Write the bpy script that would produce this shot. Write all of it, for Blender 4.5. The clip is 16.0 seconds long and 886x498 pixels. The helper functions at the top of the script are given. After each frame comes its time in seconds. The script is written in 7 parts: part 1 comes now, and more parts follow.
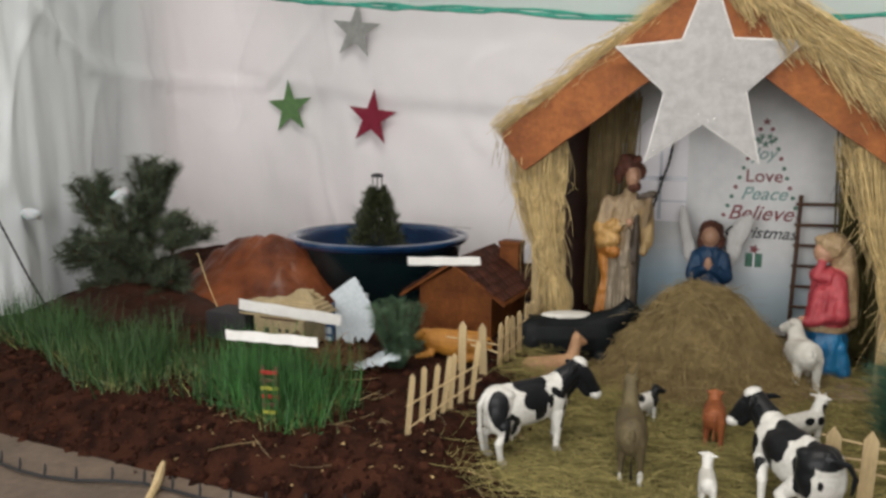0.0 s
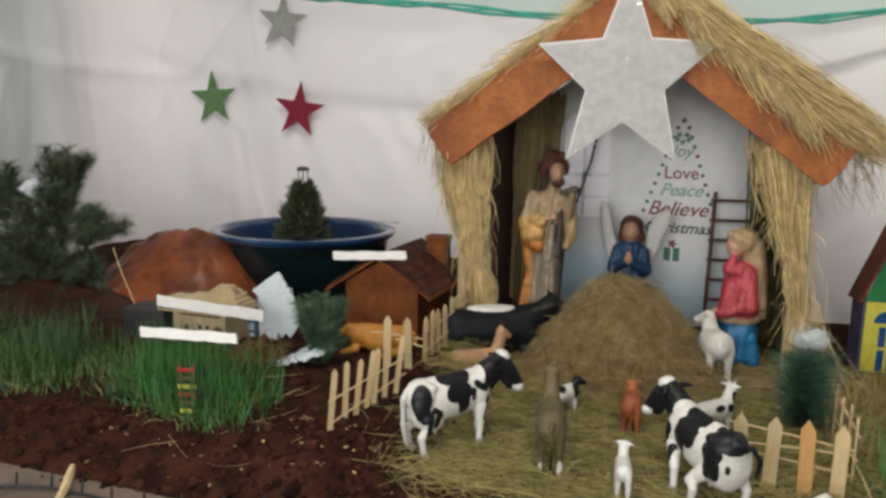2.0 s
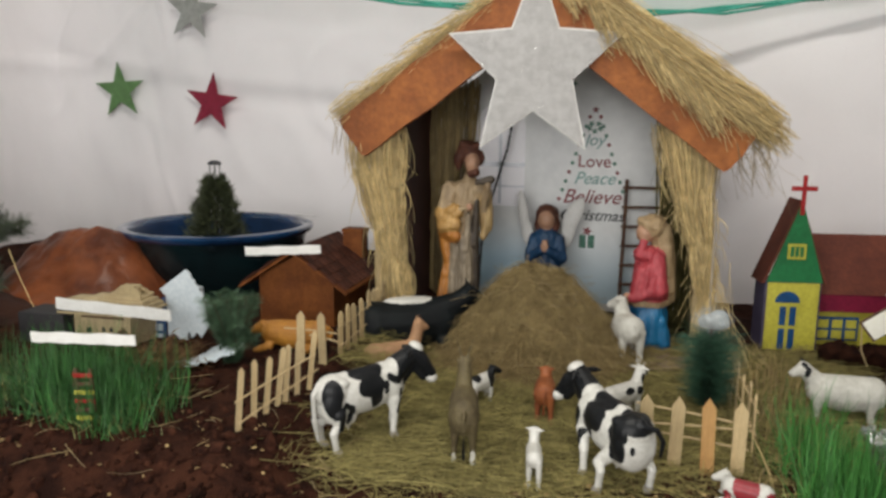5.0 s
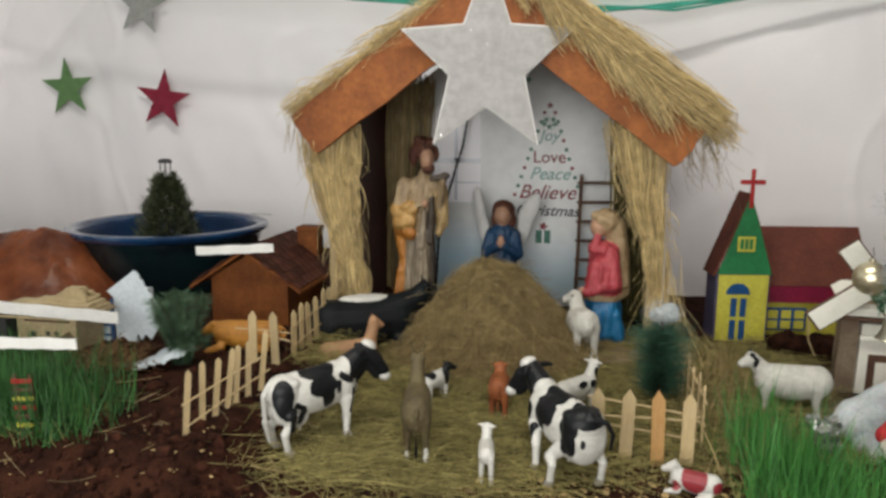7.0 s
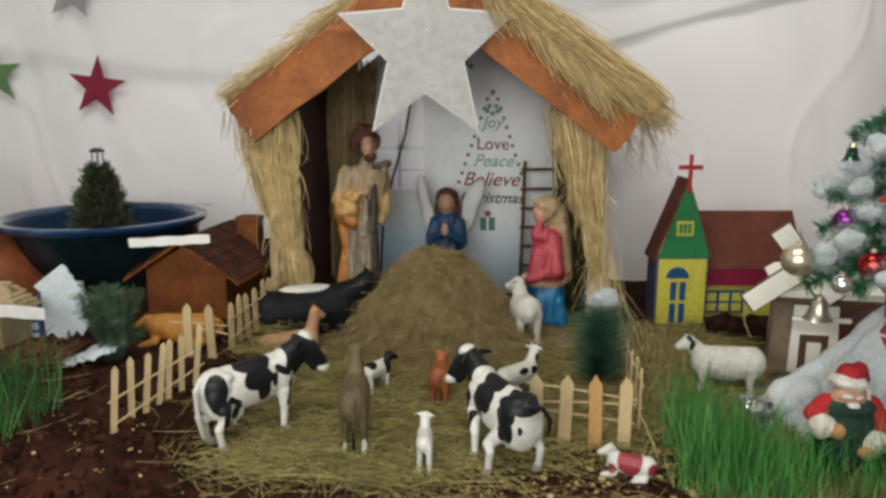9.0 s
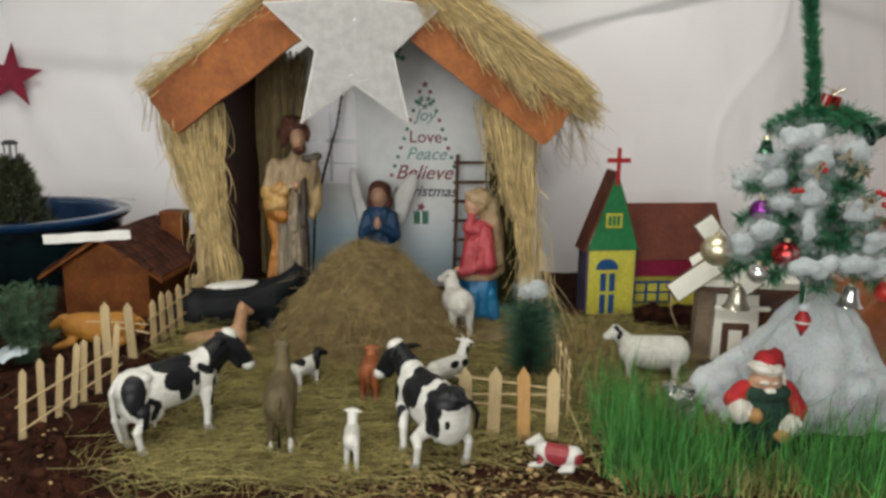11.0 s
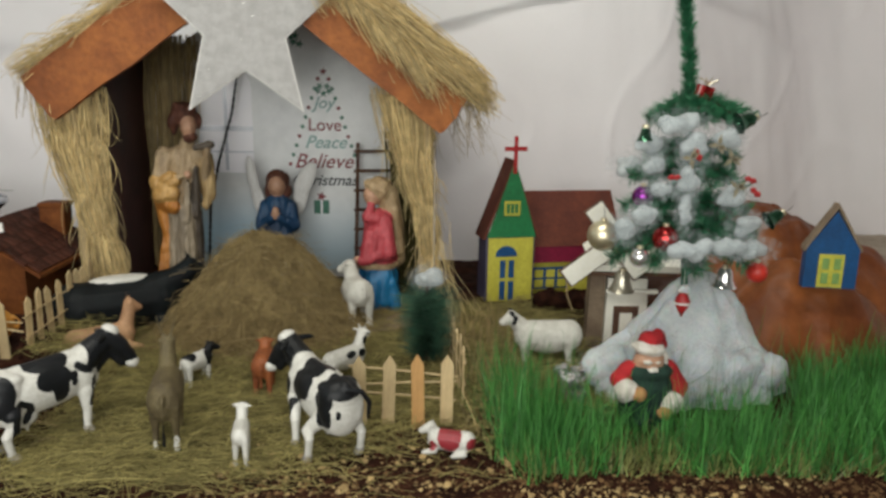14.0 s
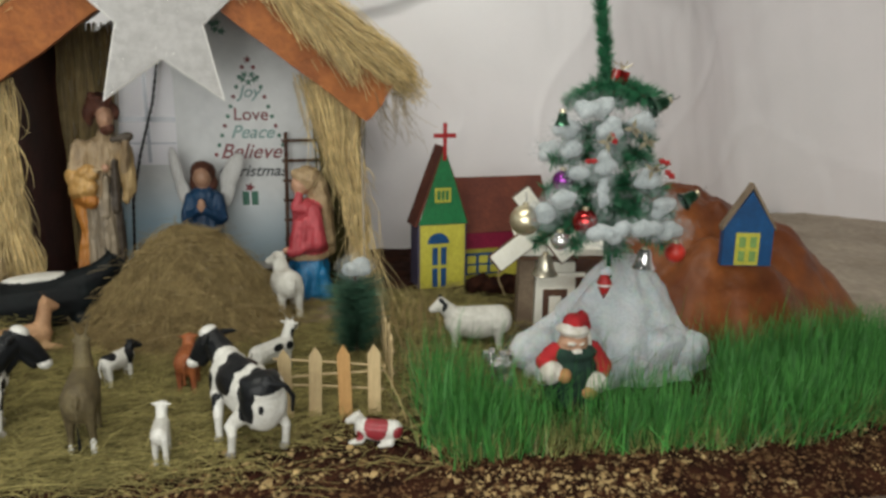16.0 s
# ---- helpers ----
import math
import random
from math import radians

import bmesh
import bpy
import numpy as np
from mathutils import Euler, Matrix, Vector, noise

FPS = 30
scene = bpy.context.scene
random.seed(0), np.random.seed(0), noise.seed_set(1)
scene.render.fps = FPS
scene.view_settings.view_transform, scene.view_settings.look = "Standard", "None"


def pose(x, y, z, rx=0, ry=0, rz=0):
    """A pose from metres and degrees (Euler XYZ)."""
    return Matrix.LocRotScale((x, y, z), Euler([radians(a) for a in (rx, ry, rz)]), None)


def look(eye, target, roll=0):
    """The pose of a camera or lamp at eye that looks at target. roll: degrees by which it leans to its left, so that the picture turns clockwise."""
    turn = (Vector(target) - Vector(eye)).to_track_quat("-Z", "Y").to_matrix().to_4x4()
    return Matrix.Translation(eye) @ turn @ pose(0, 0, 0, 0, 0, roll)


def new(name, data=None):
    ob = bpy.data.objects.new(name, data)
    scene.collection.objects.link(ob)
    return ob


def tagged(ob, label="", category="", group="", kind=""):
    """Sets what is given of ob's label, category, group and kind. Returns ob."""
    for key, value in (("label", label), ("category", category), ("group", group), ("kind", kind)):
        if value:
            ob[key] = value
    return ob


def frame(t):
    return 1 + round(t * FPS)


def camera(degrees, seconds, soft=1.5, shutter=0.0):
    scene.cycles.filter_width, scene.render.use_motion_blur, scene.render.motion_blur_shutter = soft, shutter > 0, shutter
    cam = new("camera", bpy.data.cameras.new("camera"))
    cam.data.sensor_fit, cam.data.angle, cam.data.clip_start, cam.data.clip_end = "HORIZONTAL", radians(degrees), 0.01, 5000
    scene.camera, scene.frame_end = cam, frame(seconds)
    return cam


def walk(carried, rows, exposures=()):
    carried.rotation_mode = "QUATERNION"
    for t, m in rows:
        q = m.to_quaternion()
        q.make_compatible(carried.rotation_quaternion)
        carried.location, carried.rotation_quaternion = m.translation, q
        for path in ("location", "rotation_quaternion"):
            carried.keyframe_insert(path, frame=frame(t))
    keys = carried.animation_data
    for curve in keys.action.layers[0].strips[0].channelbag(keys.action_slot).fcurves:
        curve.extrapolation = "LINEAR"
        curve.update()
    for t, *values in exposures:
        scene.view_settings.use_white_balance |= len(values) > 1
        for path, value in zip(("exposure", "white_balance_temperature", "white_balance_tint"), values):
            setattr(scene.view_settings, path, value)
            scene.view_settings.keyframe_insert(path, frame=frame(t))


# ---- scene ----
cam = camera(62.96, 16.0, soft=3.0)
# seconds, eye x y z, turn about z, pitch, roll (degrees)
ROWS = [
    (0.0, 0.1277, -1.4091, 0.4446, 23.74, -9.11, -0.27),
    (0.5, 0.1323, -1.4082, 0.4439, 22.80, -9.14, -0.58),
    (1.0, 0.1362, -1.4083, 0.4451, 21.28, -9.09, -0.71),
    (1.5, 0.1383, -1.4067, 0.4435, 20.02, -9.32, -0.79),
    (2.0, 0.1389, -1.4029, 0.4429, 18.47, -9.43, -1.12),
    (2.5, 0.1405, -1.4026, 0.4413, 17.25, -9.42, -1.22),
    (3.0, 0.1439, -1.3987, 0.4402, 16.48, -9.57, -1.04),
    (3.5, 0.1488, -1.3962, 0.4419, 15.49, -9.48, -0.97),
    (4.0, 0.1547, -1.3922, 0.4409, 14.61, -9.60, -1.00),
    (6.5, 0.1799, -1.3777, 0.4405, 10.74, -10.31, -0.17),
    (7.0, 0.1836, -1.3757, 0.4396, 10.07, -10.18, -0.37),
    (7.5, 0.1888, -1.3737, 0.4386, 9.05, -10.32, -0.34),
    (8.0, 0.1934, -1.3692, 0.4382, 8.36, -10.49, -0.39),
    (8.5, 0.1979, -1.3640, 0.4361, 7.82, -11.08, -0.29),
    (9.0, 0.2061, -1.3609, 0.4366, 6.43, -11.06, -0.21),
    (11.5, 0.2288, -1.3495, 0.4329, 0.38, -11.52, -0.73),
    (12.0, 0.2343, -1.3502, 0.4327, -1.14, -11.35, -0.83),
    (12.5, 0.2359, -1.3539, 0.4338, -1.92, -11.46, -0.89),
    (13.0, 0.2388, -1.3557, 0.4337, -2.93, -11.49, -0.96),
    (13.5, 0.2452, -1.3519, 0.4337, -3.86, -11.73, -1.11),
    (14.0, 0.2539, -1.3468, 0.4313, -4.95, -12.19, -1.14),
    (14.5, 0.2645, -1.3438, 0.4289, -6.84, -12.54, -1.26),
    (15.0, 0.2691, -1.3448, 0.4303, -7.39, -12.78, -0.89),
    (15.5, 0.2755, -1.3452, 0.4303, -8.11, -12.92, -0.52),
    (16.0, 0.2830, -1.3463, 0.4310, -9.48, -13.09, -0.55),
]
walk(cam, [(t, pose(x, y, z, 90 + pitch, roll, yaw)) for t, x, y, z, yaw, pitch, roll in ROWS], [(0.0, -0.05, 6500, 14), (5.0, -0.07, 6500, 12), (9.0, -0.10, 6500, 10), (12.0, -0.11, 6500, 9), (16.0, -0.14, 6500, 8)])

# ---- world and lights ----
world = bpy.data.worlds.new("room_air")
world.use_nodes = True
scene.world = world
world.node_tree.nodes["Background"].inputs[0].default_value = (0.9, 0.93, 1.0, 1)
world.node_tree.nodes["Background"].inputs[1].default_value = 0.02


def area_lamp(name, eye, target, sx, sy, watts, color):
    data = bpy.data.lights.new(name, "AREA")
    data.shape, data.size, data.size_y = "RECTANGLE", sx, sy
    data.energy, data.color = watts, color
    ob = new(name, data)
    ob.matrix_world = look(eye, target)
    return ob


# broad front light from an unseen source, added as a panel
area_lamp("added_panel_light_lamp", (-0.13, -1.95, 0.62), (-0.12, 0.2, 0.34), 1.7, 0.9, 28.0, (0.985, 0.985, 0.94))
area_lamp("tube_light_lamp", (0.0, -0.95, 1.80), (-0.05, 0.0, 0.2), 1.3, 0.12, 20.0, (1.0, 0.975, 0.88))

# ---- materials ----


def mat(name, a, b=None, scale=30.0, rough=0.7, bump=0.2, fine=None, metal=0.0, coat=0.0, spread=0.12, rand=0.0, sheen=0.0, stretch=(1, 1, 1), sub=0.0, spec=0.5):
    """Two-scale mottled paint or stuff: base colours a and b, grain in object space."""
    m = bpy.data.materials.new(name)
    m.use_nodes = True
    nt = m.node_tree
    bs = nt.nodes["Principled BSDF"]
    b = b or tuple(c * 0.72 for c in a)
    tc = nt.nodes.new("ShaderNodeTexCoord")
    mp = nt.nodes.new("ShaderNodeMapping")
    mp.inputs["Scale"].default_value = stretch
    nt.links.new(tc.outputs["Object"], mp.inputs[0])
    n1 = nt.nodes.new("ShaderNodeTexNoise")
    n1.inputs["Scale"].default_value, n1.inputs["Detail"].default_value, n1.inputs["Roughness"].default_value = scale, 5, 0.6
    n2 = nt.nodes.new("ShaderNodeTexNoise")
    n2.inputs["Scale"].default_value, n2.inputs["Detail"].default_value = fine or scale * 9, 3
    nt.links.new(mp.outputs[0], n1.inputs[0])
    nt.links.new(mp.outputs[0], n2.inputs[0])
    ramp = nt.nodes.new("ShaderNodeValToRGB")
    ramp.color_ramp.elements[0].position, ramp.color_ramp.elements[1].position = 0.5 - spread, 0.5 + spread
    ramp.color_ramp.elements[0].color, ramp.color_ramp.elements[1].color = (*b, 1), (*a, 1)
    nt.links.new(n1.outputs["Fac"], ramp.inputs[0])
    out = ramp.outputs[0]
    mixn = nt.nodes.new("ShaderNodeMix")
    mixn.data_type, mixn.blend_type = "RGBA", "OVERLAY"
    mixn.inputs[0].default_value = 0.35
    nt.links.new(out, mixn.inputs[6])
    nt.links.new(n2.outputs["Fac"], mixn.inputs[7])
    out = mixn.outputs[2]
    if rand:
        oi = nt.nodes.new("ShaderNodeObjectInfo")
        geo = nt.nodes.new("ShaderNodeNewGeometry")
        add = nt.nodes.new("ShaderNodeMath")
        add.operation = "ADD"
        nt.links.new(oi.outputs["Random"], add.inputs[0])
        nt.links.new(geo.outputs["Random Per Island"], add.inputs[1])
        fr = nt.nodes.new("ShaderNodeMath")
        fr.operation = "FRACT"
        nt.links.new(add.outputs[0], fr.inputs[0])
        mr = nt.nodes.new("ShaderNodeMapRange")
        mr.inputs[3].default_value, mr.inputs[4].default_value = 1 - rand, 1 + rand
        nt.links.new(fr.outputs[0], mr.inputs[0])
        hs = nt.nodes.new("ShaderNodeHueSaturation")
        nt.links.new(mr.outputs[0], hs.inputs["Value"])
        nt.links.new(out, hs.inputs["Color"])
        out = hs.outputs[0]
    nt.links.new(out, bs.inputs["Base Color"])
    bs.inputs["Roughness"].default_value, bs.inputs["Metallic"].default_value = rough, metal
    bs.inputs["Coat Weight"].default_value, bs.inputs["Coat Roughness"].default_value = coat, 0.12
    bs.inputs["Sheen Weight"].default_value = sheen
    bs.inputs["Specular IOR Level"].default_value = spec
    bs.inputs["Subsurface Weight"].default_value = sub
    bs.inputs["Subsurface Scale"].default_value = 0.004
    if bump:
        bp = nt.nodes.new("ShaderNodeBump")
        bp.inputs["Strength"].default_value, bp.inputs["Distance"].default_value = bump, 0.004
        mx = nt.nodes.new("ShaderNodeMath")
        mx.operation = "ADD"
        nt.links.new(n1.outputs["Fac"], mx.inputs[0])
        nt.links.new(n2.outputs["Fac"], mx.inputs[1])
        nt.links.new(mx.outputs[0], bp.inputs["Height"])
        nt.links.new(bp.outputs[0], bs.inputs["Normal"])
    return m


CLOTH = mat("white_cloth", (0.925, 0.885, 0.91), (0.87, 0.845, 0.865), 1.6, 0.9, 0.25, fine=420)


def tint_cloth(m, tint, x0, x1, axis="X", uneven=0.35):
    """A second colour that fades in softly towards one side, as in a washed print."""
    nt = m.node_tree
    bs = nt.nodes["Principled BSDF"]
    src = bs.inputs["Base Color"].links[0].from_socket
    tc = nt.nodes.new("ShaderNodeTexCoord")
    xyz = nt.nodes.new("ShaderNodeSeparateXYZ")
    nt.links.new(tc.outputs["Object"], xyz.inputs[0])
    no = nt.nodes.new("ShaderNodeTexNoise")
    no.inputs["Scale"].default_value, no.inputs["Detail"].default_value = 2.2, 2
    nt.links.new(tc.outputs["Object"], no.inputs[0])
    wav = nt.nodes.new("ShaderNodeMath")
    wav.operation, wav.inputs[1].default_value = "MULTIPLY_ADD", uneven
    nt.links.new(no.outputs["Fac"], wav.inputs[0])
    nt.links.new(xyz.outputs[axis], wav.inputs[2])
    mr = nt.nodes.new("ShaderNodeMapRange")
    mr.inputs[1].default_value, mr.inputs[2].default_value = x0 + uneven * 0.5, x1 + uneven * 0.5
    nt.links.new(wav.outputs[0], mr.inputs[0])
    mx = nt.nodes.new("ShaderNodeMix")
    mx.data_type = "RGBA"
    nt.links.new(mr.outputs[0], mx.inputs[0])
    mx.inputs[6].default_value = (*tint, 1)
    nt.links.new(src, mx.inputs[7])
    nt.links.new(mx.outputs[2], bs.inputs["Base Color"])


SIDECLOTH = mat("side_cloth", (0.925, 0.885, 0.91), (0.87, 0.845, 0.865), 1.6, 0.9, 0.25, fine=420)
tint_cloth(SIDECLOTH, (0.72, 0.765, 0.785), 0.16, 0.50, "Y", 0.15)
NET = mat("green_net", (0.05, 0.42, 0.30), (0.04, 0.34, 0.26), 20, 0.7, 0.2)
NETEDGE = mat("green_net_hem", (0.05, 0.36, 0.27), None, 20, 0.7, 0.2)
SOIL = mat("dark_soil", (0.045, 0.0165, 0.0092), (0.015, 0.0058, 0.004), 26, 0.95, 1.0, fine=260, spec=0.09)
CLOD = mat("soil_clod", (0.054, 0.0200, 0.0112), (0.018, 0.0066, 0.0044), 60, 0.95, 0.8, rand=0.5, spec=0.09)
FLAKE = mat("coir_flake", (0.46, 0.33, 0.15), (0.30, 0.20, 0.085), 60, 0.85, 0.4, rand=0.4)
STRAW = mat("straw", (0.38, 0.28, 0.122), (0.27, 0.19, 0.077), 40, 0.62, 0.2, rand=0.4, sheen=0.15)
STRAW_PALE = mat("pale_straw", (0.70, 0.535, 0.25), (0.50, 0.365, 0.155), 40, 0.55, 0.2, rand=0.42, sheen=0.15)
HAY = mat("hay", (0.36, 0.307, 0.118), (0.215, 0.182, 0.067), 40, 0.8, 0.3, rand=0.42, spec=0.25)
# darker than hay: shade between the stalks is put into this colour
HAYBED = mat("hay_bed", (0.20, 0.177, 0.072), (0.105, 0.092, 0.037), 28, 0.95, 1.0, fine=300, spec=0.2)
GRASS = mat("wheat_grass", (0.074, 0.270, 0.052), (0.042, 0.170, 0.034), 30, 0.55, 0.1, rand=0.42)
GRASSPALE = mat("wheat_grass_foot", (0.25, 0.27, 0.085), (0.16, 0.17, 0.055), 30, 0.5, 0.1, rand=0.3)
DRYBROWN = mat("withered_straw", (0.21, 0.125, 0.058), (0.12, 0.066, 0.03), 40, 0.85, 0.3, rand=0.4, spec=0.2)
BOARD = mat("orange_brown_board", (0.32, 0.105, 0.024), (0.20, 0.058, 0.013), 14, 0.75, 0.5, fine=120)
MAROON = mat("maroon_board", (0.060, 0.015, 0.012), (0.034, 0.009, 0.008), 12, 0.6, 0.2)
PINEWOOD = mat("pale_stick_wood", (0.53, 0.41, 0.225), (0.44, 0.32, 0.165), 20, 0.65, 0.2, rand=0.2, stretch=(6, 6, 0.6))
DARKWOOD = mat("dark_stick_wood", (0.12, 0.06, 0.03), (0.07, 0.03, 0.02), 30, 0.7, 0.2)
GLITTER = mat("silver_glitter", (0.53, 0.52, 0.515), (0.44, 0.43, 0.425), 60, 0.45, 0.6, fine=900, metal=0.1)
WHITE = mat("white_card", (0.80, 0.79, 0.76), (0.72, 0.71, 0.68), 25, 0.7, 0.1)
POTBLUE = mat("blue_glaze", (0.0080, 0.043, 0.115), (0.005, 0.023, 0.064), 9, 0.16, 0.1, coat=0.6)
POTINNER = mat("shaded_blue_glaze", (0.0035, 0.022, 0.070), (0.0025, 0.013, 0.042), 9, 0.35, 0.1, spec=0.2)
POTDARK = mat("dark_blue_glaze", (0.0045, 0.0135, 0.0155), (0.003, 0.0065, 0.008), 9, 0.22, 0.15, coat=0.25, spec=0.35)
COIRSOIL = mat("coir_mixed_soil", (0.200, 0.115, 0.052), (0.105, 0.057, 0.026), 60, 0.95, 0.8, rand=0.35, spec=0.12)
ROCK = mat("brown_crumpled_paper", (0.235, 0.074, 0.019), (0.115, 0.031, 0.010), 7, 0.45, 0.6, fine=45, spec=0.25)
BEIGE = mat("beige_matt", (0.40, 0.34, 0.27), (0.31, 0.26, 0.20), 6, 0.85, 0.4)
BRICKY = mat("orange_card", (0.190, 0.062, 0.0145), (0.112, 0.034, 0.009), 16, 0.7, 0.3, spec=0.2)
SHINGLE = mat("brown_shingle", (0.074, 0.026, 0.016), (0.039, 0.0135, 0.0085), 30, 0.75, 0.5, rand=0.4, spec=0.15)
CEMENT = mat("grey_brown_kerb", (0.165, 0.122, 0.090), (0.105, 0.076, 0.056), 9, 0.85, 0.4)
WIRE = mat("dark_wire", (0.02, 0.02, 0.022), None, 50, 0.5, 0.1)
ROOMWALL = mat("room_paint", (0.62, 0.58, 0.52), (0.56, 0.52, 0.47), 3, 0.85, 0.2)
ROOMFLOOR = mat("room_floor", (0.20, 0.17, 0.15), (0.15, 0.13, 0.115), 5, 0.5, 0.1)

# ---- builders ----


def mesh_of(name, bm, materials):
    me = bpy.data.meshes.new(name)
    bm.normal_update()
    bm.to_mesh(me)
    bm.free()
    for m in materials if isinstance(materials, (list, tuple)) else [materials]:
        me.materials.append(m)
    return me


def smooth(me, angle=40):
    me.polygons.foreach_set("use_smooth", [True] * len(me.polygons))
    me.set_sharp_from_angle(angle=radians(angle))
    return me


def part(name, bm, material, parent=None, label="", soft=40):
    """Links a bmesh as one mesh object under a thing or a part."""
    ob = new(name, smooth(mesh_of(name, bm, material), soft))
    if parent:
        ob.parent = parent
    return tagged(ob, label)


def thing(name, m, label, category, group="", kind=""):
    ob = new(name)
    ob.empty_display_size = 0.02
    ob.matrix_world = m
    return tagged(ob, label, category, group, kind)


def box(bm, x0, x1, y0, y1, z0, z1, bevel=0.0, m=None, mi=0):
    """A box between limits, with rounded edges."""
    vs = [bm.verts.new((x, y, z)) for z in (z0, z1) for y in (y0, y1) for x in (x0, x1)]
    fs = [bm.faces.new([vs[i] for i in q]) for q in ((0, 2, 3, 1), (4, 5, 7, 6), (0, 1, 5, 4), (2, 6, 7, 3), (1, 3, 7, 5), (0, 4, 6, 2))]
    es = list({e for f in fs for e in f.edges})
    got = vs
    if bevel:
        r = bmesh.ops.bevel(bm, geom=es, offset=bevel, segments=2, affect="EDGES", profile=0.6)
        got = list({v for f in r["faces"] for v in f.verts} | {v for v in vs if v.is_valid})
    if m is not None:
        bmesh.ops.transform(bm, matrix=m, verts=got)
    for v in got:
        for f in v.link_faces:
            f.material_index = mi
    return got


def prism(bm, outline, y0, y1, m=None, mi=0):
    """An outline in x and z, drawn out from y0 to y1."""
    a = [bm.verts.new((x, y0, z)) for x, z in outline]
    b = [bm.verts.new((x, y1, z)) for x, z in outline]
    fs = [bm.faces.new(a), bm.faces.new(list(reversed(b)))]
    n = len(a)
    fs += [bm.faces.new((a[i], b[i], b[(i + 1) % n], a[(i + 1) % n])) for i in range(n)]
    bmesh.ops.recalc_face_normals(bm, faces=fs)
    for f in fs:
        f.material_index = mi
    if m is not None:
        bmesh.ops.transform(bm, matrix=m, verts=a + b)
    return a + b


def lathe(bm, profile, n=48, m=None, mi=0):
    """A turned shape: rows of radius and height."""
    rings = []
    for r, z in profile:
        if r < 1e-5:
            rings.append([bm.verts.new((0, 0, z))])
        else:
            rings.append([bm.verts.new((r * math.cos(2 * math.pi * i / n), r * math.sin(2 * math.pi * i / n), z)) for i in range(n)])
    for a, b in zip(rings, rings[1:]):
        for i in range(n):
            j = (i + 1) % n
            if len(a) == 1 and len(b) == 1:
                continue
            if len(a) == 1:
                f = bm.faces.new((a[0], b[j], b[i]))
            elif len(b) == 1:
                f = bm.faces.new((a[i], a[j], b[0]))
            else:
                f = bm.faces.new((a[i], a[j], b[j], b[i]))
            f.material_index = mi
    vs = [v for r in rings for v in r]
    bmesh.ops.recalc_face_normals(bm, faces=list({f for v in vs for f in v.link_faces}))
    if m is not None:
        bmesh.ops.transform(bm, matrix=m, verts=vs)
    return vs


def tube(bm, pts, radii, n=6, mi=0):
    """A round bar along points, with a radius at each."""
    pts = [Vector(p) for p in pts]
    if not isinstance(radii, (list, tuple)):
        radii = [radii] * len(pts)
    rings = []
    for i, p in enumerate(pts):
        d = (pts[min(i + 1, len(pts) - 1)] - pts[max(i - 1, 0)]).normalized()
        u = d.cross(Vector((0.31, 0.2, 0.93))).normalized()
        w = d.cross(u)
        rings.append([bm.verts.new(p + radii[i] * (u * math.cos(2 * math.pi * k / n) + w * math.sin(2 * math.pi * k / n))) for k in range(n)])
    for a, b in zip(rings, rings[1:]):
        for k in range(n):
            bm.faces.new((a[k], a[(k + 1) % n], b[(k + 1) % n], b[k])).material_index = mi
    bm.faces.new(rings[0][::-1]).material_index = mi
    bm.faces.new(rings[-1]).material_index = mi
    return [v for r in rings for v in r]


def ball(bm, c, r, m=None, mi=0, sub=2):
    mm = Matrix.Translation(c) @ (m or Matrix()) @ Matrix.Diagonal((*((r, r, r) if isinstance(r, (int, float)) else r), 1))
    got = bmesh.ops.create_icosphere(bm, subdivisions=sub, radius=1, matrix=mm)["verts"]
    for f in {f for v in got for f in v.link_faces}:
        f.material_index = mi
    return got


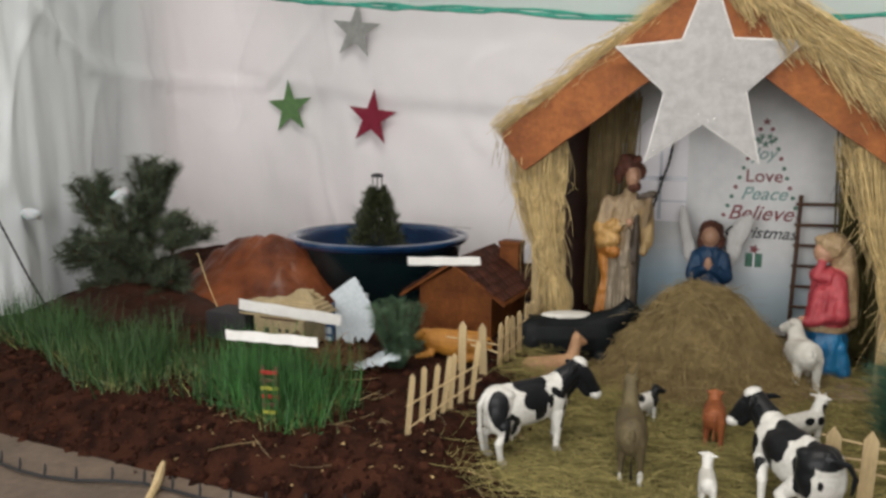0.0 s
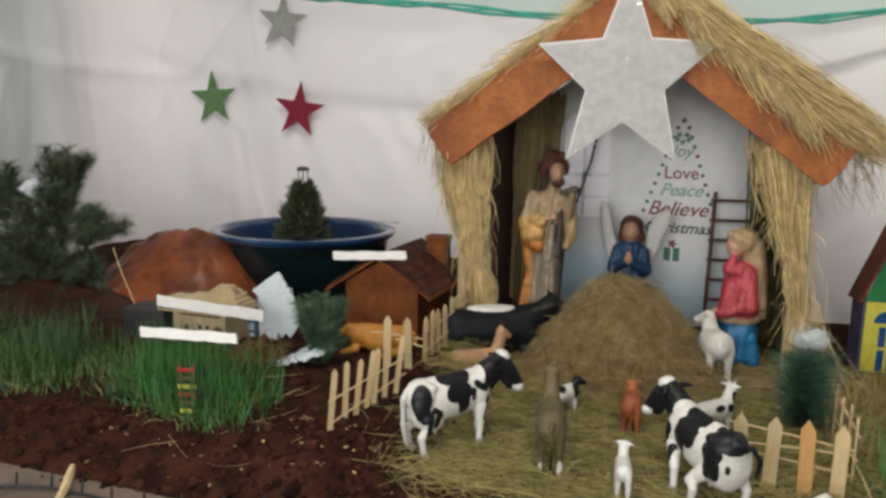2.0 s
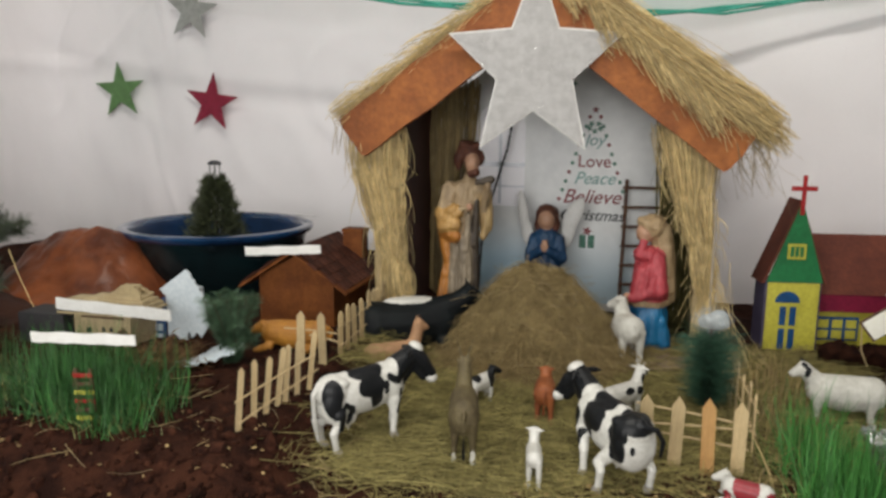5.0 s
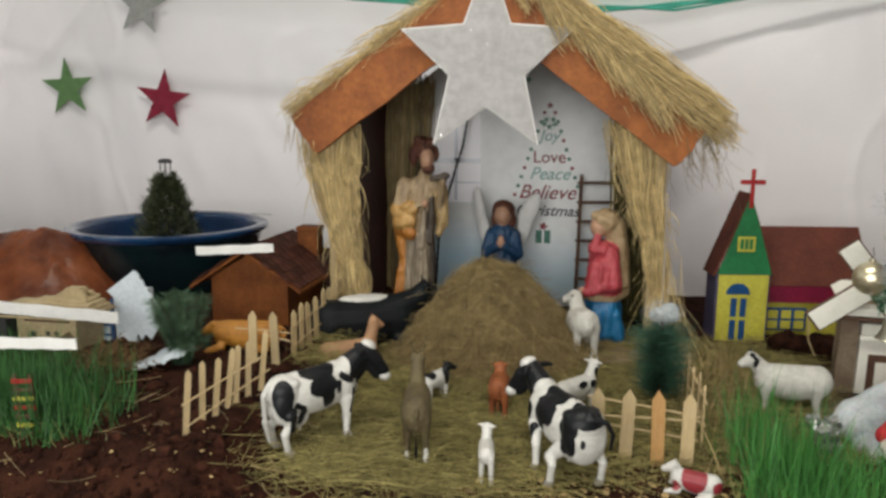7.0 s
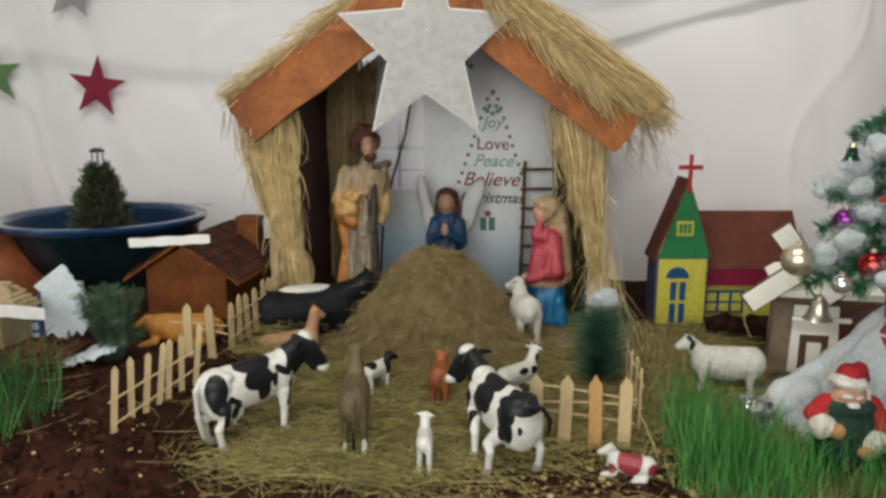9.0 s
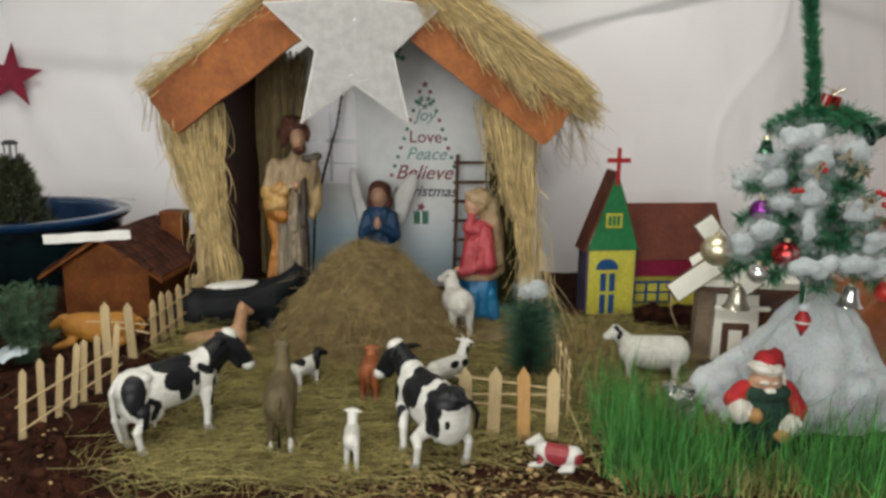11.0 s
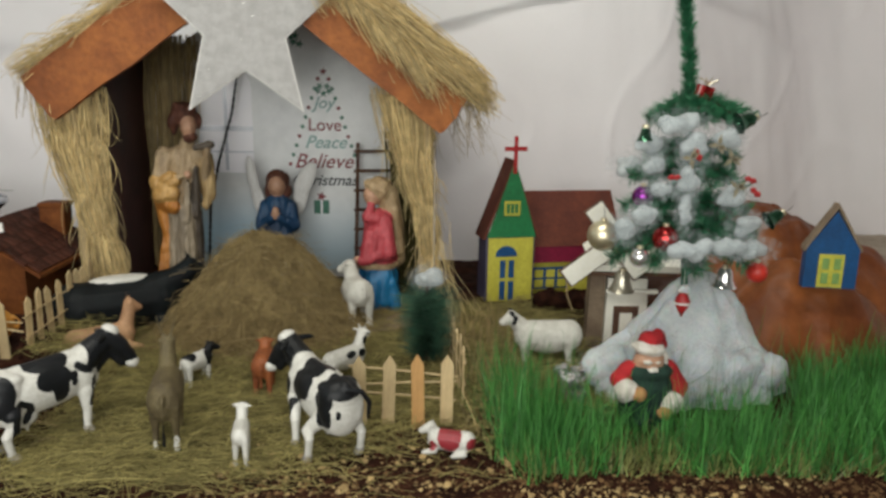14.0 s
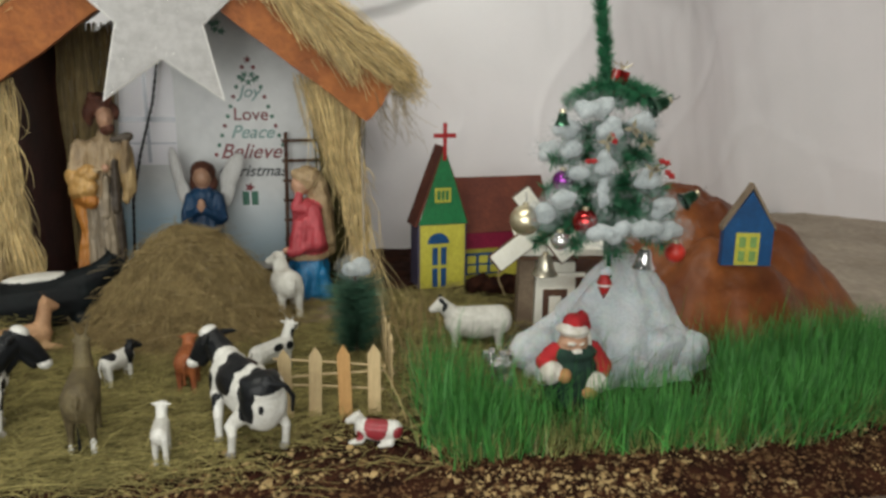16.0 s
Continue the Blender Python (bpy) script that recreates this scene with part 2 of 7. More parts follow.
def strands(name, roots, ends, sag, radius, material, seed, sides=3, segs=3, curl=0.02, tip=0.45):
    """Many thin stalks from roots to ends (arrays of n x 3), bowed at random. One mesh of kind stuff."""
    rng = np.random.default_rng(seed)
    n = len(roots)
    roots, ends = np.asarray(roots, float), np.asarray(ends, float)
    t = np.linspace(0, 1, segs + 1)[None, :, None]
    bow = rng.normal(0, 1, (n, 1, 3)) * curl
    ctr = roots[:, None] * (1 - t) + ends[:, None] * t + bow * np.sin(np.pi * t * 0.9) + np.array([0, 0, -1.0]) * (np.asarray(sag).reshape(-1, 1, 1) * np.sin(np.pi * t * 0.5) ** 2)
    d = ends - roots
    d /= np.linalg.norm(d, axis=1, keepdims=True) + 1e-9
    ref = rng.normal(0, 1, (n, 3))
    u = np.cross(d, ref)
    u /= np.linalg.norm(u, axis=1, keepdims=True) + 1e-9
    w = np.cross(d, u)
    rad = (np.asarray(radius) * rng.uniform(0.6, 1.3, n)).reshape(-1, 1, 1) * (1 - (1 - tip) * t)
    if sides == 2:
        ring = [ctr - u[:, None] * rad, ctr + u[:, None] * rad]
    else:
        ring = [ctr + rad * (u[:, None] * math.cos(2 * math.pi * k / sides) + w[:, None] * math.sin(2 * math.pi * k / sides)) for k in range(sides)]
    v = np.stack(ring, 2).reshape(-1, 3)
    base = np.arange(n)[:, None, None] * (segs + 1) * sides
    s = np.arange(segs)[None, :, None] * sides
    k = np.arange(1 if sides == 2 else sides)[None, None, :]
    k2 = (k + 1) % sides
    f = np.stack([base + s + k, base + s + k2, base + s + sides + k2, base + s + sides + k], -1).reshape(-1, 4)
    me = bpy.data.meshes.new(name)
    me.vertices.add(len(v))
    me.vertices.foreach_set("co", v.ravel())
    me.loops.add(f.size)
    me.loops.foreach_set("vertex_index", f.ravel().astype(np.int32))
    me.polygons.add(len(f))
    me.polygons.foreach_set("loop_start", np.arange(0, f.size, 4, dtype=np.int32))
    me.polygons.foreach_set("use_smooth", np.ones(len(f), bool))
    me.update()
    me.materials.append(material)
    return new(name, me)


def fbm(x, y, z=0.0, octaves=4):
    return noise.fractal(Vector((x, y, z)), 0.9, 2.1, octaves)


# ---- ground, kerb, cloth, room ----
def ground_height(x, y):
    """The bed of soil: nearly level in the pen, humped under the grass and to the rear corners."""
    h = 0.006 * fbm(x * 7, y * 7, 1.3) + 0.003 * fbm(x * 30, y * 30, 4.1)
    pen = math.exp(-(((x - 0.02) / 0.40) ** 4 + ((y + 0.25) / 0.5) ** 4))
    h *= 1 - 0.7 * pen
    edge = max(0.0, min(1.0, (y + 0.76) / 0.10))
    bank = max(0.0, min(1.0, (-0.185 - x + 0.02 * fbm(3.0, y * 8, 2.0)) / 0.085))
    front = max(0.0, min(1.0, (y + 0.74) / 0.13))
    bank = bank * bank * (3 - 2 * bank) * front * front * (3 - 2 * front)
    return h * (0.3 + 0.7 * edge) - 0.03 * (1 - edge) + 0.048 * bank


def build_ground():
    bm = bmesh.new()
    nx, ny = 300, 136
    x0, x1, y0, y1 = -2.25, 2.25, -0.80, 0.80
    grid = [[bm.verts.new((x0 + (x1 - x0) * i / nx, y0 + (y1 - y0) * j / ny, 0)) for i in range(nx + 1)] for j in range(ny + 1)]
    for row in grid:
        for v in row:
            v.co.z = ground_height(v.co.x, v.co.y)
    for j in range(ny):
        for i in range(nx):
            bm.faces.new((grid[j][i], grid[j][i + 1], grid[j + 1][i + 1], grid[j + 1][i]))
    return tagged(part("ground", bm, SOIL), "bed of dark reddish brown crumbly soil on the platform", "soil", kind="structure")


ground = build_ground()

bm = bmesh.new()
box(bm, -2.4, 2.4, -0.86, 0.84, -0.14, -0.035, 0.006)
platform = tagged(part("platform", bm, CEMENT), "low grey brown cement platform under the soil bed", "platform", kind="structure")
bm = bmesh.new()
box(bm, -2.4, 2.4, -0.90, -0.712, -0.86, -0.012, 0.012)
kerb = tagged(part("kerb", bm, CEMENT), "grey brown smooth cement kerb along the soil bed", "kerb", kind="structure")
bm = bmesh.new()
box(bm, -3.0, 3.2, -3.4, 1.0, -0.95, -0.85)
tagged(part("floor", bm, ROOMFLOOR), "dull brown cement room floor", "floor", kind="structure")
for nm, lim in (("wall_north", (-3.0, 3.2, 0.92, 1.0, -0.85, 2.0)), ("wall_south", (-3.0, 3.2, -3.4, -3.32, -0.85, 2.0)),
                ("wall_west", (-3.0, -2.92, -3.32, 0.92, -0.85, 2.0)), ("wall_east", (3.12, 3.2, -3.32, 0.92, -0.85, 2.0))):
    bm = bmesh.new()
    box(bm, *lim)
    tagged(part(nm, bm, ROOMWALL), "cream painted plain room wall", "wall", kind="structure")
bm = bmesh.new()
box(bm, -3.0, 3.2, -3.4, 1.0, 2.0, 2.08)
tagged(part("ceiling", bm, ROOMWALL), "cream painted plain room ceiling", "ceiling", kind="structure")


def build_cloth():
    """White cloth hung round the back of the bed; soft folds, closer at the corner that curves forward."""
    way = [(-1.36, -1.15), (-1.355, -0.75), (-1.35, -0.45), (-1.38, -0.27), (-1.48, -0.02), (-1.61, 0.28), (-1.66, 0.54), (-1.52, 0.69), (-1.30, 0.735), (-1.06, 0.735), (-0.70, 0.73), (-0.30, 0.69), (0.10, 0.59), (0.50, 0.50), (0.80, 0.475), (1.02, 0.50), (1.33, 0.66), (1.66, 0.82), (2.00, 0.66), (2.14, 0.05), (2.2, -0.6), (2.2, -1.15)]
    pts = []
    for i in range(len(way) - 1):
        p = [Vector((*way[max(0, min(len(way) - 1, i + k))], 0)) for k in (-1, 0, 1, 2)]
        for s in range(26):
            t = s / 26
            pts.append(0.5 * (2 * p[1] + (p[2] - p[0]) * t + (2 * p[0] - 5 * p[1] + 4 * p[2] - p[3]) * t * t + (3 * p[1] - p[0] - 3 * p[2] + p[3]) * t ** 3))
    bm = bmesh.new()
    rows = []
    nz = 90
    for i, p in enumerate(pts):
        d = (pts[min(i + 1, len(pts) - 1)] - pts[max(i - 1, 0)]).normalized()
        nrm = Vector((d.y, -d.x, 0))
        s = i * 0.0135
        left = max(0.0, min(1.0, (0.60 - p.y) / 0.22)) if p.x < -1.2 else 0.0
        right = max(0.0, min(1.0, (p.x - 0.95) / 0.35))
        col = []
        for k in range(nz + 1):
            z = -0.03 + 1.75 * k / nz
            f = 0.018 * fbm(s * 1.6 + 0.5 * z, z * 0.7, 2.0) + left * 0.016 * fbm(s * 2.9 + 0.2 * z, z * 0.45, 7.0) + right * 0.040 * fbm(s * 2.6 + 0.8 * z, z * 0.6, 17.0) + 0.004 * fbm(s * 6 + z * 2.4, z * 5.0, 9.0)
            fold = max(0.0, min(1.0, (-0.90 - p.x) / 0.45))
            f += fold * (0.014 * fbm(s * 4.6 + 0.4 * z, z * 0.5, 31.0, 2) + 0.012 * math.exp(-((z - 0.625 - 0.02 * math.sin(p.x * 9.0) - 0.9 * max(0.0, p.x + 1.47)) / 0.02) ** 2))
            crease = abs(fbm(s * 1.3 + 0.5 * z, z * 1.7 - 0.4 * s, 21.0, 2))
            f += (0.006 if p.x < -0.3 else 0.005) * max(0.0, 0.07 - crease) / 0.07
            col.append(bm.verts.new(p + nrm * f + Vector((0, 0, z))))
        rows.append(col)
    for a, b in zip(rows, rows[1:]):
        for k in range(nz):
            q = bm.faces.new((a[k], b[k], b[k + 1], a[k + 1]))
            # faces of the left side take the bluish fading colour
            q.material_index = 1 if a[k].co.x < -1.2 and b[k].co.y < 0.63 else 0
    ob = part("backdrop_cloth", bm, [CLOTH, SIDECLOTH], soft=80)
    so = ob.modifiers.new("thickness", "SOLIDIFY")
    so.thickness = 0.0015
    return tagged(ob, "white cloth backdrop hung in soft folds behind the crib", "cloth", kind="structure")


build_cloth()

# added beige wrinkled sheet over the platform, hides dark soil beside the hill
bm = bmesh.new()
nx, ny = 60, 60
g = []
for j in range(ny + 1):
    y = -0.52 + 1.33 * j / ny
    x0 = 1.20 + 0.12 * max(0.0, min(1.0, (-0.25 - y) / 0.12)) + 0.02 * fbm(y * 7, 2.0)
    g.append([bm.verts.new((x0 + (2.12 - x0) * i / nx, y, 0.0)) for i in range(nx + 1)])
for row in g:
    for v in row:
        v.co.z = ground_height(v.co.x, v.co.y) + 0.014 + 0.010 * abs(fbm(v.co.x * 4 + v.co.y * 2, v.co.y * 5, 8.0)) + 0.004 * fbm(v.co.x * 16, v.co.y * 16, 3.0)
for j in range(ny):
    for i in range(nx):
        bm.faces.new((g[j][i], g[j][i + 1], g[j + 1][i + 1], g[j + 1][i]))
tagged(part("ground_sheet", bm, BEIGE, soft=80), "beige wrinkled sheet added over the platform beside the hill", "paper", kind="structure")

# ---- the hut ----
APEX, EAVE_L, EAVE_R = (0.030, 0.722), (-0.357, 0.444), (0.418, 0.428)


def star_outline(r, inner=0.40, turn=0.0, cx=0.0, cz=0.0):
    return [(cx + (r if k % 2 == 0 else r * inner) * math.sin(k * math.pi / 5 + turn), cz + (r if k % 2 == 0 else r * inner) * math.cos(k * math.pi / 5 + turn)) for k in range(10)]


def build_hut():
    hut = thing("crib_hut", pose(0, 0, 0), "open nativity hut with orange brown gable boards and straw thatch", "hut")
    # gable boards: each a plank with mitred apex
    for side, (ex, ez) in ((-1, EAVE_L), (1, EAVE_R)):
        d = Vector((APEX[0] - ex, 0, APEX[1] - ez)).normalized()
        n = Vector((d.z, 0, -d.x)) if side < 0 else Vector((-d.z, 0, d.x))
        if n.z > 0:
            n = -n
        w = 0.088
        top = (APEX[0], APEX[1])
        bm = bmesh.new()
        steps = 14
        lo = []
        hi = []
        for k in range(steps + 1):
            q = Vector((ex, 0, ez)).lerp(Vector((top[0], 0, top[1])), k / steps)
            hi.append((q.x, q.z + 0.002 * fbm(q.x * 20, q.z * 20)))
            qq = q + n * (w + 0.003 * fbm(q.x * 16, 3.0))
            if k == steps:
                qq = Vector((APEX[0], 0, APEX[1] - w / abs(n.z)))
            if (qq.x - APEX[0]) * side < 0:
                qq.x = APEX[0]
            lo.append((qq.x, qq.z))
        # the lower end is torn, not sawn
        h0, l0 = Vector((hi[0][0], 0, hi[0][1])), Vector((lo[0][0], 0, lo[0][1]))
        for f in (0.88, 0.70, 0.52, 0.36, 0.20, 0.08):
            q = h0.lerp(l0, f) - d * (0.002 + 0.002 * math.sin(math.pi * f) + 0.005 * fbm(f * 11, side * 3.0, 2.0))
            lo.insert(0, (q.x, q.z))
        prism(bm, hi + lo[::-1], -0.020, -0.006)
        part("gable_board", bm, BOARD, hut)
        # roof slab behind the board
        bm = bmesh.new()
        a, b = Vector((ex, 0, ez)) - 0.004 * n, Vector((top[0], 0, top[1])) - 0.004 * n
        out = [(a.x, a.z), (b.x, b.z), (b.x + n.x * 0.014, b.z + n.z * 0.014), (a.x + n.x * 0.014, a.z + n.z * 0.014)]
        prism(bm, out, -0.004, 0.36)
        part("roof_panel", bm, MAROON, hut)
    bm = bmesh.new()
    prism(bm, [(-0.262, 0), (-0.246, 0), (-0.246, 0.505), (-0.262, 0.493)], 0.03, 0.33)
    part("side_wall", bm, MAROON, hut, "dark maroon painted side board")
    bm = bmesh.new()
    prism(bm, [(0.345, 0), (0.357, 0), (0.357, 0.455), (0.345, 0.463)], 0.05, 0.33)
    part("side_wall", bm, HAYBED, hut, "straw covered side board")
    bm = bmesh.new()
    prism(bm, [(-0.262, 0), (0.357, 0), (0.357, 0.44), (0.03, 0.68), (-0.262, 0.46)], 0.335, 0.345)
    part("back_wall", bm, WHITE, hut)
    for x in (-0.285, 0.340):
        bm = bmesh.new()
        tube(bm, [(x, 0.012, 0), (x, 0.012, 0.2), (x, 0.012, 0.42)], 0.010, 8)
        part("corner_post", bm, PINEWOOD, hut)
    return hut


hut = build_hut()


def sheaf(name, n, rings, seed, parent, material, radius=0.00085, stray=40):
    """Straw tied into a sheaf. rings: (centre x, y, z, half-width, half-depth) from the head to the foot."""
    r = np.random.default_rng(seed)
    for A, B in zip(rings, rings[1:]):
        a = r.uniform(0, 2 * np.pi, n)
        q = np.sqrt(r.uniform(0, 1, n))
        mix = r.normal(0, 0.22, (n, 2))
        ends = []
        for (x, y, z, w, d), lift in ((A, r.uniform(-0.004, 0.022, n)), (B, r.uniform(-0.016, 0.010, n))):
            cx = np.clip(np.cos(a) * q + (mix[:, 0] if lift[0] == lift[0] else 0) * 0.5, -1.08, 1.08)
            ends.append(np.column_stack([x + cx * w, y + np.sin(a) * q * d, np.maximum(z + lift, 0.001)]))
        ob = strands(name, ends[0], ends[1], np.zeros(n), radius, material, seed, 3, 5, 0.007, 0.8)
        ob.parent = parent
        tagged(ob, kind="stuff")
    # stalks that stand off the sheaf
    k = r.integers(0, len(rings) - 1, stray)
    P0, P1 = [], []
    for i in k:
        A, B = rings[i], rings[i + 1]
        f = r.uniform(0, 1)
        side = r.choice([-1, 1])
        w = A[3] + (B[3] - A[3]) * f
        p = np.array([A[0] + (B[0] - A[0]) * f + side * w * r.uniform(0.3, 1), A[1] - 0.012, A[2] + (B[2] - A[2]) * f])
        P0.append(p)
        q = p + [side * r.uniform(0.0, 0.03) + r.normal(0, 0.012), r.normal(-0.01, 0.01), -r.uniform(0.03, 0.11)]
        q[2] = max(q[2], 0.004)
        P1.append(q)
    ob = strands(name + "_stray", np.array(P0), np.array(P1), np.zeros(stray), 0.0008, material, seed + 1, 3, 5, 0.008, 0.4)
    ob.parent = parent
    tagged(ob, kind="stuff")


sheaf("straw_sheaf", 470, ((-0.292, 0.014, 0.425, 0.058, 0.018), (-0.286, 0.012, 0.325, 0.050, 0.018), (-0.266, 0.006, 0.235, 0.030, 0.015), (-0.252, 0.002, 0.165, 0.020, 0.013), (-0.240, 0.0, 0.085, 0.029, 0.015), (-0.232, -0.002, 0.0, 0.038, 0.018)), 11, hut, STRAW_PALE, stray=90)
sheaf("straw_sheaf", 430, ((0.300, 0.014, 0.425, 0.058, 0.018), (0.316, 0.010, 0.315, 0.036, 0.014), (0.338, 0.006, 0.22, 0.018, 0.011), (0.352, 0.002, 0.13, 0.010, 0.009), (0.352, 0.0, 0.0, 0.012, 0.010)), 12, hut, STRAW_PALE, stray=70)
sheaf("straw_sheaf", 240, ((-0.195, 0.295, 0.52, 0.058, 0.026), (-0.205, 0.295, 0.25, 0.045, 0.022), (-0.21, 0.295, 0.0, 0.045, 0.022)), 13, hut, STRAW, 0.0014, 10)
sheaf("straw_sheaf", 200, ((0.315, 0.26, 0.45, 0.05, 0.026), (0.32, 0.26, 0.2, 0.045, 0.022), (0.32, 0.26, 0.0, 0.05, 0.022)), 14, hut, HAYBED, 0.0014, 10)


def thatch():
    for side, (ex, ez), n, seed in ((-1, EAVE_L, 5000, 21), (1, EAVE_R, 7000, 22)):
        r = np.random.default_rng(seed)
        e, a = np.array([ex, 0, ez]), np.array([APEX[0], 0, APEX[1]])
        d = (a - e) / np.linalg.norm(a - e)
        up = np.array([-d[2], 0, d[0]]) * (1 if d[0] > 0 else -1)
        L = np.linalg.norm(a - e)
        s = r.uniform(0.0, 1.08, n)
        y = r.uniform(-0.022, 0.36, n) if side < 0 else np.where(r.uniform(size=n) < 0.35, r.uniform(-0.03, 0.02, n), r.uniform(-0.02, 0.36, n))
        h = r.uniform(0.0, 0.017 if side < 0 else 0.044, n) * (0.5 + 0.5 * np.sin(s * 9) ** 2) * (1.0 if side < 0 else np.clip(1.25 - 0.5 * s, 0, 1))
        root = e + d * (s * L)[:, None] + up * (h + 0.004)[:, None]
        root[:, 1] = y
        ln = np.minimum(r.uniform(0.08, 0.24, n) * (1 if side > 0 else 0.42), s * L + np.where(r.uniform(size=n) < (0.06 if side < 0 else 0.16), r.uniform(0.0, 0.03 if side < 0 else 0.055, n), r.uniform(0.0, 0.008 if side < 0 else 0.016, n)))
        end = root - d * ln[:, None] + up * r.normal(0.0, 0.012 if side < 0 else 0.006, n)[:, None]
        end[:, 1] += r.normal(-0.004, 0.02, n)
        over = np.maximum(0, (ln - s * L))
        keep = r.uniform(size=n) < np.where(over > 0.06, 0.25, 1)
        ob = strands("thatch", root[keep], end[keep], (0.25 * np.maximum(0, over))[keep], 0.0009 if side > 0 else 0.0008, STRAW_PALE, seed, 3, 4, 0.006 if side > 0 else 0.008, 0.6)
        ob.parent = hut
        tagged(ob, "loose golden straw thatch", kind="stuff")
    # wisps that hang over the right-hand board and stray off both eaves
    r = np.random.default_rng(33)
    n = 1000
    knot = r.integers(0, 11, n)
    s = np.clip(np.array([0.93, 0.86, 0.78, 0.70, 0.64, 0.56, 0.50, 0.42, 0.34, 0.28, 0.22])[knot] + r.normal(0, 0.022, n), 0.16, 0.98)
    e, a = np.array([EAVE_R[0], 0, EAVE_R[1]]), np.array([APEX[0], 0, APEX[1]])
    root = e + (a - e) * s[:, None]
    root[:, 1] = r.uniform(-0.035, -0.021, n)
    root[:, 2] += r.uniform(0, 0.02, n)
    ang = r.normal(-0.86, 0.16, 11)[knot] + r.normal(0, 0.07, n)
    ln = r.uniform(0.05, 0.15, n) * r.uniform(0.6, 1.2, 11)[knot] * np.where(s < 0.6, 1.0, 0.8) * np.minimum(1.0, 0.35 + 2.2 * s)
    end = root + np.stack([np.cos(ang) * ln * 0.8, r.normal(-0.004, 0.006, n), np.sin(ang) * ln], 1)
    ob = strands("thatch_wisp", root, end, np.full(n, 0.006), 0.0010, STRAW_PALE, 33, 3, 4, 0.006, 0.6)
    ob.parent = hut
    tagged(ob, kind="stuff")
    n = 50
    left = r.uniform(size=n) < 0.25
    root = np.where(left[:, None], np.array([EAVE_L[0], 0, EAVE_L[1]]) + r.normal(0, 0.03, (n, 3)) * [0.4, 1, 0.5], np.array([EAVE_R[0], 0, EAVE_R[1]]) + r.normal(0, 0.04, (n, 3)) * [0.6, 1, 0.5])
    root[:, 1] = np.abs(root[:, 1]) * 1.5 - 0.025
    end = root + np.where(left[:, None], [-0.006, 0, -0.05], [0.022, 0, -0.055]) * r.uniform(0.2, 1.6, (n, 1)) + r.normal(0, 1, (n, 3)) * np.where(left[:, None], 0.010, 0.016)
    ob = strands("thatch_wisp", root, end, np.full(n, 0.01), 0.0008, STRAW, 34, 3, 5, 0.012, 0.5)
    ob.parent = hut
    tagged(ob, kind="stuff")
    # long fibres that hang off the right-hand eave
    n = 46
    root = np.array([EAVE_R[0], 0, EAVE_R[1]]) + np.column_stack([r.uniform(-0.05, 0.045, n), r.uniform(-0.03, 0.10, n), r.uniform(-0.035, 0.015, n)])
    end = root + np.column_stack([r.normal(0.030, 0.028, n), r.normal(0, 0.01, n), -r.uniform(0.05, 0.17, n) * r.uniform(0.4, 1.0, n)])
    ob = strands("thatch_fibre", root, end, np.full(n, 0.004), 0.00062, STRAW, 36, 3, 6, 0.016, 0.4)
    ob.parent = hut
    tagged(ob, kind="stuff")
    # a loose bunch that leans from the corner to the ground
    n = 24
    root = np.column_stack([r.normal(0.362, 0.012, n), r.normal(-0.035, 0.012, n), r.uniform(0.10, 0.22, n)])
    end = np.column_stack([r.normal(0.405, 0.022, n), r.normal(-0.115, 0.04, n), r.uniform(0.002, 0.05, n)])
    ob = strands("leaning_straw", root, end, np.full(n, 0.006), 0.0006, STRAW_PALE, 37, 3, 4, 0.012, 0.5)
    ob.parent = hut
    tagged(ob, kind="stuff")


thatch()
bm = bmesh.new()
tube(bm, [(0.358, -0.024, 0.0), (0.3575, -0.024, 0.15), (0.356, -0.024, 0.31)], 0.0022, 8)
part("corner_rod", bm, BEIGE, hut, "thin pale plastic rod")

bm = bmesh.new()
m = pose(0.025, -0.034, 0.543, 0, 0, 4) @ Matrix.Diagonal((1, 1, 1.12, 1))
prism(bm, star_outline(0.166, 0.44), -0.003, 0.003, m)
star = part("large_star", bm, WHITE)
tagged(star, "large silver glitter star with a white rim on the hut gable", "star")
bm = bmesh.new()
prism(bm, star_outline(0.160, 0.44), -0.0055, -0.0032, m)
part("glitter_face", bm, GLITTER, star, "sparkling silver glitter face")
SPARK = mat("glitter_flake", (0.9, 0.9, 0.88), None, 60, 0.12, 0.0, metal=0.9)
bm = bmesh.new()
rs = random.Random(77)
for k in range(70):
    a, q = rs.uniform(0, 6.283), rs.uniform(0, 1) ** 0.5
    lim_ = 0.075 + 0.075 * abs(math.cos(2.5 * a)) ** 5
    w = Vector((q * lim_ * math.sin(a), -0.0060, q * lim_ * math.cos(a)))
    tilt = pose(0, 0, 0, rs.gauss(-4, 14), 0, rs.gauss(0, 14))
    d = rs.uniform(0.0003, 0.0007)
    vs = [bm.verts.new(m @ (w + tilt @ Vector(o))) for o in ((-d, 0, 0), (0, 0, -d), (d, 0, 0), (0, 0, d))]
    bm.faces.new(vs)
tagged(part("glitter_flake", bm, SPARK, star), kind="stuff")

